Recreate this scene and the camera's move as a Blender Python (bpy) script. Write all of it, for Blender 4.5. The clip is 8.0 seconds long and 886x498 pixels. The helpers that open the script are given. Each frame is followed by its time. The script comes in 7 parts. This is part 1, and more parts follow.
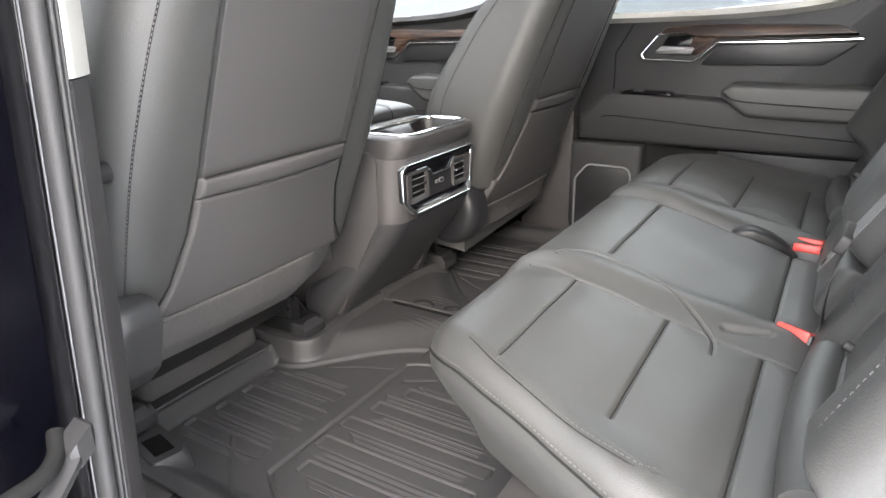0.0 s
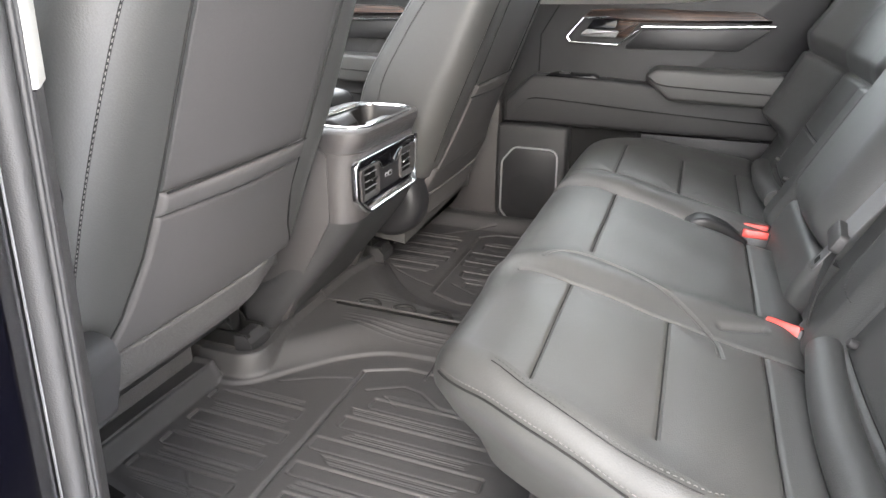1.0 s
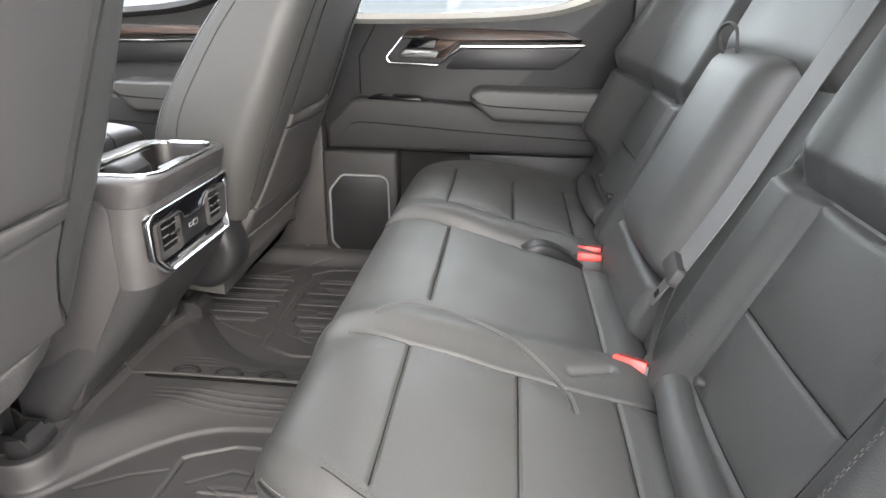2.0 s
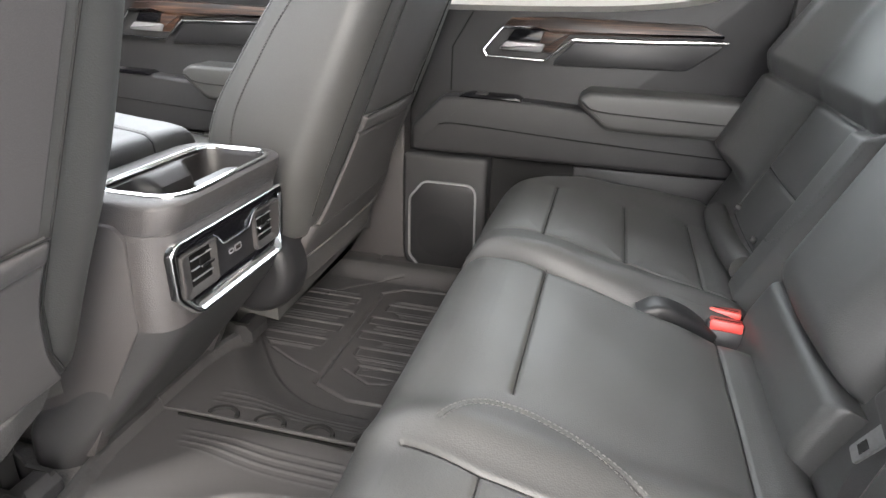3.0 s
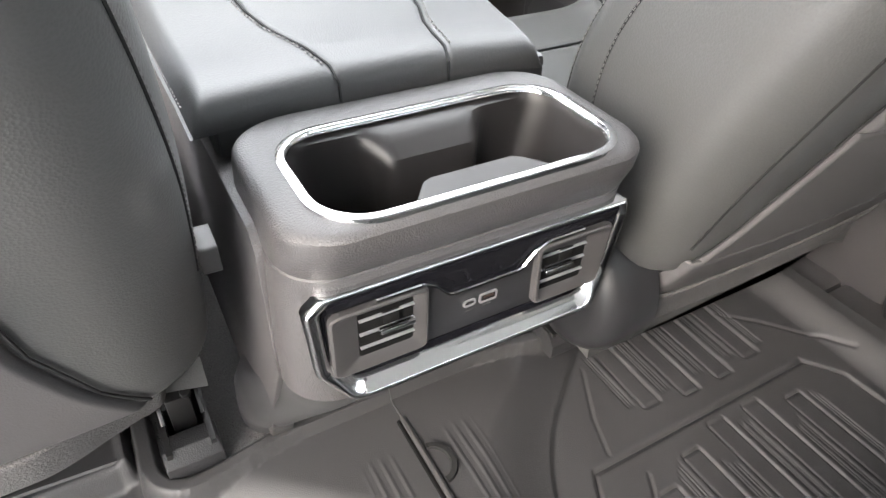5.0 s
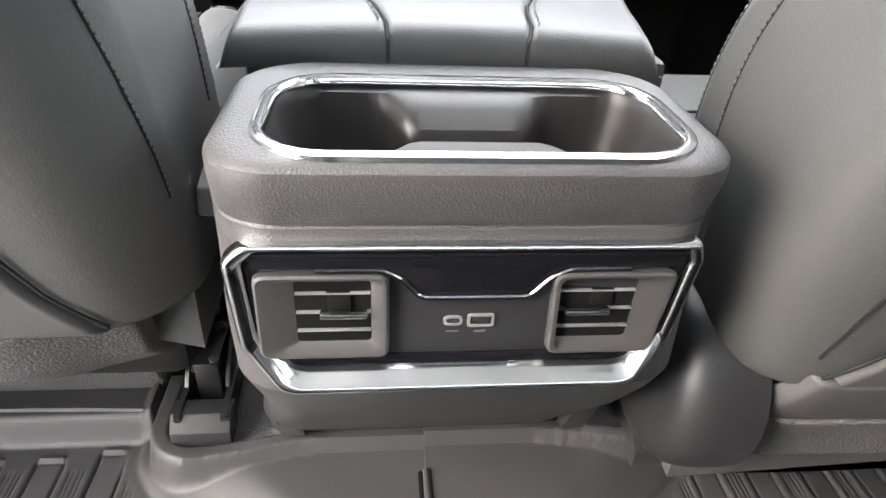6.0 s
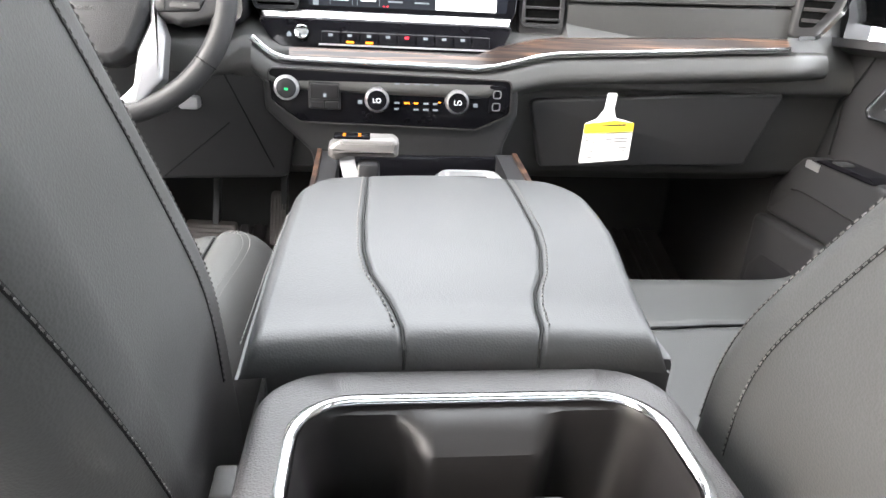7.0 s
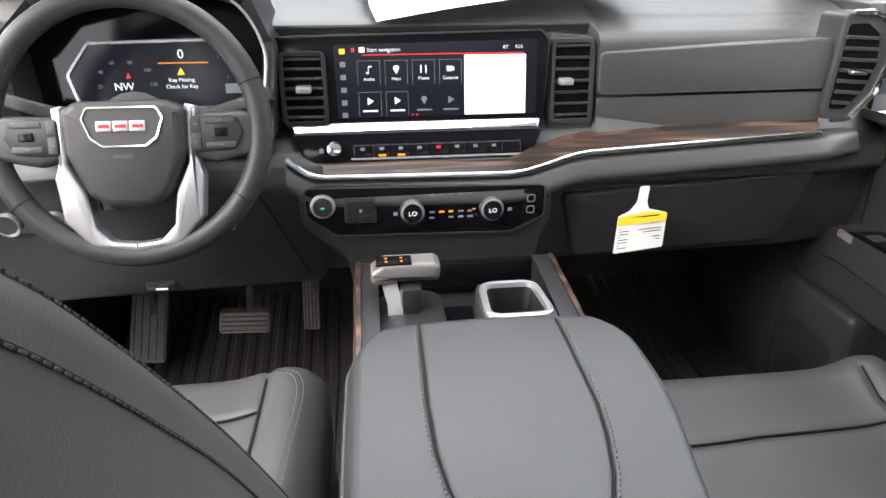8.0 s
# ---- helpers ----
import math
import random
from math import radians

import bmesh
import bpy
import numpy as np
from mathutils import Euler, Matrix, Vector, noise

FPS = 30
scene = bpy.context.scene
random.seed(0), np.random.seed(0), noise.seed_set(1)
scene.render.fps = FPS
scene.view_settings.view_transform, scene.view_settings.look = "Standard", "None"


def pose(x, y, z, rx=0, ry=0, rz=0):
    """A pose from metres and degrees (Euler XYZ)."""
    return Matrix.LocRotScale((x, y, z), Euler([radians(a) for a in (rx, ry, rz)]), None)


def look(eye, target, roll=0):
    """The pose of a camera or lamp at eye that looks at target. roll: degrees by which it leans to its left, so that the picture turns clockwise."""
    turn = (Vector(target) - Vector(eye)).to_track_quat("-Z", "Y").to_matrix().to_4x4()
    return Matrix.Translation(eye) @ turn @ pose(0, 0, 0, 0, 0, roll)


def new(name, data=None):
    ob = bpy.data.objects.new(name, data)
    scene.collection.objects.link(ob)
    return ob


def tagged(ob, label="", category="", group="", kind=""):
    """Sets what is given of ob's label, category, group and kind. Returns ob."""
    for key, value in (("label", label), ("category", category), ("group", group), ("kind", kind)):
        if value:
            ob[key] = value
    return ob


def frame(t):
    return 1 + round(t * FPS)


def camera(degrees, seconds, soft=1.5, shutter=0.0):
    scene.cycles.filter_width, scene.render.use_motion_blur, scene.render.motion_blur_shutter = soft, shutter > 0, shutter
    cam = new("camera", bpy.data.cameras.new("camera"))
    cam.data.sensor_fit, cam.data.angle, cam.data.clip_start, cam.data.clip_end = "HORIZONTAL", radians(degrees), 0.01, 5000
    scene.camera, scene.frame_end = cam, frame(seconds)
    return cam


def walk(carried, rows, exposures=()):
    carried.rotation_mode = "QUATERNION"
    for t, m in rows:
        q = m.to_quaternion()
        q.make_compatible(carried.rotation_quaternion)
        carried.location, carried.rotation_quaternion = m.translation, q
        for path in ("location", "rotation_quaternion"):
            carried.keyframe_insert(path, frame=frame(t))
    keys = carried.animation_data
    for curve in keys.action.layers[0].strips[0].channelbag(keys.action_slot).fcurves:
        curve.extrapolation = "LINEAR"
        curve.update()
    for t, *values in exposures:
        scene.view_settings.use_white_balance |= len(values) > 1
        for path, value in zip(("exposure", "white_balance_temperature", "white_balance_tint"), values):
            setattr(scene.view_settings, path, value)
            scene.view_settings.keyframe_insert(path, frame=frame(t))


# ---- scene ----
cam = camera(69.1, 8.0)
PATH = [
    (0.0, (-1.107, -0.699, 0.667), (0.49, 0.295, -0.014), -1.5),
    (0.3, (-1.103, -0.617, 0.679), (0.411, 0.116, 0.039), -1.42),
    (0.5, (-1.11, -0.58, 0.683), (0.601, 0.161, -0.041), -0.5),
    (0.7, (-1.108, -0.552, 0.689), (0.420, 0.090, -0.013), -0.17),
    (1.0, (-1.103, -0.531, 0.694), (0.626, 0.114, -0.075), 0.3),
    (1.2, (-1.094, -0.523, 0.695), (0.501, -0.050, 0.010), 0.40),
    (1.5, (-1.073, -0.521, 0.7), (0.764, -0.258, -0.045), 0.4),
    (1.7, (-1.042, -0.523, 0.702), (0.807, -0.362, -0.045), 0.9),
    (2.8, (-0.773, -0.522, 0.714), (1.062, -0.146, 0.013), 0.6),
    (3.0, (-0.731, -0.486, 0.706), (1.056, -0.044, -0.076), 1.7),
    (3.2, (-0.681, -0.449, 0.697), (0.919, -0.032, -0.014), 2.38),
    (3.5, (-0.598, -0.39, 0.75), (1.104, 0.255, -0.079), 0.4),
    (3.7, (-0.571, -0.372, 0.817), (0.851, 0.326, -0.038), -1.43),
    (4.0, (-0.531, -0.369, 0.866), (0.826, 0.525, -0.3), -2.0),
    (4.3, (-0.444, -0.350, 0.858), (0.664, 0.542, -0.244), -1.25),
    (4.5, (-0.371, -0.327, 0.818), (0.796, 0.701, -0.44), 1.1),
    (4.7, (-0.30, -0.312, 0.76), (0.745, 0.829, -0.51), 1.9),
    (5.8, (-0.064, -0.301, 0.595), (0.153, 1.354, -0.508), 3.6),
    (6.0, (-0.05, -0.305, 0.59), (0.153, 1.37, -0.483), 3.4),
    (6.3, (-0.046, -0.308, 0.595), (0.115, 1.230, -0.327), 2.33),
    (6.5, (-0.054, -0.305, 0.611), (0.147, 1.466, -0.298), 1.9),
    (6.8, (-0.060, -0.273, 0.673), (0.129, 1.363, -0.054), 3.07),
    (7.0, (-0.066, -0.248, 0.712), (0.157, 1.591, -0.042), 3.0),
    (7.2, (-0.083, -0.219, 0.773), (0.141, 1.439, 0.110), 2.51),
    (7.5, (-0.102, -0.198, 0.848), (0.138, 1.64, 0.096), 2.0),
    (7.7, (-0.109, -0.184, 0.883), (0.080, 1.460, 0.176), 0.85),
    (8.0, (-0.119, -0.171, 0.899), (0.089, 1.647, 0.094), -0.2),
]
EXPOSURES = [(0.0, 3.38), (1.0, 3.58), (1.5, 3.6), (3.0, 3.55), (3.5, 3.4), (4.0, 3.4), (4.5, 3.9), (6.0, 4.2), (6.5, 4.28), (7.1, 3.85), (7.6, 3.24), (8.0, 2.98)]
walk(cam, [(t, look(e, g, r)) for t, e, g, r in PATH], EXPOSURES)

# ---- daylight: an overcast sky over a snowy yard ----
world = bpy.data.worlds.new("overcast_sky")
scene.world = world
world.use_nodes = True
wn = world.node_tree.nodes
sky = wn.new("ShaderNodeTexSky")
sky.sky_type = "NISHITA"
sky.sun_disc = False
sky.sun_elevation = radians(34)
sky.sun_rotation = radians(246)
sky.dust_density = 4.0
soften = wn.new("ShaderNodeMixRGB")
soften.inputs[0].default_value = 0.72
soften.inputs[2].default_value = (7.25, 7.2, 7.3, 1)
world.node_tree.links.new(sky.outputs[0], soften.inputs[1])
world.node_tree.links.new(soften.outputs[0], wn["Background"].inputs[0])
wn["Background"].inputs[1].default_value = 0.2

sun_data = bpy.data.lights.new("sun", "SUN")
sun_data.energy = 0.5
sun_data.angle = radians(30)
sun_data.color = (1.0, 0.975, 0.965)
sun = new("sun", sun_data)
sun.matrix_world = look((-5, -2.2, 3.7), (0, 0, 0))

# ---- materials ----


def shader(name, color, rough=0.5, metal=0.0, grain=0.0, scale=200.0, bump=0.0, blotch=0.0, blotch_scale=6.0,
           coat=0.0, spec=0.5, kind="noise", rough_var=0.0, stretch=(1, 1, 1), bump_distance=0.001, sheen=0.0):
    """A surface with colour grain at one scale, blotches at a larger one, and fine relief."""
    m = bpy.data.materials.new(name)
    m.use_nodes = True
    n, l = m.node_tree.nodes, m.node_tree.links
    b = n["Principled BSDF"]
    b.inputs["Roughness"].default_value = rough
    b.inputs["Metallic"].default_value = metal
    b.inputs["Coat Weight"].default_value = coat
    b.inputs["Coat Roughness"].default_value = 0.05
    b.inputs["Specular IOR Level"].default_value = spec
    b.inputs["Sheen Weight"].default_value = sheen
    tc = n.new("ShaderNodeTexCoord")
    mp = n.new("ShaderNodeMapping")
    mp.inputs["Scale"].default_value = stretch
    l.new(tc.outputs["Object"], mp.inputs[0])
    fine = n.new("ShaderNodeTexVoronoi" if kind == "cells" else "ShaderNodeTexNoise")
    fine.inputs["Scale"].default_value = scale
    l.new(mp.outputs[0], fine.inputs["Vector"])
    fine_out = fine.outputs["Distance"] if kind == "cells" else fine.outputs[0]
    big = n.new("ShaderNodeTexNoise")
    big.inputs["Scale"].default_value = blotch_scale
    big.inputs["Detail"].default_value = 5
    l.new(tc.outputs["Object"], big.inputs["Vector"])
    mixed = n.new("ShaderNodeMath")
    mixed.operation = "MULTIPLY_ADD"
    l.new(fine_out, mixed.inputs[0])
    mixed.inputs[1].default_value = grain
    mixed.inputs[2].default_value = 1 - grain / 2
    second = n.new("ShaderNodeMath")
    second.operation = "MULTIPLY_ADD"
    l.new(big.outputs[0], second.inputs[0])
    second.inputs[1].default_value = blotch
    second.inputs[2].default_value = 1 - blotch / 2
    prod = n.new("ShaderNodeMath")
    prod.operation = "MULTIPLY"
    l.new(mixed.outputs[0], prod.inputs[0])
    l.new(second.outputs[0], prod.inputs[1])
    col = n.new("ShaderNodeVectorMath")
    col.operation = "SCALE"
    col.inputs[0].default_value = color
    l.new(prod.outputs[0], col.inputs["Scale"])
    l.new(col.outputs[0], b.inputs["Base Color"])
    if rough_var:
        rv = n.new("ShaderNodeMath")
        rv.operation = "MULTIPLY_ADD"
        l.new(big.outputs[0], rv.inputs[0])
        rv.inputs[1].default_value = rough_var
        rv.inputs[2].default_value = rough - rough_var / 2
        l.new(rv.outputs[0], b.inputs["Roughness"])
    if bump:
        bp = n.new("ShaderNodeBump")
        bp.inputs["Strength"].default_value = bump
        bp.inputs["Distance"].default_value = bump_distance
        l.new(fine_out, bp.inputs["Height"])
        l.new(bp.outputs[0], b.inputs["Normal"])
    return m


LEATHER = shader("black_leather", (0.0360, 0.0362, 0.0352), 0.50, grain=0.2, scale=560, bump=0.22, spec=0.48, kind="cells",
                 blotch=0.25, blotch_scale=9, rough_var=0.14, bump_distance=0.0006)
EMBLEM_RED = shader("dark_red_enamel", (0.30, 0.012, 0.02), 0.3, blotch=0.1, grain=0.1, scale=600)
LEATHER_BACK = shader("grained_vinyl", (0.046, 0.044, 0.044), 0.64, spec=0.22, grain=0.2, scale=700, bump=0.15, kind="cells",
                      blotch=0.2, blotch_scale=7, rough_var=0.12, bump_distance=0.0006)
# near-black for painted shade in seams and recesses, also for dark cords and seals
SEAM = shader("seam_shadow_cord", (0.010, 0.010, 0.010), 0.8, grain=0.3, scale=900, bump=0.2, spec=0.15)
THREAD_DARK = shader("dark_grey_thread", (0.034, 0.033, 0.033), 0.75, grain=0.3, scale=1500, bump=0.2)
PLASTIC_BLACK = shader("matt_black_plastic", (0.012, 0.012, 0.013), 0.4, grain=0.15, scale=900, bump=0.1, blotch=0.15, rough_var=0.1, spec=0.35)
PLASTIC_CUP = shader("smooth_dark_cup_plastic", (0.011, 0.010, 0.010), 0.42, grain=0.1, scale=900, bump=0.05, blotch=0.15, rough_var=0.1, spec=0.4)
PALE_EDGE = shader("worn_pale_paint_edge", (0.13, 0.13, 0.135), 0.45, grain=0.2, scale=500, blotch=0.3)
# flat black that paints the shade inside vents, slots and gaps
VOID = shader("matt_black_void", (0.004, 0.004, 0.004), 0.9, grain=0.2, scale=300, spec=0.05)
THREAD = shader("grey_thread", (0.085, 0.083, 0.080), 0.75, grain=0.3, scale=1500, bump=0.2)
PLASTIC = shader("grained_black_plastic", (0.032, 0.0302, 0.0306), 0.50, spec=0.44, grain=0.3, scale=700, bump=0.62, kind="cells",
                 blotch=0.15, blotch_scale=10, rough_var=0.1, bump_distance=0.0006)
PLASTIC_DOOR = shader("grained_black_door_plastic", (0.018, 0.018, 0.019), 0.5, spec=0.38, grain=0.3, scale=700, bump=0.45, kind="cells",
                      blotch=0.15, blotch_scale=10, rough_var=0.1, bump_distance=0.0006)
PLASTIC_SMOOTH = shader("satin_black_plastic", (0.024, 0.024, 0.025), 0.42, spec=0.42, grain=0.1, scale=900, bump=0.08,
                        blotch=0.15, rough_var=0.1)
PLASTIC_GREY = shader("taupe_grey_plastic", (0.023, 0.0218, 0.0218), 0.5, spec=0.4, grain=0.2, scale=900, bump=0.15, blotch=0.1)
GLOSS = shader("piano_black", (0.004, 0.004, 0.005), 0.08, spec=0.15, blotch=0.2, rough_var=0.06, blotch_scale=30)
CHROME = shader("bright_chrome", (0.70, 0.71, 0.72), 0.13, metal=1.0, blotch=0.06, rough_var=0.08, blotch_scale=40)
SATIN = shader("satin_silver", (0.40, 0.40, 0.41), 0.34, metal=0.8, grain=0.1, scale=800, blotch=0.06, rough_var=0.1)
RUBBER = shader("black_rubber_liner", (0.0255, 0.0250, 0.0255), 0.56, spec=0.42, grain=0.35, scale=800, bump=0.5,
                blotch=0.5, blotch_scale=5, rough_var=0.22, bump_distance=0.0007)
PEDAL_RUBBER = shader("worn_brown_grey_pedal_rubber", (0.13, 0.115, 0.108), 0.6, grain=0.4, scale=600, bump=0.4, blotch=0.4, blotch_scale=20)
SHIFT_GRIP = shader("warm_grey_satin_grip", (0.095, 0.09, 0.088), 0.38, grain=0.1, scale=700, blotch=0.1, rough_var=0.1)
WHEEL_LEATHER = shader("worn_wheel_leather", (0.021, 0.021, 0.022), 0.5, spec=0.3, grain=0.2, scale=600, bump=0.2, kind="cells", blotch=0.2, blotch_scale=12, rough_var=0.12, bump_distance=0.0005)
LID_LEATHER = shader("smooth_black_leather", (0.022, 0.0225, 0.023), 0.47, grain=0.2, scale=560, bump=0.2, spec=0.42, kind="cells", blotch=0.2, blotch_scale=9, rough_var=0.12, bump_distance=0.0006)
# liner rubber in a raised tone, imitating light falling into the footwells
MAT_FRONT = shader("grey_black_rubber_mat", (0.062, 0.054, 0.051), 0.5, grain=0.35, scale=800, bump=0.5, blotch=0.4, blotch_scale=5, rough_var=0.2, bump_distance=0.0007)
CARPET = shader("dark_grey_carpet", (0.044, 0.042, 0.041), 0.97, grain=1.6, scale=420, bump=1.0, blotch=0.3,
                bump_distance=0.0015)
METAL_DARK = shader("black_oiled_steel", (0.008, 0.008, 0.008), 0.38, metal=0.0, grain=0.3, scale=200, blotch=0.4, rough_var=0.2)
PAINT = shader("midnight_blue_paint", (0.0015, 0.0015, 0.003), 0.16, spec=0.3, grain=0.2, scale=1500, blotch=0.2, rough_var=0.06)
WEAVE = shader("grey_seat_belt_webbing", (0.085, 0.085, 0.085), 0.6, grain=0.5, scale=700, bump=0.4,
               stretch=(1, 3, 1), blotch=0.1)
WEAVE_BLACK = shader("black_webbing", (0.015, 0.015, 0.015), 0.6, grain=0.5, scale=700, bump=0.4, blotch=0.1)
RED = shader("red_button_plastic", (0.50, 0.045, 0.035), 0.4, blotch=0.1, grain=0.1, scale=600)
LIGHT_TRIM = shader("pale_grey_trim", (0.42, 0.41, 0.38), 0.7, grain=0.2, scale=500, bump=0.2, blotch=0.1)
HEADLINER = shader("pale_grey_headliner", (0.45, 0.44, 0.42), 0.9, grain=0.3, scale=700, bump=0.3, blotch=0.1)
WHITE_PAPER = shader("white_paper", (0.82, 0.82, 0.80), 0.6, blotch=0.04, grain=0.03, scale=300)
YELLOW = shader("yellow_card", (0.85, 0.58, 0.03), 0.5, blotch=0.05)
INK = shader("dark_ink", (0.03, 0.03, 0.03), 0.6, blotch=0.1)
SNOW = shader("trodden_snow", (0.75, 0.77, 0.80), 0.8, grain=0.2, scale=3, bump=0.4, blotch=0.35, blotch_scale=0.6,
              bump_distance=0.05)
CAR_WHITE = shader("white_car_paint", (0.75, 0.76, 0.78), 0.2, coat=0.6, blotch=0.05)
CAR_GREY = shader("grey_car_paint", (0.18, 0.19, 0.21), 0.2, coat=0.6, blotch=0.1)
CAR_RED = shader("red_lamp_plastic", (0.5, 0.02, 0.02), 0.2, coat=0.5)
CAR_GLASS = shader("dark_car_glass", (0.02, 0.025, 0.03), 0.05, coat=0.5)
TYRE = shader("tyre_rubber", (0.02, 0.02, 0.02), 0.8, grain=0.3, scale=60, bump=0.3)
STEEL = shader("worn_light_steel", (0.28, 0.28, 0.28), 0.42, metal=1.0, grain=0.3, scale=300, blotch=0.3)


def wood_material():
    m = bpy.data.materials.new("dark_open_pore_wood")
    m.use_nodes = True
    n, l = m.node_tree.nodes, m.node_tree.links
    b = n["Principled BSDF"]
    tc = n.new("ShaderNodeTexCoord")
    mp = n.new("ShaderNodeMapping")
    mp.inputs["Scale"].default_value = (7, 7, 260)
    l.new(tc.outputs["Object"], mp.inputs[0])
    ns = n.new("ShaderNodeTexNoise")
    ns.inputs["Scale"].default_value = 1.0
    ns.inputs["Detail"].default_value = 8
    ns.inputs["Distortion"].default_value = 0.6
    l.new(mp.outputs[0], ns.inputs["Vector"])
    r = n.new("ShaderNodeValToRGB")
    r.color_ramp.elements[0].position = 0.46
    r.color_ramp.elements[0].color = (0.008, 0.004, 0.003, 1)
    r.color_ramp.elements[1].position = 0.7
    r.color_ramp.elements[1].color = (0.105, 0.056, 0.034, 1)
    l.new(ns.outputs[0], r.inputs[0])
    l.new(r.outputs[0], b.inputs["Base Color"])
    b.inputs["Roughness"].default_value = 0.35
    bp = n.new("ShaderNodeBump")
    bp.inputs["Strength"].default_value = 0.3
    bp.inputs["Distance"].default_value = 0.0005
    l.new(ns.outputs[0], bp.inputs["Height"])
    l.new(bp.outputs[0], b.inputs["Normal"])
    return m


WOOD = wood_material()


def glass_material(name, tint):
    m = bpy.data.materials.new(name)
    m.use_nodes = True
    n, l = m.node_tree.nodes, m.node_tree.links
    out = n["Material Output"]
    tr = n.new("ShaderNodeBsdfTransparent")
    tr.inputs[0].default_value = tint
    gl = n.new("ShaderNodeBsdfGlossy")
    gl.inputs["Roughness"].default_value = 0.02
    fr = n.new("ShaderNodeFresnel")
    fr.inputs[0].default_value = 1.45
    mx = n.new("ShaderNodeMixShader")
    l.new(fr.outputs[0], mx.inputs[0])
    l.new(tr.outputs[0], mx.inputs[1])
    l.new(gl.outputs[0], mx.inputs[2])
    l.new(mx.outputs[0], out.inputs[0])
    return m


GLASS = glass_material("window_glass", (0.965, 0.975, 0.97, 1))
LIGHT_TINT = glass_material("lightly_tinted_glass", (0.78, 0.80, 0.79, 1))
TINTED = glass_material("tinted_glass", (0.50, 0.52, 0.52, 1))


def glow(name, color, strength):
    """A lit display or lamp."""
    m = bpy.data.materials.new(name)
    m.use_nodes = True
    b = m.node_tree.nodes["Principled BSDF"]
    b.inputs["Base Color"].default_value = (*[c * 0.2 for c in color], 1)
    b.inputs["Roughness"].default_value = 0.15
    b.inputs["Specular IOR Level"].default_value = 0.12
    b.inputs["Emission Color"].default_value = (*color, 1)
    b.inputs["Emission Strength"].default_value = strength
    return m


LIT = 0.13
GLOW_WHITE = glow("lit_white", (0.9, 0.95, 1.0), 1.3 * LIT)
GLOW_PAGE = glow("lit_page", (1.0, 1.0, 1.0), 1.6 * LIT)
GLOW_DIM = glow("lit_dim_grey", (0.4, 0.45, 0.5), 0.35 * LIT)
GLOW_RED = glow("lit_red", (1.0, 0.05, 0.08), 0.9 * LIT)
GLOW_AMBER = glow("lit_amber", (1.0, 0.30, 0.03), 1.2 * LIT)
GLOW_YELLOW = glow("lit_yellow", (1.0, 0.7, 0.05), 1.1 * LIT)
GLOW_GREEN = glow("lit_green", (0.05, 0.8, 0.25), 0.8 * LIT)
GLOW_BACK = glow("lit_black", (0.02, 0.022, 0.03), 0.5 * LIT)

# ---- building helpers ----


def finish(name, bm, material, angle=38):
    me = bpy.data.meshes.new(name)
    bmesh.ops.recalc_face_normals(bm, faces=bm.faces)
    bm.to_mesh(me)
    bm.free()
    me.materials.append(material)
    me.polygons.foreach_set("use_smooth", [True] * len(me.polygons))
    me.set_sharp_from_angle(angle=radians(angle))
    return me


def thing(name, label, category, at=(0, 0, 0), group="", kind=""):
    """An Empty at a thing's base, to which its parts are hung."""
    ob = new(name)
    ob.location = at
    ob.empty_display_size = 0.05
    return tagged(ob, label, category, group, kind)


def part(name, bm, material, parent, label="", angle=38):
    ob = new(name, finish(name, bm, material, angle))
    ob.parent = parent
    ob.matrix_parent_inverse = Matrix.Translation(parent.location).inverted()
    if label:
        tagged(ob, label)
    return ob


def single(name, bm, material, label, category, group="", kind="", angle=38):
    return tagged(new(name, finish(name, bm, material, angle)), label, category, group, kind)


def box(x0, x1, y0, y1, z0, z1, r=0.0, seg=2, bm=None):
    bm = bm or bmesh.new()
    v = [bm.verts.new((x, y, z)) for x in (x0, x1) for y in (y0, y1) for z in (z0, z1)]
    fs = [bm.faces.new([v[i] for i in q]) for q in
          ((0, 1, 3, 2), (4, 6, 7, 5), (0, 4, 5, 1), (2, 3, 7, 6), (0, 2, 6, 4), (1, 5, 7, 3))]
    if r:
        es = list({e for f in fs for e in f.edges})
        bmesh.ops.bevel(bm, geom=es, offset=r, segments=seg, profile=0.5, affect="EDGES")
    return bm


def rpoly(pts, r, n=4):
    """A closed 2D outline with its corners rounded; r is one radius or one for each corner."""
    out = []
    k = len(pts)
    for i in range(k):
        p, a, c = Vector(pts[i]), Vector(pts[i - 1]), Vector(pts[(i + 1) % k])
        rr = r[i] if isinstance(r, (list, tuple)) else r
        da, dc = (a - p), (c - p)
        if rr <= 0 or da.length < 1e-6 or dc.length < 1e-6:
            out.append((p.x, p.y))
            continue
        half = da.angle(dc) / 2
        cut = min(rr / max(math.tan(half), 0.05), da.length * 0.48, dc.length * 0.48)
        p0, p2 = p + da.normalized() * cut, p + dc.normalized() * cut
        for j in range(n + 1):
            t = j / n
            q = p0 * (1 - t) ** 2 + p * 2 * t * (1 - t) + p2 * t * t
            out.append((q.x, q.y))
    return out


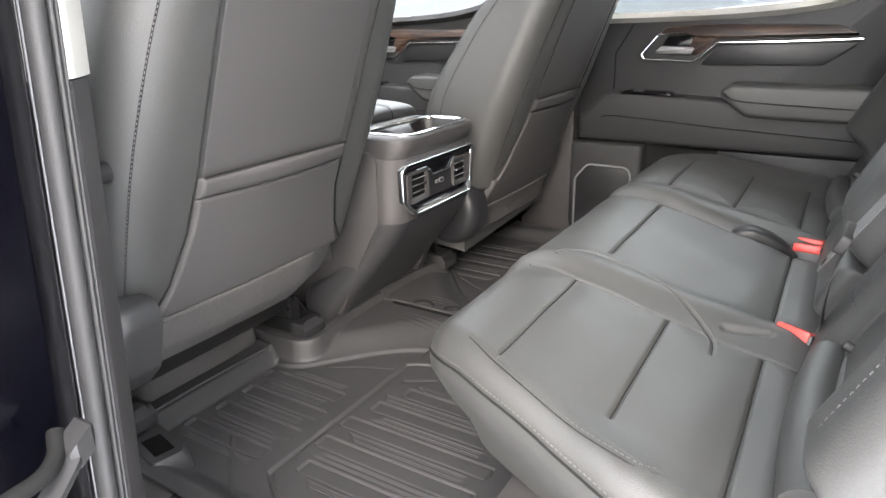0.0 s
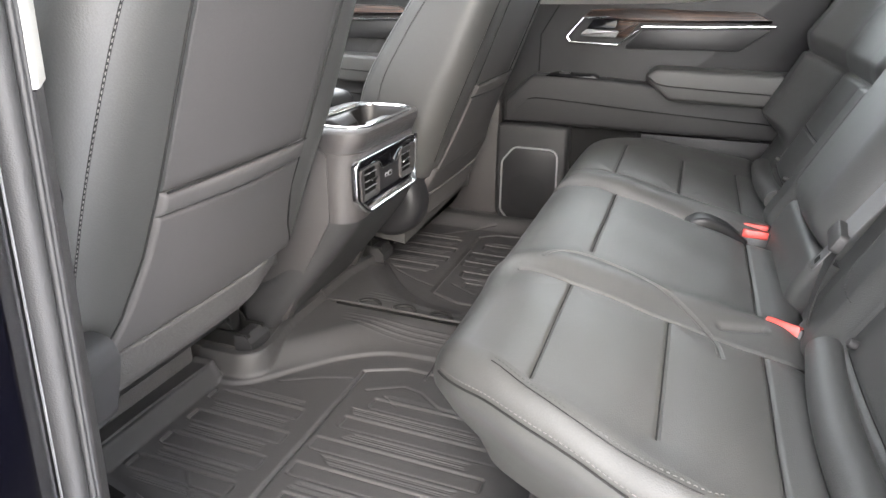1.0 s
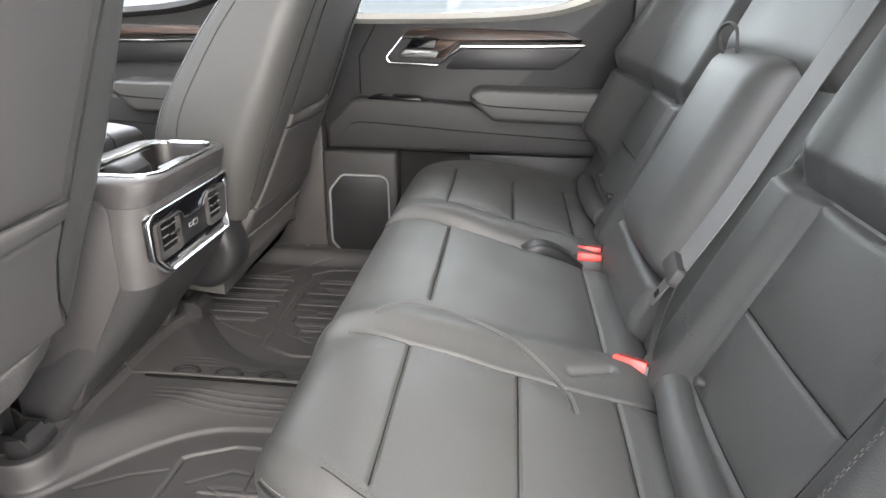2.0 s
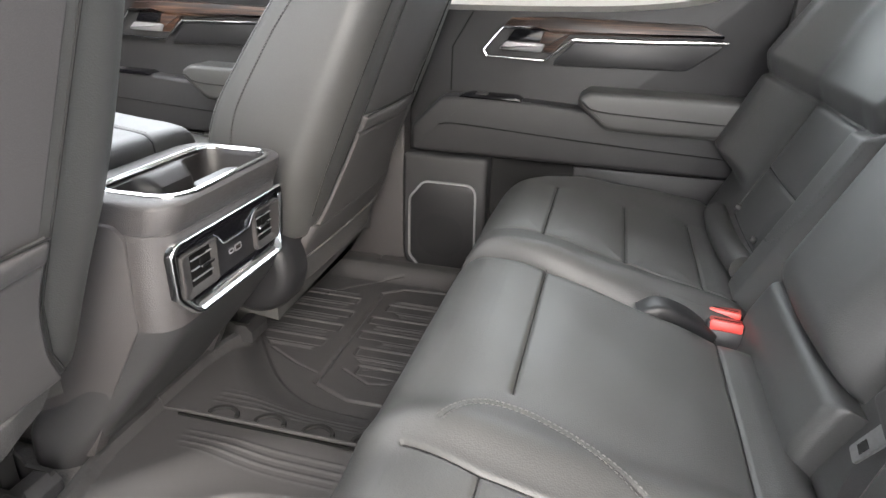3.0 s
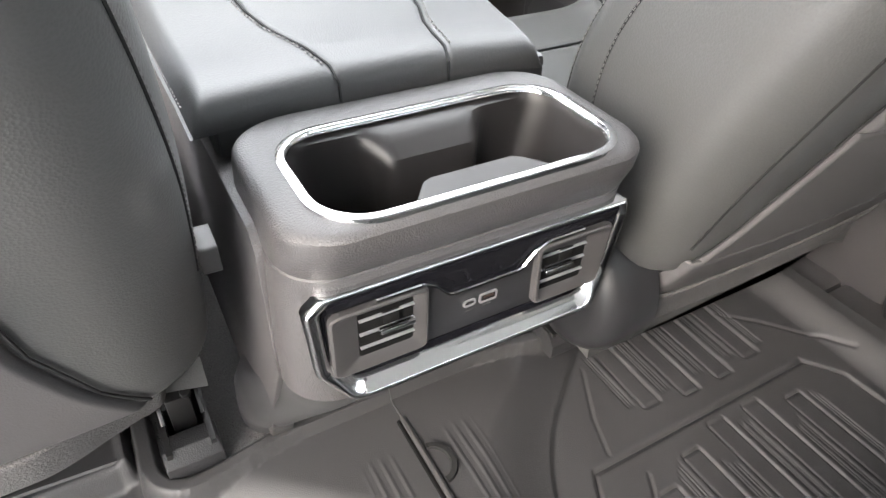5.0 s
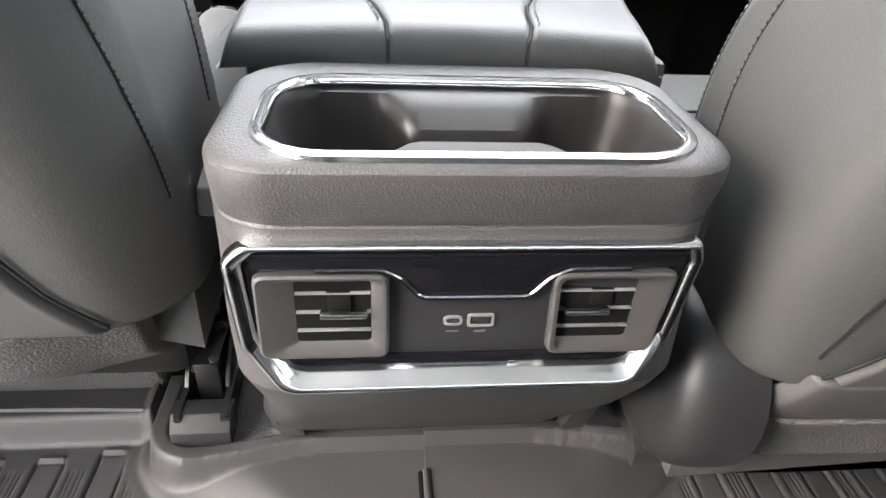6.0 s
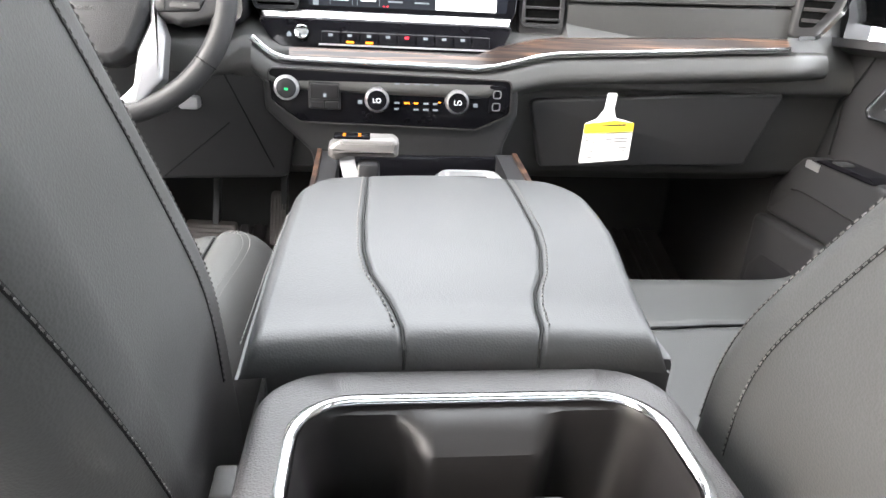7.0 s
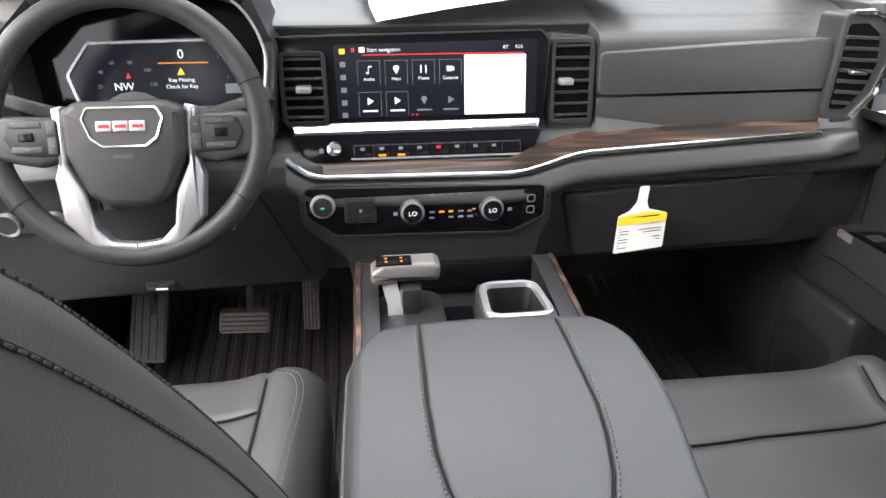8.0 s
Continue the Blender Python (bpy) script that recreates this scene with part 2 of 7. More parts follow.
def prism(pts, place, w0, w1, r=0.0, seg=2, bm=None):
    """A plate: a 2D outline set out by place(u, v, w), from w0 to w1, its front edge (w1) rounded by r."""
    bm = bm or bmesh.new()
    rings = [(0.0, w0)]
    if r:
        for j in range(seg + 1):
            a = math.pi / 2 * j / seg
            rings.append((r * (1 - math.cos(a)), w1 - r + r * math.sin(a)))
    else:
        rings.append((0.0, w1))
    k = len(pts)
    area = sum(pts[i][0] * pts[(i + 1) % k][1] - pts[(i + 1) % k][0] * pts[i][1] for i in range(k))
    sgn = 1 if area > 0 else -1
    normals = []
    for i in range(k):
        a, b, c = Vector(pts[i - 1]), Vector(pts[i]), Vector(pts[(i + 1) % k])
        t = (c - a)
        t = t.normalized() if t.length > 1e-9 else Vector((1, 0))
        normals.append(Vector((-t.y, t.x)) * sgn)
    rows = []
    for inset, w in rings:
        rows.append([bm.verts.new(place(pts[i][0] + normals[i].x * inset, pts[i][1] + normals[i].y * inset, w)) for i in range(k)])
    for a, b in zip(rows, rows[1:]):
        for i in range(k):
            bm.faces.new((a[i], a[(i + 1) % k], b[(i + 1) % k], b[i]))
    bm.faces.new(rows[-1])
    bm.faces.new(rows[0][::-1])
    return bm


def loft(rings, cap0=True, cap1=True, bm=None):
    bm = bm or bmesh.new()
    rows = [[bm.verts.new(p) for p in ring] for ring in rings]
    k = len(rows[0])
    for a, b in zip(rows, rows[1:]):
        for i in range(k):
            bm.faces.new((a[i], a[(i + 1) % k], b[(i + 1) % k], b[i]))
    if cap0:
        bm.faces.new(rows[0][::-1])
    if cap1:
        bm.faces.new(rows[-1])
    return bm


def resample(pts, step, closed=False):
    pts = [Vector(p) for p in pts]
    if closed:
        pts.append(pts[0])
    out, carry = [pts[0]], 0.0
    for a, b in zip(pts, pts[1:]):
        d = (b - a).length
        s = step - carry
        while s < d:
            out.append(a.lerp(b, s / d))
            s += step
        carry = d - (s - step)
    return out


def smooth_path(pts, n=6):
    """A Catmull-Rom curve through a few points."""
    p = [Vector(q) for q in pts]
    p = [p[0] * 2 - p[1]] + p + [p[-1] * 2 - p[-2]]
    out = []
    for i in range(1, len(p) - 2):
        for j in range(n):
            t = j / n
            a, b, c, d = p[i - 1], p[i], p[i + 1], p[i + 2]
            out.append(0.5 * ((2 * b) + (c - a) * t + (2 * a - 5 * b + 4 * c - d) * t * t + (3 * b - a - 3 * c + d) * t ** 3))
    out.append(p[-2])
    return out


def sweep(path, profile, up, closed=False, bm=None):
    """Carries a closed 2D profile (side, up) along a path."""
    bm = bm or bmesh.new()
    path = [Vector(p) for p in path]
    up = Vector(up).normalized()
    rows = []
    k = len(path)
    for i, p in enumerate(path):
        a = path[i - 1] if (closed or i) else p
        c = path[(i + 1) % k] if (closed or i < k - 1) else p
        t = (c - a).normalized()
        side = t.cross(up)
        side = side.normalized() if side.length > 1e-6 else Vector((1, 0, 0))
        top = side.cross(t).normalized()
        rows.append([bm.verts.new(p + side * u + top * v) for u, v in profile])
    m = len(profile)
    pairs = list(zip(rows, rows[1:])) + ([(rows[-1], rows[0])] if closed else [])
    for a, b in pairs:
        for i in range(m):
            bm.faces.new((a[i], a[(i + 1) % m], b[(i + 1) % m], b[i]))
    if not closed:
        bm.faces.new(rows[0][::-1])
        bm.faces.new(rows[-1])
    return bm


def circle(r, n=8, sx=1.0):
    return [(r * sx * math.cos(2 * math.pi * i / n), r * math.sin(2 * math.pi * i / n)) for i in range(n)]


def tube(path, r, n=8, up=(0, 0, 1), closed=False, bm=None):
    return sweep(path, circle(r, n), up, closed, bm)


def disc(center, axis, r, h, n=24, r2=None, bevel=0.0, bm=None):
    """A round plug of radius r and height h along an axis, with a rounded rim."""
    bm = bm or bmesh.new()
    q = Vector(axis).to_track_quat("Z", "Y").to_matrix()
    c = Vector(center)
    r2 = r if r2 is None else r2
    rings = []
    steps = [(r, 0), (r2, h - bevel)] + ([(r2 - bevel * 0.3, h - bevel * 0.3), (r2 - bevel, h)] if bevel else [])
    for rr, hh in steps:
        rings.append([c + q @ Vector((rr * math.cos(2 * math.pi * i / n), rr * math.sin(2 * math.pi * i / n), hh)) for i in range(n)])
    return loft(rings, bm=bm)


def ring(center, axis, r, thick, n=32, m=8, flat=1.0, bm=None):
    q = Vector(axis).to_track_quat("Z", "Y").to_matrix()
    c = Vector(center)
    path = [c + q @ Vector((r * math.cos(2 * math.pi * i / n), r * math.sin(2 * math.pi * i / n), 0)) for i in range(n)]
    return sweep(path, [(a * thick, b * thick * flat) for a, b in circle(1, m)], axis, True, bm)


def stitches(path, length=0.0042, gap=0.0026, r=0.0006, up=(0, 0, 1), bm=None):
    """A row of thread stitches along a path, each a small raised stroke."""
    bm = bm or bmesh.new()
    pts = resample(path, length + gap)
    for a, b in zip(pts, pts[1:]):
        d = (b - a).normalized() * length
        s = d.cross(Vector(up)).normalized() * r
        u = Vector(up).normalized() * r * 1.4
        v = [bm.verts.new(p) for p in (a - s, a + s, a + d + s, a + d - s, a + d * 0.2 + u, a + d * 0.8 + u)]
        for f in ((0, 1, 4), (1, 2, 5, 4), (2, 3, 5), (3, 0, 4, 5)):
            bm.faces.new([v[i] for i in f])
    return bm


def seg_dist(U, V, a, b):
    ax, ay, bx, by = a[0], a[1], b[0], b[1]
    dx, dy = bx - ax, by - ay
    t = np.clip(((U - ax) * dx + (V - ay) * dy) / (dx * dx + dy * dy + 1e-12), 0, 1)
    return np.hypot(U - ax - t * dx, V - ay - t * dy)


def grooves(U, V, lines, depth=0.005, width=0.005):
    """Sewn-in channels: how far the cover sinks along each line."""
    low = np.zeros_like(U)
    for line in lines:
        for a, b in zip(line, line[1:]):
            low = np.maximum(low, depth * np.exp(-(seg_dist(U, V, a, b) / width) ** 2))
    return low


def puffed(U, V, lines, lift=0.004, reach=0.026):
    """Stuffing: how far the cover swells away from its sewn lines."""
    d = np.full(np.shape(U), 9.0)
    for line in lines:
        for a, b in zip(line, line[1:]):
            d = np.minimum(d, seg_dist(U, V, a, b))
    return lift * (1 - np.exp(-(d / reach) ** 2))


def edge_profile(half, r, thick, step):
    """Positions and drops across a padded piece with rolled edges."""
    flat = max(half - r, 0.001)
    k = max(int(2 * flat / step), 2)
    mid = [(-flat + 2 * flat * i / k, 0.0) for i in range(k + 1)]
    roll = [(flat + r * math.sin(a), r * (1 - math.cos(a))) for a in [math.pi / 2 * j / 6 for j in range(1, 7)]]
    roll += [(half, r + (thick - r) * j / 3) for j in (1, 2, 3)]
    return [(-p, d) for p, d in reversed(roll)] + mid + roll


def pillow(w, d, thick, r, place, height=None, step=0.0045, rv=None, step_v=None):
    """A padded piece w by d: rolled edges, height(U, V) relief on top, laid out by place(U, V, H) -> X, Y, Z arrays."""
    pu, pv = edge_profile(w / 2, r, thick, step), edge_profile(d / 2, rv or r, thick, step_v or step)
    U, V = np.meshgrid([p for p, _ in pu], [p for p, _ in pv], indexing="ij")
    DU, DV = np.meshgrid([q for _, q in pu], [q for _, q in pv], indexing="ij")
    H = (height(U, V) if height else np.zeros_like(U)) - np.minimum(np.hypot(DU, DV), thick)
    X, Y, Z = place(U, V, H)
    bm = bmesh.new()
    a, b = U.shape
    vs = [[bm.verts.new((X[i, j], Y[i, j], Z[i, j])) for j in range(b)] for i in range(a)]
    for i in range(a - 1):
        for j in range(b - 1):
            bm.faces.new((vs[i][j], vs[i + 1][j], vs[i + 1][j + 1], vs[i][j + 1]))
    rim = [vs[i][0] for i in range(a)] + [vs[-1][j] for j in range(1, b)] + \
          [vs[i][-1] for i in range(a - 2, -1, -1)] + [vs[0][j] for j in range(b - 2, 0, -1)]
    bm.faces.new(rim[::-1])
    return bm


def lettering(name, text, size, place_m, material, parent, align="CENTER", depth=0.0003):
    cu = bpy.data.curves.new(name, "FONT")
    cu.body, cu.size, cu.align_x, cu.align_y, cu.extrude = text, size, align, "CENTER", depth
    tmp = bpy.data.objects.new(name, cu)
    me = bpy.data.meshes.new_from_object(tmp)
    bpy.data.objects.remove(tmp)
    me.materials.append(material)
    me.transform(place_m)
    ob = new(name, me)
    ob.parent = parent
    ob.matrix_parent_inverse = Matrix.Translation(parent.location).inverted()
    return ob


def interp(x, xs, ys):
    return float(np.interp(x, xs, ys))


def smoothstep(a, b, x):
    t = np.clip((x - a) / (b - a), 0, 1)
    return t * t * (3 - 2 * t)


# ---- cabin shell ----


def rring(x0, x1, y0, y1, z, r, n=6):
    """A rounded rectangle at height z."""
    out = []
    for cx, cy, a0 in ((x1 - r, y1 - r, 0), (x0 + r, y1 - r, 90), (x0 + r, y0 + r, 180), (x1 - r, y0 + r, 270)):
        for j in range(n + 1):
            a = radians(a0 + 90 * j / n)
            out.append(Vector((cx + r * math.cos(a), cy + r * math.sin(a), z)))
    return out


def shell():
    single("floor", box(-0.80, 0.80, -1.02, 1.45, -0.09, -0.012), CARPET, "dark grey carpeted cab floor", "floor", kind="structure")
    # the roof: a pale headliner with rolled edges
    single("ceiling", box(-0.72, 0.72, -1.06, 0.22, 1.20, 1.26, 0.02), HEADLINER, "pale grey headliner of the cab", "ceiling", kind="structure")
    single("wall_rear", box(-0.80, 0.80, -1.08, -1.03, -0.09, 0.92, 0.008), PLASTIC, "black trimmed rear wall of the cab", "wall", kind="structure")
    for i, x in enumerate((-0.72, 0.72)):
        q = box(x - 0.06, x + 0.06, -1.10, -0.96, 0.60, 1.24, 0.02)
        single("pillar_rear", q, LIGHT_TRIM if i else PLASTIC, "pale grey trim on the rear roof pillar", "pillar", kind="structure")
        # windscreen pillars lean from the dash to the roof
        a, b = Vector((x * 1.06, 1.32, 0.84)), Vector((x * 0.95, 0.19, 1.23))
        single("pillar_front", sweep([a, b], rpoly([(-.05, -.04), (.05, -.04), (.05, .04), (-.05, .04)], .02), (0, 0, 1)),
               LIGHT_TRIM, "pale grey trim on the windscreen pillar", "pillar", kind="structure")
    for s in (-1, 1):
        xs = sorted((s * 0.79, s * 0.84))
        single("quarter_panel", box(xs[0], xs[1], -1.06, -0.828, -0.09, 1.22, 0.01), PLASTIC, "black quarter trim behind the rear door", "wall", kind="structure")
    # right centre pillar, black below and pale above the belt line
    single("pillar_centre", box(0.755, 0.86, -0.015, 0.155, -0.09, 0.66, 0.012), PLASTIC, "black centre pillar trim beside the front seat", "pillar", kind="structure")
    single("pillar_centre_upper", box(0.745, 0.85, -0.01, 0.14, 0.66, 1.24, 0.012), LIGHT_TRIM, "pale grey upper centre pillar trim", "pillar", kind="structure")
    # sail panel closing the corner between dash, door and windscreen
    single("sail_panel", prism([(0.985, 0.58), (1.38, 0.58), (1.38, 0.90), (1.16, 0.95), (0.96, 0.84), (0.90, 0.70), (0.90, 0.655), (0.985, 0.655)], lambda u, v, w: Vector((w, u, v)), 0.785, 0.835), PLASTIC_BLACK, "black sail panel at the front of the door", "trim", kind="structure")
    # kick panels beside the front footwells
    for s in (-1, 1):
        xs = sorted((s * 0.755, s * 0.83))
        single("kick_panel", box(xs[0], xs[1], 0.93, 1.45, -0.09, 0.84, 0.01), PLASTIC, "black kick panel beside the footwell", "wall", kind="structure")
    # sills
    for s in (-1, 1):
        xs = sorted((s * 0.63, s * 0.80))
        single("sill", box(xs[0], xs[1], -0.62, 0.05, -0.06, 0.018, 0.012), PLASTIC, "black plastic door sill trim", "sill", kind="structure")
        xs = sorted((s * 0.63, s * 0.80))
        single("sill", box(xs[0], xs[1], 0.05, 1.2, -0.06, 0.018, 0.012), PLASTIC, "black plastic door sill trim", "sill", kind="structure")


def pane(name, corners, label, glass=GLASS):
    bm = bmesh.new()
    v = [bm.verts.new(c) for c in corners]
    bm.faces.new(v)
    a, b, c = (Vector(q) for q in corners[:3])
    off = (b - a).cross(c - a).normalized() * 0.004
    w = [bm.verts.new(Vector(q) + off) for q in corners]
    bm.faces.new(w[::-1])
    k = len(v)
    for i in range(k):
        bm.faces.new((v[i], v[(i + 1) % k], w[(i + 1) % k], w[i]))
    ob = single(name, bm, glass, label, "window", kind="structure")
    ob.visible_shadow = False
    return ob


def windows():
    # tint added to this glass to hold back daylight on the rear backrests
    pane("window_1", [(0.80, -0.80, 0.70), (0.80, -0.02, 0.64), (0.72, -0.02, 1.20), (0.72, -0.80, 1.20)], "lightly tinted side window of the right rear door", LIGHT_TINT)
    pane("window_2", [(0.80, 0.16, 0.64), (0.80, 1.10, 0.70), (0.72, 0.45, 1.20), (0.72, 0.16, 1.20)], "clear side window of the right front door")
    # the left front door is set open, unseen, to let light into the footwell
    open_door = Matrix.Translation((-0.90, 1.12, 0)) @ Matrix.Rotation(radians(-25), 4, "Z") @ Matrix.Translation((0.90, -1.12, 0))
    pane("window_3", [open_door @ Vector(p) for p in ((-0.80, 0.16, 0.64), (-0.80, 1.0, 0.66), (-0.72, 0.45, 1.20), (-0.72, 0.16, 1.20))], "clear side window of the open left front door")
    pane("window_4", [(-0.72, 1.30, 0.85), (0.72, 1.30, 0.85), (0.66, 0.22, 1.23), (-0.66, 0.22, 1.23)], "large clear sloping windscreen")
    pane("window_5", [(-0.66, -1.06, 0.92), (0.66, -1.06, 0.92), (0.64, -1.05, 1.20), (-0.64, -1.05, 1.20)], "dark tinted rear window of the cab", TINTED)


shell()
windows()

# ---- floor liners ----


def corner_dist(ax, Y, x1, y0, r):
    """Distance outside the raised platform's outline: ax < x1 and Y > y0, with a rounded corner."""
    u, v = ax - (x1 - r), (y0 + r) - Y
    return np.hypot(np.maximum(u, 0), np.maximum(v, 0)) + np.minimum(np.maximum(u, v), 0) - r


def line_dist(ax, Y, pts):
    d = np.full(np.shape(ax), 9.0)
    for a, b in zip(pts, pts[1:]):
        d = np.minimum(d, seg_dist(ax, Y, a, b))
    return d


def liner_height(X, Y):
    ax = np.abs(X)
    # a broad hump over the tunnel falls to the pan along a curved step
    foot = sum(np.interp(Y + k, [-0.40, -0.124, -0.05, 0.022, 0.068, 0.12, 0.16], [0.085, 0.091, 0.097, 0.138, 0.185, 0.25, 0.30]) for k in (-0.03, -0.02, -0.01, 0, 0.01, 0.02, 0.03)) / 7
    z = 0.006 + 0.005 * smoothstep(foot + 0.012, foot + 0.002, ax) + 0.030 * smoothstep(foot + 0.02, foot - 0.10, ax)
    d = corner_dist(ax, Y + 0.02 * smoothstep(0.10, 0.24, ax) - 0.008, 0.288, 0.150, 0.05)
    lip = 0.058 * smoothstep(0.010, -0.004, d)
    z = 0.5 * (z + lip + np.sqrt((z - lip) ** 2 + 0.003 ** 2))
    z = z - 0.02 * smoothstep(-0.017, -0.028, d)
    z = z + 0.034 * smoothstep(0.205, 0.222, Y) * smoothstep(0.002, 0.012, d)
    z = z + 0.03 * smoothstep(0.605, 0.655, ax)
    pan = smoothstep(foot + 0.02, foot + 0.03, ax) * smoothstep(0.012, 0.018, d)
    # long sunken slots with rounded ends in two fields
    first = np.where(X < 0, 0.336, 0.310)
    k = np.clip(np.round((ax - first) / 0.063), 0, 3)
    u = ax - first - 0.063 * k
    kr = np.clip(np.round((ax - first + 0.010) / 0.063), -1, 3)
    ur = ax - first + 0.010 - 0.063 * kr
    end = 0.006 * np.cos(k * 2.1)
    rounded = lambda a, b: np.hypot(np.maximum(a, 0), np.maximum(b, 0)) + np.minimum(np.maximum(a, b), 0) - 0.004
    slot = rounded(np.abs(u) - 0.0105, np.abs(Y - 0.100 - end) - 0.086)
    back = rounded(np.abs(ur) - 0.0105, np.abs(Y + 0.190 + 2 * end * (kr > -1)) - np.where(kr < 0, 0.10, 0.138))
    for s, deep in ((slot, 0.0036), (back, 0.0024)):
        z = z - deep * np.exp(-(s / 0.0016) ** 2) * pan
        z = z - 0.0016 * smoothstep(0.001, -0.001, s) * pan
    # raised bar across the forward end of each slot
    z = z + 0.0034 * smoothstep(0.0135, 0.0120, np.abs(u)) * np.exp(-((Y - 0.193 - end) / 0.0032) ** 2) * pan
    # fine lines pressed beside the slots
    for c in (0.0245, 0.0285, 0.0325):
        q = np.abs(np.abs(u) - c)
        z = z - 0.0018 * np.exp(-(q / 0.0014) ** 2) * smoothstep(0.022, 0.030, Y) * smoothstep(0.178, 0.170, Y) * smoothstep(first - 0.05, first - 0.04, ax) * pan
        q = np.abs(np.abs(ur) - c)
        z = z - 0.0018 * np.exp(-(q / 0.0014) ** 2) * smoothstep(-0.075, -0.083, Y + 0.02 * np.sin(ax * 60)) * smoothstep(-0.30, -0.29, Y) * smoothstep(0.23, 0.24, ax) * pan
    # the outline of the rear field, its cross channel and the curved creases
    rear = [(0.604, -0.30), (0.586, -0.07), (0.553, -0.026), (0.177, -0.028), (0.168, -0.043), (0.142, -0.102), (0.144, -0.199), (0.15, -0.36)]
    z = z - 0.0060 * np.exp(-(line_dist(ax, Y, rear) / 0.0028) ** 2)
    chev = [(0.232, -0.060), (0.198, -0.120), (0.205, -0.155), (0.237, -0.200), (0.238, -0.30)]
    z = z - 0.0022 * np.exp(-(line_dist(ax, Y, chev) / 0.0022) ** 2)
    edge = [(0.263, 0.104), (0.225, 0.035), (0.207, -0.015)]
    z = z - 0.0022 * np.exp(-(line_dist(ax, Y, edge) / 0.0022) ** 2)
    tick = [(0.238, -0.098), (0.255, -0.128)]
    z = z - 0.0020 * np.exp(-(line_dist(ax, Y, tick) / 0.0018) ** 2)
    side = [(0.516, 0.10), (0.57, 0.047), (0.617, -0.011), (0.63, -0.05)]
    z = z - 0.0025 * np.exp(-(line_dist(ax, Y, side) / 0.0025) ** 2)
    # flow lines over the middle hump
    wave = np.sin((ax - 0.02) * 2 * math.pi / 0.0125)
    z = z + 0.0012 * np.clip(wave, 0, 1) * smoothstep(0.024, 0.030, ax) * smoothstep(0.075, 0.068, ax) * smoothstep(0.10, 0.06, Y)
    return z


def liner(name, x0, x1, lift, label):
    nx, ny = int((x1 - x0) / 0.0014), int(0.74 / 0.0028)
    xs, ys = np.linspace(x0, x1, nx), np.linspace(-0.48, 0.26, ny)
    X, Y = np.meshgrid(xs, ys, indexing="ij")
    Z = liner_height(X, Y) + lift
    top = np.stack([X, Y, Z], -1).reshape(-1, 3)
    idx = np.arange(nx * ny).reshape(nx, ny)
    q = np.stack([idx[:-1, :-1], idx[1:, :-1], idx[1:, 1:], idx[:-1, 1:]], -1).reshape(-1, 4)
    rim = np.concatenate([idx[:-1, 0], idx[-1, :-1], idx[:0:-1, -1], idx[0, :0:-1]])
    low = top[rim] - np.array([0, 0, 0.005])
    n, m = nx * ny, len(rim)
    faces = q.tolist()
    faces += [[int(rim[i]), n + i, n + (i + 1) % m, int(rim[(i + 1) % m])] for i in range(m)]
    me = bpy.data.meshes.new(name)
    me.from_pydata(np.concatenate([top, low]).tolist(), [], faces)
    me.materials.append(RUBBER)
    me.polygons.foreach_set("use_smooth", [True] * len(me.polygons))
    me.set_sharp_from_angle(angle=radians(60))
    ob = thing(name, label, "floor mat", (0.5 * (x0 + x1), -0.1, 0.0), group="floor liners")
    o = new("tray", me)
    o.parent = ob
    o.matrix_parent_inverse = Matrix.Translation(ob.location).inverted()
    # the raised heel stop along the front edge
    s = -1 if x0 < -0.1 else 1
    part("heel_lip", tube([Vector((s * x, 0.226 + 0.006 * math.sin((x - 0.3) * 9), 0.040 + lift)) for x in np.linspace(0.305, 0.60, 20)], 0.004, 6), RUBBER, ob)
    return ob


liner("floor_liner", -0.675, 0.012, 0.0, "black ribbed rubber floor liner with raised bars")
right_liner = liner("floor_liner", -0.002, 0.675, 0.0050, "black ribbed rubber floor liner lapping over its neighbour")
for k in range(4):
    y = 0.052 - 0.082 * k
    arc = [Vector((0.004 + 0.020 * math.sin(a), y + 0.024 * math.cos(a), float(liner_height(np.array(0.01), np.array(y))) + 0.0075))
           for a in [math.pi * j / 10 for j in range(11)]]
    part("lap_tab", sweep(arc, [(-.004, -.002), (.004, -.002), (.003, .002), (-.003, .002)], (0, 0, 1)), SEAM, right_liner)
rim_path = [Vector((-0.002, y, float(liner_height(np.array(0.0), np.array(y))) + 0.006)) for y in np.linspace(-0.46, 0.125, 30)]
part("lap_edge", tube(rim_path, 0.0036, 8), RUBBER, right_liner)
# black cord painting the shadow under the lapped edge
part("lap_gap", tube([p + Vector((-0.0055, 0, -0.0035)) for p in rim_path], 0.0026, 6), VOID, right_liner)

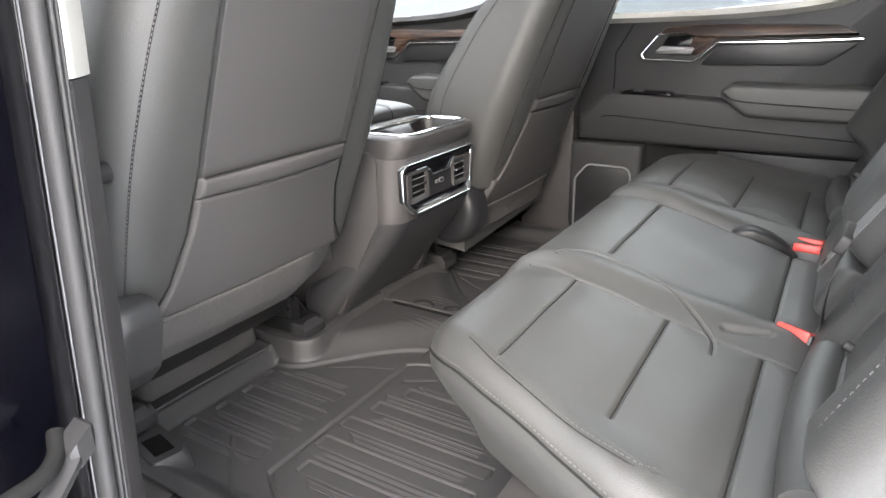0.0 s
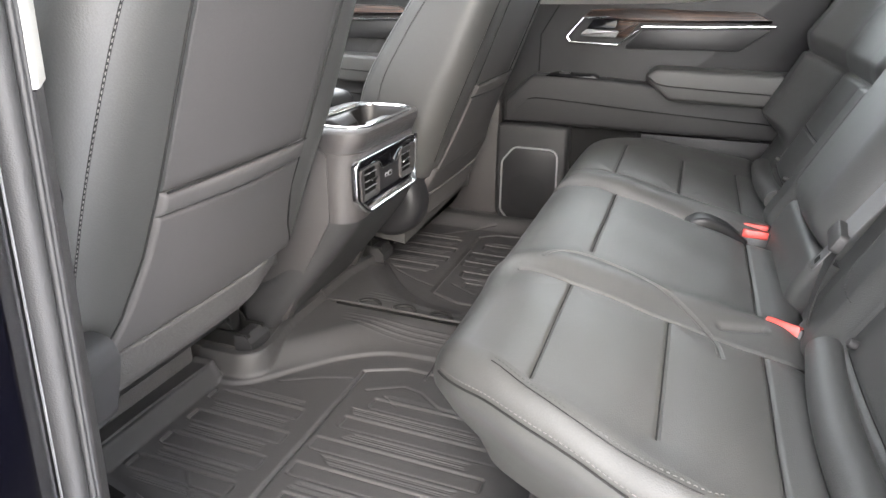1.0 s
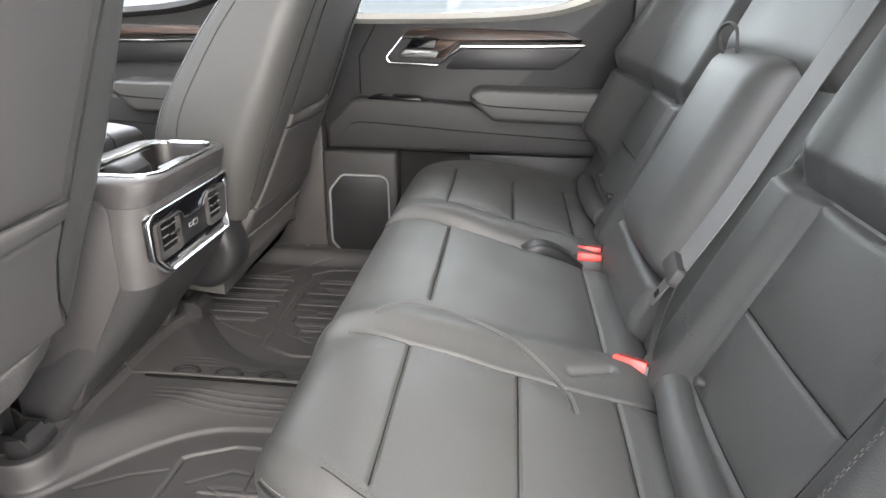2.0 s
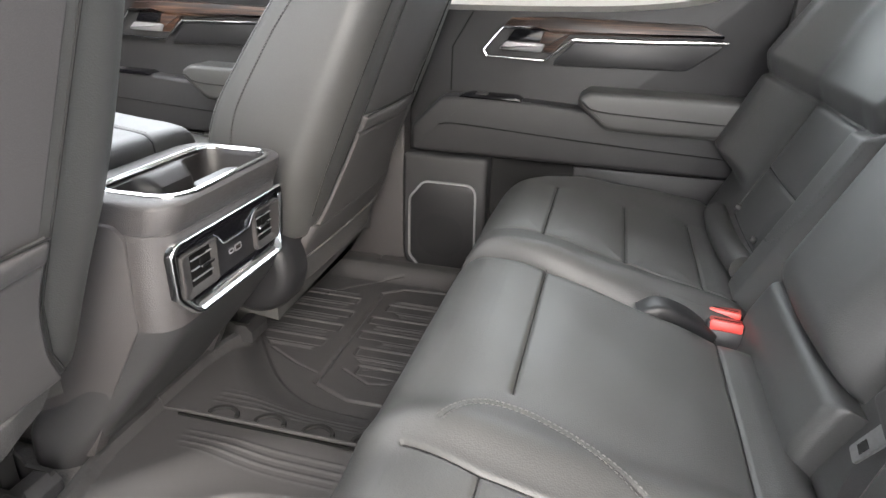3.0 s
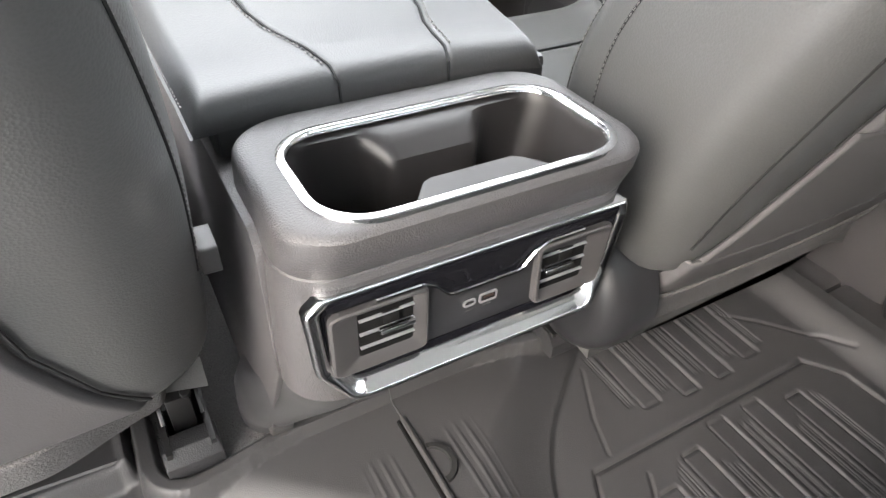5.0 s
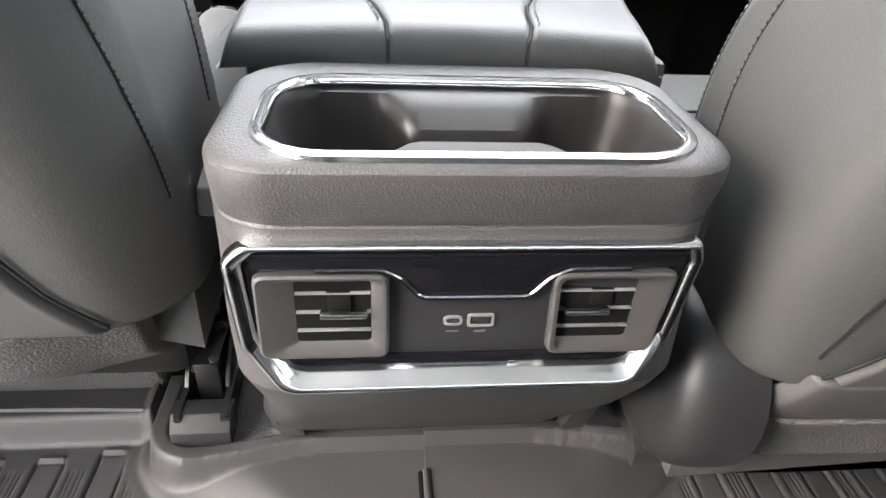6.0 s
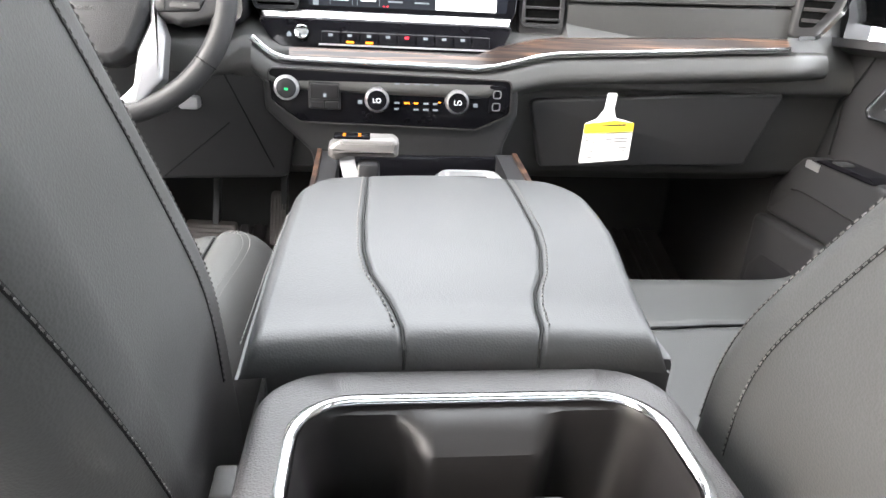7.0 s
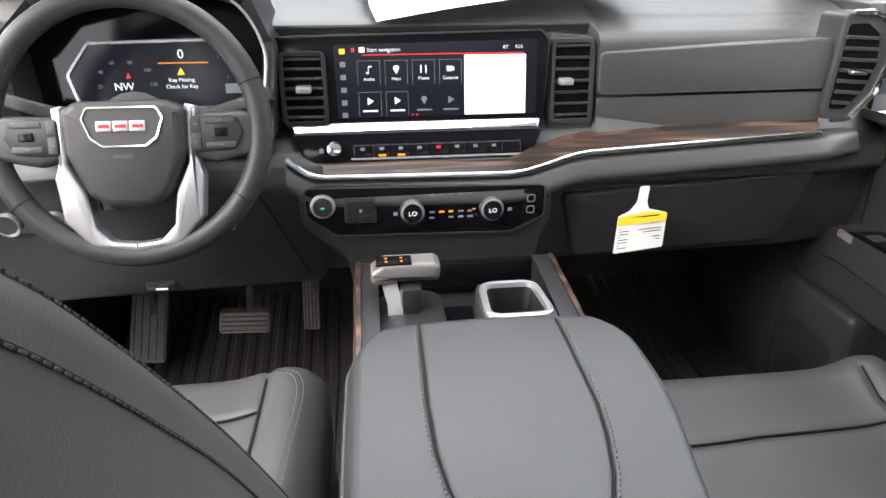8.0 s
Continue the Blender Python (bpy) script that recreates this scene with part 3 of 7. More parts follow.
# carpet inside the raised platform, and the carpeted cross-member under the front seats
single("tunnel_carpet", prism(rpoly([(-0.266, 0.162), (-0.20, 0.163), (-0.08, 0.178), (0.08, 0.178), (0.20, 0.163), (0.266, 0.162), (0.266, 0.62), (-0.266, 0.62)], [.04, .03, .03, .03, .03, .04, 0, 0], 5), lambda u, v, w: Vector((u, v, w)), -0.012, 0.047, 0.004), CARPET,
       "dark grey carpet round the console foot", "carpet", kind="structure")
for s in (-1, 1):
    xs = sorted((s * 0.292, s * 0.70))
    single("cross_member", box(xs[0], xs[1], 0.262, 0.62, -0.012, 0.105, 0.02, 3), CARPET, "carpeted riser under the front seat", "riser", kind="structure")
    xs = sorted((s * 0.345, s * 0.47))
    single("riser_slot", prism(rpoly([(xs[0], 0.078), (xs[1], 0.078), (xs[1], 0.090), (xs[0], 0.090)], 0.005, 3), lambda u, v, w: Vector((u, 0.262 - w, v)), -0.01, 0.0015), SEAM,
           "dark slot in the carpeted riser", "slot", kind="structure")

# ---- rear bench ----


def bench_z(Y):
    """Height of the cushions, front to back, with an even curve."""
    return sum(np.interp(Y + k, [-0.80, -0.68, -0.55, -0.42, -0.38, -0.34, -0.31, -0.26], [0.245, 0.262, 0.285, 0.316, 0.319, 0.315, 0.305, 0.285]) for k in np.linspace(-0.04, 0.04, 9)) / 9 + 0.002


def bench_top(left, right, lines, bolsters, dents):
    """The cushion's upper surface: a function of plan arrays X, Y."""
    def top(X, Y):
        a, b = left(Y), right(Y)
        h = bench_z(Y) + 0.003 * np.cos((X - 0.5 * (a + b)) / (b - a) * math.pi)
        for x, wd, ht in bolsters:
            h = h + ht * np.exp(-((X - x) / wd) ** 2)
        h = h + puffed(X, Y, lines) - grooves(X, Y, lines, 0.0042, 0.0023)
        for line, depth, width in dents:
            h = h - grooves(X, Y, [line], depth, width)
        return h + 0.0011 * np.sin(X * 31 + Y * 17) * np.sin(Y * 43 - X * 11)
    return top


def bench_cushion(name, left, right, top, parent, label):
    """left(y) and right(y) give the sides, top(x, y) the padded surface."""
    y0, y1 = -0.745, -0.284

    def place(U, V, H):
        Y = V + 0.5 * (y0 + y1)
        a, b = left(Y), right(Y)
        X = 0.5 * (a + b) + U * (b - a)
        Z = top(X, Y) + H
        # the sides draw in towards the foot
        k = smoothstep(0.045, 0.17, -H)
        X = X - 0.055 * k * np.sign(U) * smoothstep(0.40, 0.49, np.abs(U))
        return X, Y - 0.045 * k * smoothstep(0.12, 0.22, V), Z

    span = float(right(np.array(-0.5)) - left(np.array(-0.5)))
    # rolled edges are set in true metres along the depth, and scaled across the width
    return part(name, pillow(1.0, y1 - y0, 0.16, 0.042 / span, place, None, 0.0024 / span, 0.055, 0.0024), LEATHER, parent, label)


def along(line, n=20):
    """Points spaced along a plan polyline."""
    out = []
    for (xa, ya), (xb, yb) in zip(line, line[1:]):
        out += [(xa + (xb - xa) * k / n, ya + (yb - ya) * k / n) for k in range(n)]
    return out + [line[-1]]


def rear_bench():
    b = thing("rear_bench", "black leather rear bench seat with sewn panels and grey stitching", "bench seat", (0, -0.6, 0.0))
    split = lambda Y: 0.165 + (Y + 0.42) * 0.22
    side = lambda Y: sum(np.interp(Y + k, [-0.80, -0.70, -0.585, -0.50, -0.41, -0.335, -0.300, -0.280, -0.25], [0.70, 0.690, 0.658, 0.622, 0.586, 0.545, 0.510, 0.476, 0.40]) for k in np.linspace(-0.02, 0.02, 7)) / 7
    left = lambda Y: -side(Y)
    right = lambda Y: side(Y) + 0.05
    inL = [[(-0.545, -0.419), (-0.308, -0.419)], [(-0.560, -0.549), (-0.317, -0.549)], [(-0.61, -0.664), (-0.328, -0.664)],
           [(-0.290, -0.345), (-0.308, -0.419), (-0.317, -0.549), (-0.330, -0.72)]]
    inC = [[(-0.182, -0.428), (0.140, -0.428)], [(-0.215, -0.664), (0.09, -0.664)]]
    inR = [[(0.27, -0.408), (0.53, -0.408)], [(0.25, -0.543), (0.53, -0.543)], [(0.23, -0.664), (0.53, -0.664)],
           [(0.285, -0.34), (0.225, -0.72)]]
    # double-stitched seams round the rolls beside the inserts
    dblL = [p.to_tuple()[:2] for p in smooth_path([(-0.262, -0.372, 0), (-0.224, -0.396, 0), (-0.212, -0.440, 0), (-0.232, -0.500, 0), (-0.282, -0.566, 0), (-0.325, -0.603, 0), (-0.372, -0.612, 0)], 5)]
    outL = [p.to_tuple()[:2] for p in smooth_path([(-0.535, -0.375, 0), (-0.556, -0.410, 0), (-0.588, -0.470, 0), (-0.612, -0.530, 0), (-0.625, -0.590, 0), (-0.618, -0.612, 0)], 5)]
    outR = [(-x + 0.05, y) for x, y in outL]
    slot = [(-0.292, -0.614), (-0.276, -0.664)]
    topL = bench_top(left, split, inL + inC, [(-0.648, 0.05, 0.010), (-0.258, 0.030, 0.010)], [(dblL, 0.0026, 0.0024), (outL, 0.0024, 0.0022), (slot, 0.006, 0.005)])
    topR = bench_top(split, right, inR, [(0.66, 0.06, 0.010), (0.205, 0.03, 0.006)], [(outR, 0.0024, 0.0022)])
    bench_cushion("seat_cushion", left, lambda Y: split(Y) - 0.003, topL, b, "wide black leather cushion for two")
    bench_cushion("seat_cushion", lambda Y: split(Y) + 0.003, right, topR, b, "narrow black leather cushion for one")
    part("seat_base", box(-0.68, 0.68, -0.95, -0.42, -0.01, 0.145, 0.02), PLASTIC, b, "black plastic base under the cushions")

    def on_top(pts, top, lift):
        q = [Vector((x, y, float(top(np.array(x), np.array(y))) + lift)) for x, y in pts]
        return [p for i, p in enumerate(q) if i == 0 or (p - q[i - 1]).length > 1e-5]
    # near-black cords paint shade into the sewn grooves
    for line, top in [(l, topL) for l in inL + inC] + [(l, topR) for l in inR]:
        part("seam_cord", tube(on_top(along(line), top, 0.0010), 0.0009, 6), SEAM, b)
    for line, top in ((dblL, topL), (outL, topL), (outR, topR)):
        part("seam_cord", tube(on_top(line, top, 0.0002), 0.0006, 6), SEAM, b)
        for d in ((-0.0042, 0.0042) if line is dblL else (0.0038,)):
            side_line = []
            for i, (x, y) in enumerate(line):
                (xa, ya), (xb, yb) = line[max(i - 1, 0)], line[min(i + 1, len(line) - 1)]
                k = math.hypot(xb - xa, yb - ya)
                side_line.append((x - (yb - ya) / k * d, y + (xb - xa) / k * d))
            part("stitching", stitches(on_top(side_line, top, 0.0004), 0.0036, 0.0024, r=0.0005), THREAD if line is dblL else THREAD_DARK, b, "row of grey thread stitches")
    # piping where the top cover meets the side cover, and its wrap along the front
    drop, r = 0.031, 0.042
    inset = r - math.sqrt(r * r - (r - drop) ** 2)
    for s, add, top in ((-1, 0.0, topL), (1, 0.05, topR)):
        pts = []
        for y in np.linspace(-0.70, -0.306, 50):
            x = s * (float(side(y)) + add - inset)
            pts.append(Vector((x + s * 0.0006, y, float(top(np.array(x), np.array(y))) - drop)))
        part("piping", tube(pts, 0.0014, 6, up=(s, 0, 0)), SEAM, b)
        part("stitching", stitches([p + Vector((-s * 0.0022, 0, 0.0058)) for p in pts], 0.0036, 0.0024, 0.0006, up=(s, 0, 0.8)), THREAD, b)
    for xa, xb, top in ((-0.50, 0.185, topL), (0.205, 0.54, topR)):
        pts = [Vector((x, -0.2835, float(top(np.array(x), np.array(-0.32))) - 0.062)) for x in np.linspace(xa, xb, 50)]
        part("piping", tube(pts, 0.0012, 6, up=(0, 1, 0)), SEAM, b)

    # backrests lean back from the cushion
    ang = math.atan2(0.16, 0.35)
    up = Vector((0, -math.sin(ang), math.cos(ang)))
    out = Vector((0, math.cos(ang), math.sin(ang)))
    foot = Vector((0, -0.715, 0.235))

    def on_back(x, v, o):
        return Vector((x, foot.y + up.y * v + out.y * o, foot.z + up.z * v + out.z * o))

    def back(name, x0, x1, v0, v1, r, lines, form, label, thick=0.12):
        """A padded piece lying on the lean: form(X, Q) is its proud height."""
        cx, cv = 0.5 * (x0 + x1), 0.5 * (v0 + v1)
        face = lambda X, Q: form(X, Q) + puffed(X, Q, lines, 0.004) - grooves(X, Q, lines, 0.0045, 0.0026)

        def place(U, V, H):
            X, Q = U + cx, V + cv
            H = H + face(X, Q)
            return X, foot.y + up.y * Q + out.y * H, foot.z + up.z * Q + out.z * H
        # each sewn line gets a dark cord as its groove's shade
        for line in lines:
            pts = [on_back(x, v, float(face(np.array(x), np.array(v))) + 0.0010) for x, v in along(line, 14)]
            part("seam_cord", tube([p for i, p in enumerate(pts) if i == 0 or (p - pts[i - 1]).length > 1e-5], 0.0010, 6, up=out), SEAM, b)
        part(name, pillow(x1 - x0, v1 - v0, thick, r, place, None, 0.0032), LEATHER, b, label)
        return face

    for s in (-1, 1):
        a, c = sorted((s * 0.200, s * 0.735))

        def form(X, Q, s=s):
            A = s * X
            u, w = 0.275 - A, 0.366 - Q
            pad = np.hypot(np.maximum(u, 0), np.maximum(w, 0)) + np.minimum(np.maximum(u, w), 0) - 0.05
            low = smoothstep(0.325, 0.300, Q)
            h = 0.016 * smoothstep(0.200, 0.240, A) * smoothstep(0.322, 0.285, A) * low
            h = h + 0.021 * smoothstep(0.002, -0.034, pad) - 0.009 * np.exp(-((pad - 0.003) / 0.006) ** 2)
            wing = smoothstep(0.545, 0.665, A)
            h = h + 0.068 * wing * smoothstep(0.112, 0.150, Q) * (1 - 0.35 * smoothstep(0.30, 0.55, Q))
            h = h + 0.004 * np.sin((A - 0.32) / 0.22 * math.pi) * (A > 0.32) * (A < 0.54)
            return h
        ins = [[(s * 0.324, 0.074), (s * 0.321, 0.300)], [(s * 0.545, 0.074), (s * 0.545, 0.300)],
               [(s * 0.321, 0.177), (s * 0.545, 0.177)], [(s * 0.332, 0.072), (s * 0.54, 0.072)]]
        face = back("backrest", a, c, 0.0, 0.60, 0.032, ins, form, "black leather outer backrest with sewn panels")

        def sewn(pts, both, face=face):
            for d in ((-0.004, 0.004) if both else (0.0,)):
                line = [(x + d, v) for x, v in pts]
                path = [on_back(x, v, float(face(np.array(x), np.array(v))) + 0.0006) for x, v in line]
                part("stitching", stitches(path, 0.0036, 0.0024, 0.0005, up=out), THREAD_DARK, b)
        bend = [(p.x, p.y) for p in smooth_path([(s * 0.292, 0.112, 0), (s * 0.262, 0.118, 0), (s * 0.240, 0.140, 0), (s * 0.231, 0.20, 0), (s * 0.228, 0.31, 0)], 8)]
        sewn(bend, True)
        sewn([(s * 0.632, v) for v in np.linspace(0.165, 0.50, 40)], True)
        sewn([(s * 0.690, v) for v in np.linspace(0.165, 0.50, 40)], False)
        # low roll where backrest and cushion meet
        roll = [on_back(s * x, v, o) for x, v, o in ((0.312, 0.048, 0.004), (0.40, 0.043, 0.012), (0.50, 0.041, 0.014), (0.60, 0.043, 0.010))]
        part("lumbar_roll", tube(smooth_path(roll, 6), 0.023, 14), LEATHER, b, "padded roll along the foot of the backrest")
    back("centre_armrest", -0.118, 0.140, 0.104, 0.436, 0.050, [], lambda X, Q: 0.044 + 0.010 * np.cos((X - 0.01) / 0.26 * math.pi),
         "padded folding centre armrest standing upright")
    back("centre_lower", -0.140, 0.160, -0.03, 0.102, 0.016, [], lambda X, Q: 0.022 - 0.01 * smoothstep(0.05, 0.0, Q), "padded leather panel under the centre armrest")
    back("centre_headrest_pad", -0.195, 0.215, 0.41, 0.60, 0.04, [], lambda X, Q: 0.016 + 0.008 * np.cos(X / 0.4 * math.pi), "padded top behind the centre armrest")
    back("centre_filler", -0.222, 0.222, 0.0, 0.45, 0.03, [], lambda X, Q: -0.012 + 0 * X, "recessed leather behind the centre armrest")
    for cx in (-0.47, 0.47):
        back("headrest", cx - 0.13, cx + 0.13, 0.592, 0.74, 0.05, [[(cx - 0.12, 0.66), (cx + 0.12, 0.66)]], lambda X, Q: 0.03 + 0 * X, "black leather headrest")

    # pull strap on top of the armrest
    lp = [on_back(x - 0.012, v - 0.018, o + 0.006) for x, v, o in ((0.048, 0.410, 0.012), (0.040, 0.437, 0.040), (0.052, 0.464, 0.055), (0.085, 0.470, 0.060), (0.110, 0.455, 0.058), (0.092, 0.428, 0.038), (0.056, 0.410, 0.012))]
    part("pull_strap", tube(smooth_path(lp, 8), 0.0026, 8, up=tuple(out)), WEAVE_BLACK, b, "black cord pull loop")
    # release tab standing out from the outer backrest
    tab = [on_back(x + 0.024, v - 0.014, o) for x, v, o in ((-0.606, 0.278, 0.012), (-0.607, 0.279, 0.050), (-0.615, 0.280, 0.060), (-0.634, 0.279, 0.058), (-0.640, 0.278, 0.020))]
    part("release_tab", sweep(smooth_path(tab, 6), [(-.001, -.014), (.001, -.014), (.001, .014), (-.001, .014)], up), PLASTIC_GREY, b, "shiny grey folded release tab")
    for x, v in ((-0.352, 0.088), (-0.575, 0.085), (0.52, 0.090), (0.352, 0.088)):
        part("anchor_cap", disc(on_back(x, v, 0.004), out, 0.006, 0.010, 14, bevel=0.003), PLASTIC_GREY, b)
    return b, on_back, out, up


bench, on_back, back_out, back_up = rear_bench()


def buckle(x, y, z, heading, label, tilt=28):
    """An upright buckle: black housing, red button across its head, webbing stalk."""
    t = thing("seat_belt_buckle", label, "buckle", (x, y, z - 0.05), group="seat belt buckles")
    m = Matrix.Translation((x, y, z)) @ Euler((radians(tilt), 0, radians(heading))).to_matrix().to_4x4()
    for nm, q, r, mat, lab in (("housing", (-0.026, 0.026, -0.013, 0.013, -0.070, 0.004), 0.005, PLASTIC_BLACK, "black plastic housing"),
                               ("button", (-0.022, 0.022, -0.0145, 0.0145, -0.009, 0.0062), 0.003, RED, "red press button"),
                               ("slot", (-0.017, 0.017, 0.003, 0.007, 0.004, 0.0068), 0.0, VOID, "dark tongue slot"),
                               ("stalk", (-0.021, 0.021, -0.004, 0.004, -0.13, -0.066), 0.002, WEAVE_BLACK, "black webbing stalk")):
        bm = box(*q, r)
        bm.transform(m)
        part(nm, bm, mat, t, lab)
    return t


buckle(0.138, -0.684, 0.266, 84, "black buckle with a red button standing beside its twin", 14)
buckle(0.174, -0.687, 0.266, 80, "black buckle with a red button standing in the seat gap", 12)
buckle(-0.248, -0.694, 0.276, 62, "black buckle with a red button between cushion and backrest", 24)
# black plastic boot lying in the gap in front of the paired buckles
boot = smooth_path([(0.135, -0.662, 0.245), (0.128, -0.625, 0.272), (0.122, -0.588, 0.284), (0.120, -0.566, 0.272)], 6)
single("buckle_boot", sweep(boot, rpoly([(-.024, -.014), (.024, -.014), (.020, .012), (-.020, .012)], .009), (0, 0, 1)), PLASTIC_BLACK, "black moulded boot in front of the paired buckles", "boot")


def seat_belt():
    t = thing("seat_belt", "grey seat belt hanging across the backrest with a metal tongue", "seat belt", on_back(-0.27, 0.1, 0))
    a, c = on_back(-0.262, 0.175, 0.062), on_back(-0.215, 0.62, 0.03)
    path = [a, on_back(-0.258, 0.27, 0.055), on_back(-0.245, 0.42, 0.05), c, on_back(-0.20, 0.70, -0.02)]
    strap = [(-.024, -.0007), (.024, -.0007), (.024, .0007), (-.024, .0007)]
    part("webbing", sweep(smooth_path(path, 8), strap, back_out), WEAVE, t, "grey woven webbing")
    low = [a, on_back(-0.258, 0.12, 0.05), on_back(-0.245, 0.06, 0.025), on_back(-0.235, 0.0, -0.01)]
    part("lower_webbing", sweep(smooth_path(low, 8), [(-.016, -.0007), (.016, -.0007), (.016, .0007), (-.016, .0007)], back_out), WEAVE_BLACK, t)
    tong = on_back(-0.262, 0.165, 0.066)
    m = Matrix.Translation(tong) @ Matrix((Vector((1, 0, 0)), back_up, back_out)).transposed().to_4x4() @ Matrix.Rotation(radians(12), 4, "Z") @ Matrix.Scale(0.8, 4)
    bm = prism(rpoly([(-.033, -.014), (.033, -.014), (.028, .016), (-.028, .016)], .008), lambda u, v, w: m @ Vector((u, v, w)), -0.006, 0.008, 0.004)
    part("tongue_grip", bm, PLASTIC_GREY, t, "grey plastic tongue grip")
    bm = prism(rpoly([(-.011, -.058), (.011, -.058), (.013, -.010), (-.013, -.010)], .004), lambda u, v, w: m @ Vector((u - 0.012, v, w)), -0.001, 0.0015)
    part("tongue_plate", bm, STEEL, t, "steel latch plate")
    bm = box(-.006, .006, -.048, -.036, .0012, .0022)
    bm.transform(m @ Matrix.Translation((-0.012, 0, 0)))
    part("latch_hole", bm, SEAM, t)


seat_belt()

# ---- front seats ----

REAR_Z, REAR_Y = [0.16, 0.21, 0.27, 0.40, 0.48, 0.68, 0.76, 0.84, 0.90], [0.125, 0.100, 0.068, 0.020, -0.015, -0.095, -0.130, -0.165, -0.190]
FRONT_Z, FRONT_Y = [0.16, 0.38, 0.423, 0.477, 0.56, 0.668, 0.776, 0.834, 0.90], [0.30, 0.28, 0.274, 0.264, 0.214, 0.143, 0.055, 0.002, -0.066]
HALF_Z, HALF_W = [0.16, 0.30, 0.50, 0.60, 0.68, 0.78, 0.84, 0.88, 0.91], [0.245, 0.258, 0.262, 0.254, 0.243, 0.222, 0.208, 0.192, 0.165]
WING_W = [0.245, 0.256, 0.247, 0.237, 0.230, 0.227, 0.226, 0.210, 0.175]


def flow(z, xs, ys):
    """A profile read off with its corners rounded."""
    return sum(np.interp(np.asarray(z) + k, xs, ys) for k in (-0.036, -0.018, 0.0, 0.018, 0.036)) / 5


def front_seat(name, cx, dy, inner, label, thin=0.0, low=0.0):
    """A bucket seat seen from behind; inner is the side (+1 or -1) towards the console."""
    t = thing(name, label, "car seat", (cx, 0.3 + dy, 0.05), group="front seats")
    ry = lambda z: float(flow(z, REAR_Z, REAR_Y)) + dy
    fy = lambda z: float(flow(z, FRONT_Z, FRONT_Y)) + dy - thin
    hw = lambda z: float(flow(z, HALF_Z, HALF_W))
    wing = lambda z: float(flow(z, HALF_Z, WING_W)) if inner > 0 else hw(z)
    # the rear corners sweep round in a long ellipse, wide by swx and deep by rad
    swx = 0.074
    rad = lambda z: min(0.066, 0.5 * (fy(z) - ry(z)))
    rfr = lambda z: min(0.028, 0.3 * (fy(z) - ry(z)))

    def side_x(z, y):
        """Half width of the rounded section at depth y."""
        e, r = ry(z) + 0.008 + rad(z) - y, rad(z)
        if e >= 0:
            return hw(z) - swx + swx * math.sqrt(max(1 - min(e / r, 1.0) ** 2, 0.0))
        r = rfr(z)
        e = max(0.0, y - (fy(z) - r))
        k = min(1.0, (y - ry(z) - 0.008 - rad(z)) / max(fy(z) - r - ry(z) - 0.008 - rad(z), 0.001))
        return hw(z) + (wing(z) - hw(z)) * k - r + math.sqrt(max(r * r - min(e, r) ** 2, 0.0))

    def rear_in(z, x):
        """How far the rear face curves forward at x from the middle."""
        k = np.clip((np.abs(x) - (np.asarray(flow(z, HALF_Z, HALF_W)) - swx)) / swx, 0, 0.98)
        return 0.062 * (1 - np.sqrt(1 - k * k))

    def section(z):
        w, y0, y1, out = hw(z), ry(z) + 0.008, fy(z), []
        for sx, sy, rx, r, a0 in ((1, 1, rfr(z), rfr(z), 0), (-1, 1, rfr(z), rfr(z), 90), (-1, -1, swx, rad(z), 180), (1, -1, swx, rad(z), 270)):
            ex, ey = cx + sx * ((wing(z) if sy > 0 else w) - rx), (y1 - r if sy > 0 else y0 + r)
            out += [Vector((ex + rx * math.cos(radians(a0 + 7.5 * j)), ey + r * math.sin(radians(a0 + 7.5 * j)), z)) for j in range(13)]
        return out
    zs = list(np.linspace(0.292 + low * 0.3, 0.885, 46))
    rings = []
    for z in zs:
        rings.append(section(z))
    top = zs[-1]
    # the cover tucks under at its foot
    foot_ring = rings[0]
    mid = sum(foot_ring, Vector()) / len(foot_ring)
    tuck = [[Vector((mid.x + (p.x - mid.x) * k, mid.y + (p.y - mid.y) * k, p.z - d)) for p in foot_ring] for k, d in ((0.90, 0.016), (0.965, 0.012), (0.99, 0.006))]
    for k in (1, 2, 3, 4):
        q = math.cos(k * 0.36)
        c = sum(rings[45], Vector()) / len(rings[45])
        rings.append([Vector((c.x + (p.x - c.x) * (0.4 + 0.6 * q), c.y - 0.010 * k + (p.y - c.y) * q, top + 0.030 * math.sin(k * 0.36))) for p in rings[45]])
    part("backrest", loft(tuck + rings), LEATHER, t, "black leather backrest with stitched edges")

    # sewn rear panel, pocket and carpet flap
    def rear_patch(pname, zlo, zhi, wide, proud, thick, r, mat, lab, lines=(), shape=None, bend=0.0):
        """A cover laid on the rear face; wide is its half width at heights along it."""
        zc, d = 0.5 * (zlo + zhi), zhi - zlo
        hwid = lambda Z: sum(np.interp(Z + k, [a for a, _ in wide], [b for _, b in wide]) for k in (-0.02, -0.01, 0, 0.01, 0.02)) / 5

        def place(U, V, H):
            Z = V + zc
            X = U * 2 * hwid(Z)
            Y = flow(Z, REAR_Z, REAR_Y) + dy - H - proud + rear_in(Z, X)
            return cx + X, Y + bend * smoothstep(0.10, 0.20, inner * X), Z

        def height(U, V):
            h = 0.006 * np.cos(U * math.pi) - grooves(U * 2 * hwid(V + zc), V + zc, lines, 0.004, 0.004)
            return h + (shape(U, V + zc) if shape else 0)
        part(pname, pillow(1.0, d, thick, r / 0.3, place, height, 0.006, rv=r), mat, t, lab)
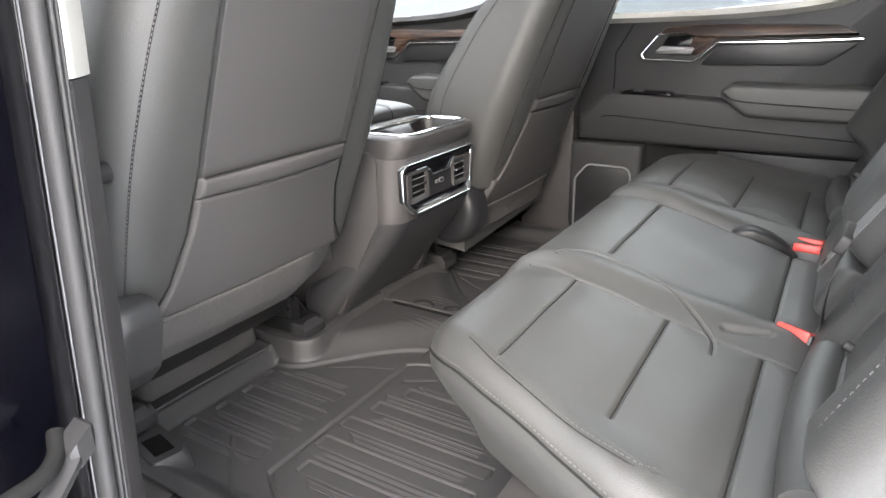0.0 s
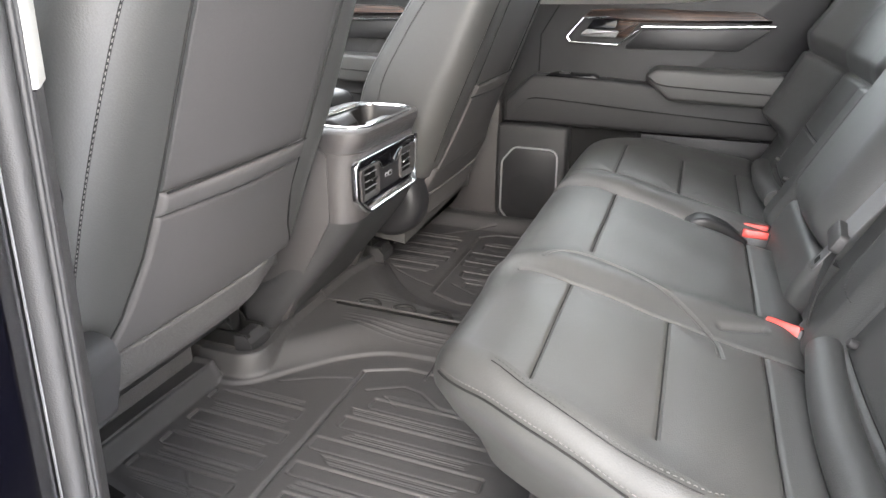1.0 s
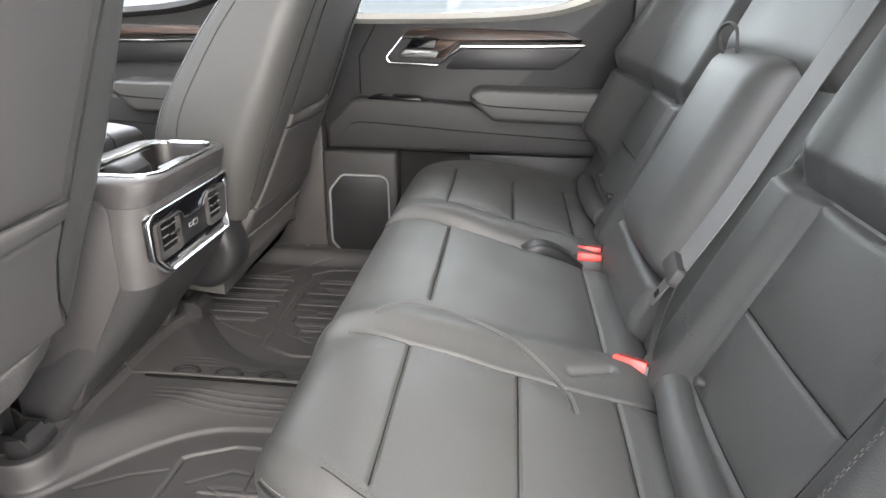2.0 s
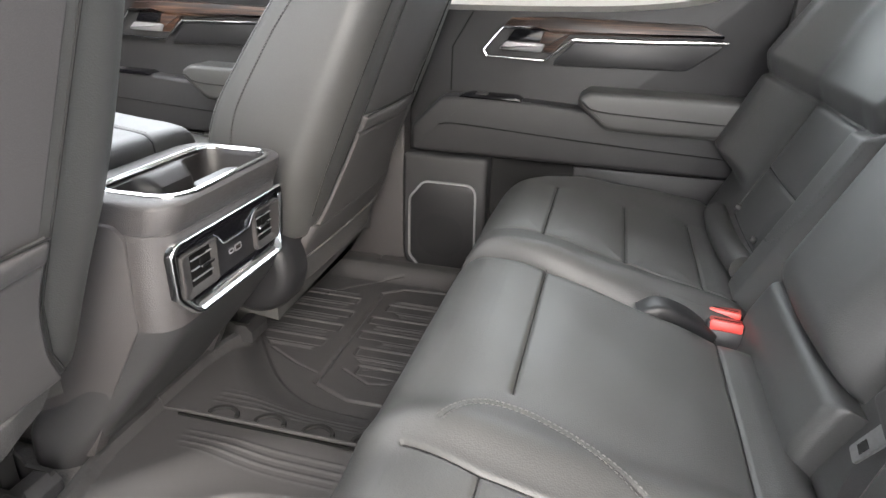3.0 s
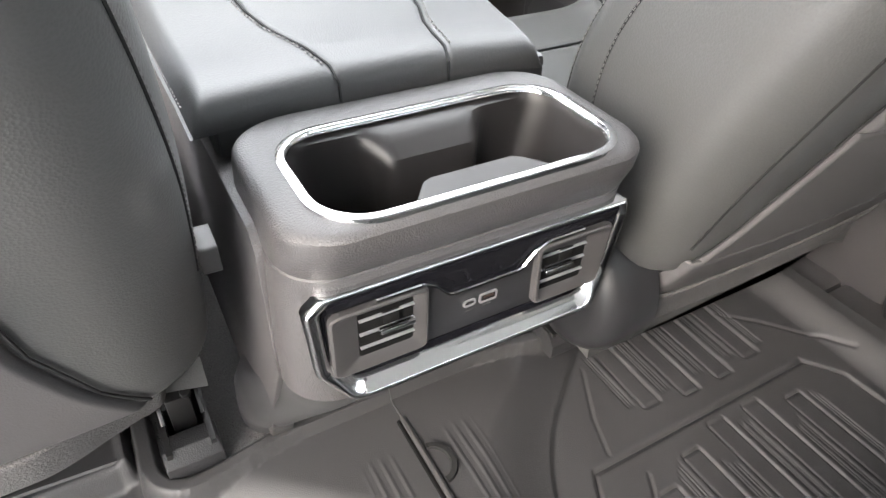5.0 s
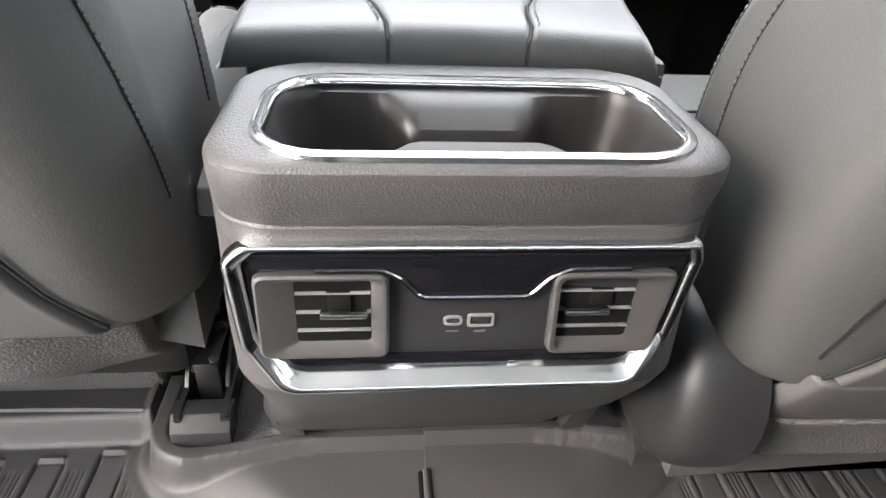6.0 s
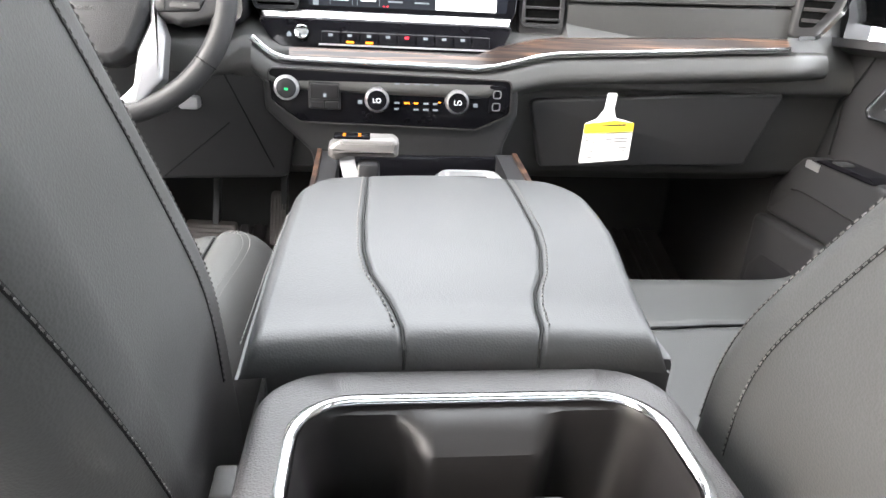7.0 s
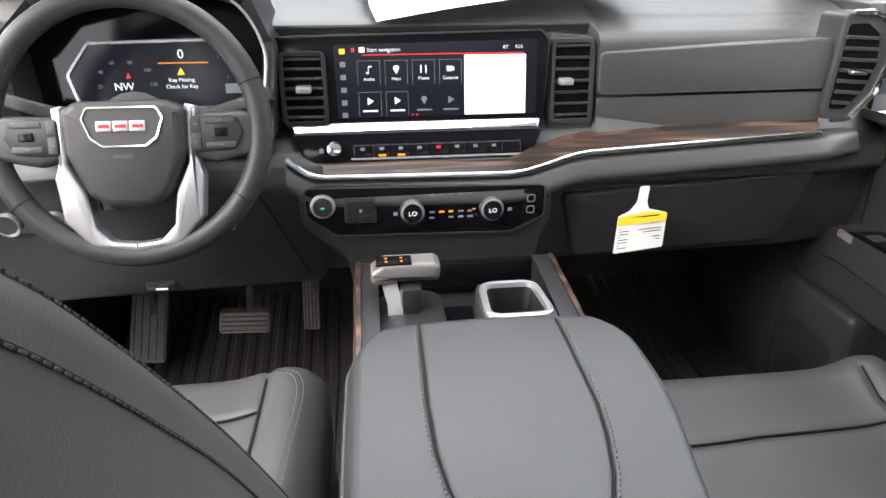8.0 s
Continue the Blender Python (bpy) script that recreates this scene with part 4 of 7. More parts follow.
    panel = [(0.250, 0.214), (0.288, 0.196), (0.325, 0.172), (0.40, 0.150), (0.48, 0.146), (0.69, 0.143), (0.80, 0.138)]
    rear_patch("back_panel", 0.300, 0.800, panel, -0.008, 0.014, 0.010, LEATHER_BACK, "smooth dark vinyl rear panel")
    rear_patch("map_pocket", 0.276, 0.450, panel, -0.001, 0.014, 0.009, LEATHER_BACK, "dark vinyl map pocket",
               shape=lambda U, Z: 0.004 * smoothstep(0.35, 0.45, Z) * np.cos(U * math.pi))
    rear_patch("pocket_hem", 0.449, 0.479, [(0.449, 0.148), (0.479, 0.147)], 0.002, 0.012, 0.010, LEATHER_BACK, "rolled pocket hem",
               shape=lambda U, Z: 0.007 * np.cos(U * math.pi))
    # shade at the pocket's mouth, painted as a near-black cord above its hem
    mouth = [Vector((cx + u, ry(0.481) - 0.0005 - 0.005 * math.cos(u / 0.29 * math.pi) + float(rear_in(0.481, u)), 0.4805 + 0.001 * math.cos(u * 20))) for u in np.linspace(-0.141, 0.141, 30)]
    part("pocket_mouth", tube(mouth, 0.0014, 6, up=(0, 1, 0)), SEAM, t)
    if inner > 0:
        rear_patch("carpet_flap", 0.178, 0.280, [(0.17, 0.203), (0.28, 0.214)], 0.003, 0.012, 0.006, CARPET, "grey carpeted flap at the foot of the backrest",
                   shape=lambda U, Z: -0.030 * smoothstep(0.225, 0.16, Z), bend=0.024)
    else:
        rear_patch("lower_band", 0.208, 0.288, [(0.20, 0.222), (0.29, 0.206)], 0.0, 0.012, 0.008, LEATHER_BACK, "dark vinyl band under the map pocket")
        rear_patch("carpet_flap", 0.150, 0.222, [(0.15, 0.236), (0.22, 0.226)], 0.004, 0.010, 0.005, CARPET, "grey carpeted flap at the foot of the backrest")
    # piping where rear and side covers meet
    for s in (-1, 1):
        p = []
        for z in np.linspace(0.285, 0.80, 50):
            u = interp(z, [a for a, _ in panel], [b for _, b in panel]) + 0.002
            p.append(Vector((cx + s * u, ry(z) + 0.0055 + float(rear_in(z, u)), z)))
        part("piping", tube(p, 0.0013, 6, up=(0, 1, 0)), SEAM, t)

        def seam(depth, zlo, zhi, n, lift):
            out = []
            for z in np.linspace(zlo, zhi, n):
                y = depth(z)
                y = min(max(y, ry(z) + 0.011), fy(z) - 0.004)
                out.append(Vector((cx + s * (side_x(z, y) + lift), y, z)))
            return out
        thread = THREAD
        if s == inner:
            rear_side = lambda z: ry(z) + (interp(z, [0.42, 0.60, 0.80], [0.054, 0.040, 0.021]) if inner > 0 else 0.012)
        else:
            rear_side = lambda z: ry(z) + 0.021
        edge = lambda z: fy(z) - 0.012
        second = lambda z: fy(z) - interp(z, [0.40, 0.50, 0.62, 0.755, 0.85], [0.058, 0.050, 0.044, 0.042, 0.040])
        for f, zlo, zhi in ((rear_side, 0.385 if s == inner > 0 else 0.31, 0.86), (edge, 0.40, 0.87), (second, 0.40, 0.86)):
            part("stitching", stitches(seam(f, zlo, zhi, 160, 0.0012), 0.0038, 0.0022, 0.0006, (s, 0, 0)), thread, t)
            part("piping", tube(seam(lambda z: f(z) + 0.0008, zlo, zhi, 60, -0.0006), 0.0015, 6, up=(s, 0, 0)), SEAM, t)
    for z0 in (0.802, 0.810):
        p = [Vector((cx + u, ry(z0) + 0.0075 + float(rear_in(z0, u)), z0)) for u in np.linspace(-0.150, 0.150, 60)]
        part("stitching" if z0 > 0.805 else "piping", stitches(p, up=(0, -1, 0)) if z0 > 0.805 else tube(p, 0.0018, 6, up=(0, 1, 0)), THREAD if z0 > 0.805 else SEAM, t)

    # seat cushion
    y0, y1, zc, tilt = (0.13 + dy, 0.635 + dy, 0.365, 0.04) if inner > 0 else (0.13 + dy, 0.712 + dy, 0.281, 0.11)
    tall_left, tall_right = (1.0, 0.8) if inner > 0 else (0.15, 1.0)

    def place(U, V, H):
        Y = V + 0.5 * (y0 + y1)
        return cx + U, Y, zc + tilt * (Y - 0.35 - dy) + H
    ins = [[(cx - 0.155, 0.16 + dy), (cx - 0.165, 0.62 + dy)], [(cx + 0.155, 0.16 + dy), (cx + 0.166, 0.62 + dy)], [(cx - 0.16, 0.515 + dy), (cx + 0.162, 0.515 + dy)]]

    if inner < 0:
        ins = [[(cx + 0.155, 0.16 + dy), (cx + 0.150, 0.60 + dy), (cx + 0.165, 0.66 + dy)], [(cx - 0.19, 0.546 + dy), (cx - 0.06, 0.556 + dy), (cx + 0.15, 0.560 + dy)]]

    def height(U, V):
        X, Y = U + cx, V + 0.5 * (y0 + y1)
        h = 0.022 * (np.exp(-((U - 0.19) / 0.05) ** 2) * tall_right + np.exp(-((U + 0.19) / 0.05) ** 2) * tall_left)
        return h - grooves(X, Y, ins, 0.005, 0.006)
    # dark cords put the shade into the cushion's grooves
    for line in ins:
        pts = []
        for (xa, ya), (xb, yb) in zip(line, line[1:]):
            for k in range(24):
                x, y = xa + (xb - xa) * k / 23, ya + (yb - ya) * k / 23
                u = x - cx
                h = 0.022 * (math.exp(-((u - 0.19) / 0.05) ** 2) * tall_right + math.exp(-((u + 0.19) / 0.05) ** 2) * tall_left)
                q = Vector((x, y, zc + tilt * (y - 0.35 - dy) + h - 0.0022))
                if (not pts or (q - pts[-1]).length > 1e-5) and abs(u) < 0.20 and y < y1 - 0.035:
                    pts.append(q)
        part("seam_cord", tube(pts, 0.0018, 6), SEAM, t)
    part("cushion", pillow(0.485, y1 - y0, 0.15, 0.055, place, height, 0.0042), LEATHER, t, "black leather seat cushion with sewn insert")
    for s in ((-1, 1) if inner > 0 else (1,)):
        pts = [(cx + s * 0.203, 0.30 + dy), (cx + s * 0.209, 0.42 + dy), (cx + s * 0.217, 0.52 + dy), (cx + s * 0.216, 0.56 + dy), (cx + s * 0.205, 0.585 + dy), (cx + s * 0.180, 0.592 + dy)]
        for k in (0.0, 0.008):
            p = []
            for x, y in pts:
                u = x - cx - s * k
                p.append(Vector((cx + u, y - k * 0.6, zc + tilt * (y - 0.35 - dy) + 0.022 * (tall_right if s > 0 else tall_left) * math.exp(-((abs(u) - 0.19) / 0.05) ** 2) + 0.0015)))
            part("stitching", stitches(smooth_path(p, 8)), THREAD, t)
    # frame darkened so that its colour carries the shade under the cushion
    part("seat_frame", box(cx - 0.20, cx + 0.20, 0.21 + dy, 0.55 + dy, 0.10, zc - 0.08, 0.02), METAL_DARK, t, "black steel seat frame")
    # rounded hinge cover at the lower corner
    if inner > 0:
        hc = rpoly([(0.030, 0.330), (0.018, 0.308), (0.044, 0.225), (0.085, 0.185), (0.20, 0.180), (0.25, 0.29), (0.15, 0.335)], 0.035, 6)
        x0, x1 = cx - 0.212, cx - 0.282
    else:
        hc = [(0.090 + 0.084 * math.cos(a), 0.218 + 0.088 * math.sin(a)) for a in [2 * math.pi * k / 28 for k in range(28)]]
        x0, x1 = 0.240, 0.174
    mu, mv = sum(p[0] for p in hc) / len(hc), sum(p[1] for p in hc) / len(hc)
    dome = [(0.0, 1.0), (0.45, 1.0), (0.62, 0.985), (0.76, 0.95), (0.87, 0.89), (0.95, 0.79), (1.0, 0.64)]
    part("hinge_cover", loft([[Vector((x0 + (x1 - x0) * w, mu + (u - mu) * k, mv + (v - mv) * k)) for u, v in hc] for w, k in dome]), PLASTIC_SMOOTH if inner > 0 else PLASTIC_BLACK, t, "rounded black plastic hinge cover", 60)
    if inner > 0:
        part("recline_knob", disc((cx - 0.250, 0.016, 0.507), (-1, 0, 0), 0.014, 0.026, 20, r2=0.012, bevel=0.004), PLASTIC_BLACK, t, "black plastic knob on the seat side")
    # headrest on two posts
    part("headrest", loft([rring(cx - w, cx + w, y - 0.095, y + 0.005, z, 0.04, 6) for w, y, z in
                           ((0.10, -0.125 + dy, 0.945), (0.135, -0.13 + dy, 0.96), (0.14, -0.14 + dy, 1.05), (0.13, -0.145 + dy, 1.10), (0.09, -0.145 + dy, 1.12))]),
         LEATHER, t, "black leather headrest")
    for s in (-1, 1):
        part("post", tube([(cx + s * 0.06, -0.165 + dy, 0.89), (cx + s * 0.06, -0.175 + dy, 0.96)], 0.006, 10, up=(0, 1, 0)), CHROME, t, "chrome headrest post")
    return t


front_seat("driver_seat", -0.440, 0.0, 1, "black leather driver's seat with rear map pocket")
passenger = front_seat("passenger_seat", 0.455, -0.072, -1, "black leather passenger seat with rear map pocket", 0.035, -0.036)


buckle(-0.214, 0.405, 0.297, 80, "black buckle with a red button beside the driver's seat", 10)
single("belt_guide", prism(rpoly([(0.112, 0.350), (0.150, 0.352), (0.146, 0.378), (0.118, 0.372)], 0.004, 3), lambda u, v, w: Vector((-0.163 - w, u, v)), 0.0, 0.016, 0.003), SHIFT_GRIP, "small pale grey plastic belt guide beside the console", "belt guide")


def rail_cover(x, y, label):
    t = thing("rail_cover", label, "rail cover", (x, y, 0.01))
    m = Matrix.Translation((x, y, 0)) @ Matrix.Rotation(radians(-12), 4, "Z")
    bm = loft([[m @ p for p in rring(-a, a, -b, b, z, 0.012, 5)] for a, b, z in ((0.034, 0.060, 0.0), (0.032, 0.057, 0.030), (0.027, 0.050, 0.040))])
    part("cover", bm, PLASTIC_SMOOTH, t, "grey plastic shell")
    bm = box(-0.016, 0.016, -0.034, 0.020, 0.0385, 0.0408, 0.001)
    bm.transform(m)
    part("slot", bm, VOID, t, "dark slot")
    return t


rail_cover(-0.622, 0.150, "small grey plastic cover over the rail end")


def seat_rail(x, y0, label):
    t = thing("seat_rail", label, "seat rail", (x, y0, 0.05), group="seat rails")
    u = [(-.026, 0), (.026, 0), (.026, .03), (.020, .03), (.020, .005), (-.020, .005), (-.020, .03), (-.026, .03)]
    part("channel", sweep([(x, y0, 0.055), (x, y0 + 0.55, 0.055)], u, (0, 0, 1)), METAL_DARK, t, "black steel channel")
    part("runner", box(x - 0.013, x + 0.013, y0 + 0.045, y0 + 0.5, 0.062, 0.115, 0.003), METAL_DARK, t)
    part("end_cap", prism(rpoly([(y0 - 0.008, 0.048), (y0 + 0.030, 0.048), (y0 + 0.030, 0.082), (y0 + 0.006, 0.084), (y0 - 0.008, 0.070)], 0.004, 3), lambda u, v, w: Vector((x + w, u, v)), -0.030, 0.030, 0.003), PLASTIC_DOOR, t, "dark plastic end cap")
    for k, (dx, dz) in enumerate(((0.010, 0.004), (-0.009, 0.010), (0.006, 0.006), (-0.004, 0.012))):
        part("bolt", disc((x + dx, y0 + 0.05 + 0.026 * k, 0.110 + dz), (0, -0.4, 1), 0.006, 0.010, 10, bevel=0.002), STEEL if k % 2 else METAL_DARK, t)
    for sx in (-1, 1):
        part("flange", prism(rpoly([(y0 + 0.034, 0.086), (y0 + 0.40, 0.086), (y0 + 0.40, 0.135), (y0 + 0.10, 0.130), (y0 + 0.050, 0.102)], 0.006, 3), lambda u, v, w: Vector((x + sx * (0.021 + w), u, v)), -0.002, 0.002, 0.0005), METAL_DARK, t)
    part("wire", tube(smooth_path([(x - 0.015, y0 + 0.05, 0.10), (x - 0.005, y0 + 0.09, 0.13), (x + 0.012, y0 + 0.13, 0.12), (x + 0.010, y0 + 0.2, 0.15)], 6), 0.0035, 6), SEAM, t)
    return t


for x, y in ((-0.230, 0.170), (-0.620, 0.190), (0.242, 0.125), (0.640, 0.14)):
    seat_rail(x, y, "black steel seat rail with a plastic end cap")
# ---- centre console ----
CX = 0.010


def console():
    t = thing("centre_console", "wide black centre console with cup holders, rear vents and padded lid", "console", (CX, 0.3, 0.06))
    prof = [(0.04, 0.174, 0.180), (0.06, 0.170, 0.180), (0.09, 0.146, 0.178), (0.12, 0.123, 0.172), (0.15, 0.099, 0.164), (0.21, 0.052, 0.154), (0.262, 0.014, 0.153), (0.285, 0.002, 0.156),
            (0.33, 0.000, 0.157), (0.380, -0.001, 0.155), (0.402, -0.004, 0.1535), (0.412, -0.0065, 0.153), (0.4135, -0.0055, 0.1518), (0.415, -0.0075, 0.1528),
            (0.434, -0.0160, 0.152), (0.446, -0.0190, 0.1512), (0.4500, -0.0192, 0.1503), (0.4530, -0.0170, 0.148), (0.4545, -0.0130, 0.1445), (0.4553, -0.007, 0.139)]
    deep = lambda z: 0.146 + 0.12 * float(smoothstep(0.20, 0.10, z))
    rings = [rring(CX - w, CX + w - 0.013 * float(smoothstep(0.20, 0.42, z)) - 0.034 * float(smoothstep(0.19, 0.10, z)), y, deep(z), z, min(0.040, (deep(z) - y) * 0.49), 8) for z, y, w in prof]
    n = len(rings[0])
    hole = rring(CX - 0.123, CX + 0.115, -0.0085, 0.112, 0.4555, 0.038, 8)
    hole_low = [p + Vector((0, 0, -0.004)) for p in hole]
    part("lower_shroud", loft(rings[:8]), PLASTIC_SMOOTH, t, "smooth black shroud under the rear vents")
    part("rear_housing", loft(rings[7:] + [hole, hole_low], cap1=False), PLASTIC, t, "grained black plastic rear housing")
    # cup well: two round pockets joined by a narrower waist
    # the long sides of the rim need points along them to draw the waist in
    N = 96
    per = resample(hole, sum((hole[(i + 1) % n] - hole[i]).length for i in range(n)) / N, True)[:N]
    rim = [Vector((p.x, p.y, 0.4515)) for p in per]

    def well(z, k, reach=0.028):
        out = []
        for p in rim:
            u, v = p.x - CX + 0.003, p.y - 0.053
            w = float(smoothstep(0.062, 0.034, abs(u)))
            far, near = 0.053 - reach * w, 0.053 - 0.026 * w
            out.append(Vector((CX - 0.003 + u * k, 0.053 + max(-near, min(far, v)) * k, z)))
        return out
    part("cup_well", loft([rim, well(0.4485, 0.99, 0.006), well(0.443, 0.98, 0.014), well(0.434, 0.97, 0.026), well(0.425, 0.95, 0.028), well(0.372, 0.90), well(0.368, 0.86)], cap0=False), PLASTIC_CUP, t, "smooth black double cup well")
    part("cup_divider", box(CX - 0.024, CX + 0.024, 0.030, 0.092, 0.366, 0.384, 0.005), PLASTIC_CUP, t)
    flat = [Vector((CX + (p.x - CX) * 1.01, 0.053 + (p.y - 0.053) * 1.02, 0.4555)) for p in per]
    part("cup_trim", sweep(flat, [(-.0044, -.002), (.0044, -.002), (.0036, .0016), (.0010, .0028), (-.0022, .0026), (-.0040, .0008)], (0, 0, 1), True), CHROME, t, "bright chrome cup holder surround")
    # rear face fittings, laid on the back plane
    zz = lambda v: 0.4005 - (0.4005 - v) * 0.90
    F = lambda u, v, w: Vector((CX + u, -w - 0.0028 * max(0.0, (zz(v) - 0.375) / 0.025), zz(v)))
    oct_ = [(-0.142, 0.388), (-0.130, 0.4005), (0.122, 0.4005), (0.1265, 0.388), (0.121, 0.322), (0.100, 0.292), (-0.116, 0.292), (-0.138, 0.322)]
    outline = rpoly(oct_, [0.012, 0.012, 0.004, 0.006, 0.012, 0.016, 0.018, 0.016], 6)
    # one chrome frame: a hairline along the top, a broad sloping ledge along the bottom
    def grow(l, r, u, d, w, shelf):
        out = []
        for p, q in outline:
            foot = float(smoothstep(0.312, 0.294, q))
            out.append(F((-0.1425 - l) + (p + 0.1425) * (0.2695 + l + r) / 0.2695, (0.2915 - d) + (q - 0.2915) * (0.1095 + u + d) / 0.1095, w + shelf * foot))
        return out
    lifts = ((.004, .004, .003, .004, -.004, 0), (.004, .004, .003, .004, .0036, .003), (.0030, .0030, .0022, .0034, .0060, .007), (.0012, .0014, .0010, .0022, .0074, .0095),
             (-.0014, -.0008, -.0002, .0004, .0076, .0098), (-.0040, -.0026, -.0012, -.0016, .0066, .0092), (-.0064, -.0042, -.0022, -.0056, .0046, .005), (-.0078, -.0054, -.0030, -.0110, .0024, 0), (-.0080, -.0056, -.0031, -.0113, -.004, 0))
    part("vent_surround", loft([grow(*k) for k in lifts], cap0=False, cap1=False), CHROME, t, "bright chrome vent surround with a broad lower ledge", 60)
    ring_line = [F(-0.0075 + (u + 0.008) * 0.915, 0.3505 + (v - 0.346) * 0.810, 0.0022) for u, v in outline]
    part("gloss_ring", sweep(ring_line, [(-.0042, -.004), (.0042, -.004), (.0036, .0012), (-.0036, .0012)], (0, -1, 0), True), GLOSS, t, "narrow glossy black inner ring")
    inner = [(-0.008 + (u + 0.008) * 0.965, 0.346 + (v - 0.346) * 0.92) for u, v in oct_]
    plate = rpoly(inner, 0.006, 3)
    part("vent_plate", prism(plate, F, -0.012, 0.002, 0.001), PLASTIC_BLACK, t, "dark plastic vent plate")
    # gloss band with a dip over the sockets
    band = [(-0.131, 0.3965), (0.121, 0.3965), (0.119, 0.384), (0.052, 0.3835), (0.040, 0.376), (0.030, 0.361), (-0.036, 0.361), (-0.048, 0.376), (-0.060, 0.3835), (-0.129, 0.384)]
    part("gloss_band", prism(rpoly(band, [.003, .003, .003, .008, .010, .010, .010, .010, .008, .003], 5), F, 0.0, 0.0055, 0.0012), GLOSS, t, "glossy black dipped band")
    dip = [F(u, v, 0.006) for u, v in rpoly([(-0.128, 0.3835), (-0.058, 0.3832), (-0.047, 0.376), (-0.035, 0.3605), (0.029, 0.3605), (0.041, 0.376), (0.052, 0.3832), (0.119, 0.3835)], 0.010, 5)[5:-5]]
    part("band_trim", tube(dip, 0.0014, 6, up=(0, -1, 0)), CHROME, t)
    for s, nm in ((-1, "left"), (1, "right")):
        c0, c1 = (-0.130, -0.053) if s < 0 else (0.042, 0.118)
        g0, g1 = (c0 + 0.023, c1 - 0.011) if s < 0 else (c0 + 0.006, c1 - 0.024)
        lean = 0.0 if s < 0 else 0.006
        rows = []
        for du, dv, w in ((0.0, 0.0, 0.001), (0.0005, 0.0005, 0.0075), (0.002, 0.002, 0.0088), (0.0045, 0.004, 0.0085), (1, 1, 0.0030)):
            if du == 1:
                pts = [(g0, 0.373), (g1, 0.373), (g1, 0.324), (g0, 0.324)]
            else:
                pts = [(c0 + du, 0.381 - dv), (c1 - du, 0.381 - dv), (c1 - du - lean, 0.312 + dv), (c0 + du + lean * 0.4, 0.312 + dv)]
            rows.append([F(a, b, w) for a, b in rpoly(pts, 0.007 if du < 1 else 0.003, 4)])
        v = part("air_vent", loft(rows, cap0=True, cap1=False), PLASTIC_GREY, t, "grey framed rear air vent with a sloped scoop")
        # a black plate paints the depth's shade; nothing opens behind it
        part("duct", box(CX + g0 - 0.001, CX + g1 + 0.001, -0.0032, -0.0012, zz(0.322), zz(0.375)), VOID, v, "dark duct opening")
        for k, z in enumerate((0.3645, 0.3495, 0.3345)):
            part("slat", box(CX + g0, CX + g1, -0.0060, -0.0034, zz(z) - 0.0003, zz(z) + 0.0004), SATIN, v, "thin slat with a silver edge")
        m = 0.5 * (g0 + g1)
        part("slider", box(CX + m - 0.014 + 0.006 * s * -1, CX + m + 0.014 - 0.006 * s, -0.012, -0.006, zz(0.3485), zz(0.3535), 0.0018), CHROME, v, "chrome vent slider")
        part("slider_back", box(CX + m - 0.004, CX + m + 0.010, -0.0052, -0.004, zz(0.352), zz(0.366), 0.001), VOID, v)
    for cx, w, h, r, nm in ((-0.0148, 0.0050, 0.0030, 0.0028, "small oval charging port"), (0.0022, 0.0074, 0.0044, 0.0015, "boxed silver charging port")):
        sk = part("usb_port", sweep([F(u, z, 0.0025) for u, z in rpoly([(cx - w, 0.339 + h), (cx + w, 0.339 + h), (cx + w, 0.339 - h), (cx - w, 0.339 - h)], r, 4)],
                                     [(-.0009, -.002), (.0009, -.002), (.0009, .001), (-.0009, .001)], (0, -1, 0), True), SATIN, t, nm)
        part("socket", box(CX + cx - w, CX + cx + w, -0.0030, -0.0015, zz(0.339 - h), zz(0.339 + h)), SEAM, sk)
        part("contact", box(CX + cx - w * 0.62, CX + cx + w * 0.62, -0.0040, -0.0025, zz(0.3388), zz(0.3388 + 0.45 * h)), WOOD if w > 0.007 else SEAM, sk)
        part("port_mark", box(CX + cx - 0.0035, CX + cx + 0.0035, -0.0026, -0.0021, zz(0.3285), zz(0.3300)), THREAD_DARK, sk)
    # side panels
    for s in (-1, 1):
        side = [(0.045, 0.41), (0.060, 0.425), (0.30, 0.43), (0.50, 0.43), (0.70, 0.40), (0.70, 0.10), (0.16, 0.06), (0.10, 0.19), (0.045, 0.29)]
        bm = prism(rpoly(side, 0.015, 4), lambda u, v, w: Vector((CX + s * (0.1545 + w), u, v)), -0.02, 0.0045, 0.003)
        part("side_panel", bm, PLASTIC, t, "grained black side panel")
    part("body", box(CX - 0.148, CX + 0.144, 0.184, 0.79, 0.04, 0.388, 0.01), PLASTIC_SMOOTH, t, "black console body")
    part("lid_rim", box(CX - 0.152, CX + 0.156, 0.152, 0.515, 0.40, 0.460, 0.008), PLASTIC_SMOOTH, t)

    # padded lid
    y0, y1 = 0.1480, 0.534
    hwid = 0.181
    s1 = [(-0.052, 0.140), (-0.053, 0.165), (-0.062, 0.205), (-0.076, 0.252), (-0.082, 0.295), (-0.084, 0.36), (-0.080, 0.545)]
    s2 = [(0.047, 0.140), (0.052, 0.165), (0.053, 0.190), (0.058, 0.215), (0.072, 0.252), (0.083, 0.300), (0.089, 0.345), (0.093, 0.545)]

    def half(Y):
        R = 0.085
        e = np.clip(Y - (y1 - R), 0, R)
        return (hwid - 0.018 * smoothstep(0.40, 0.1435, Y)) - R + np.sqrt(np.maximum(R * R - e * e, 0.0)) * 0.999 - 0.002

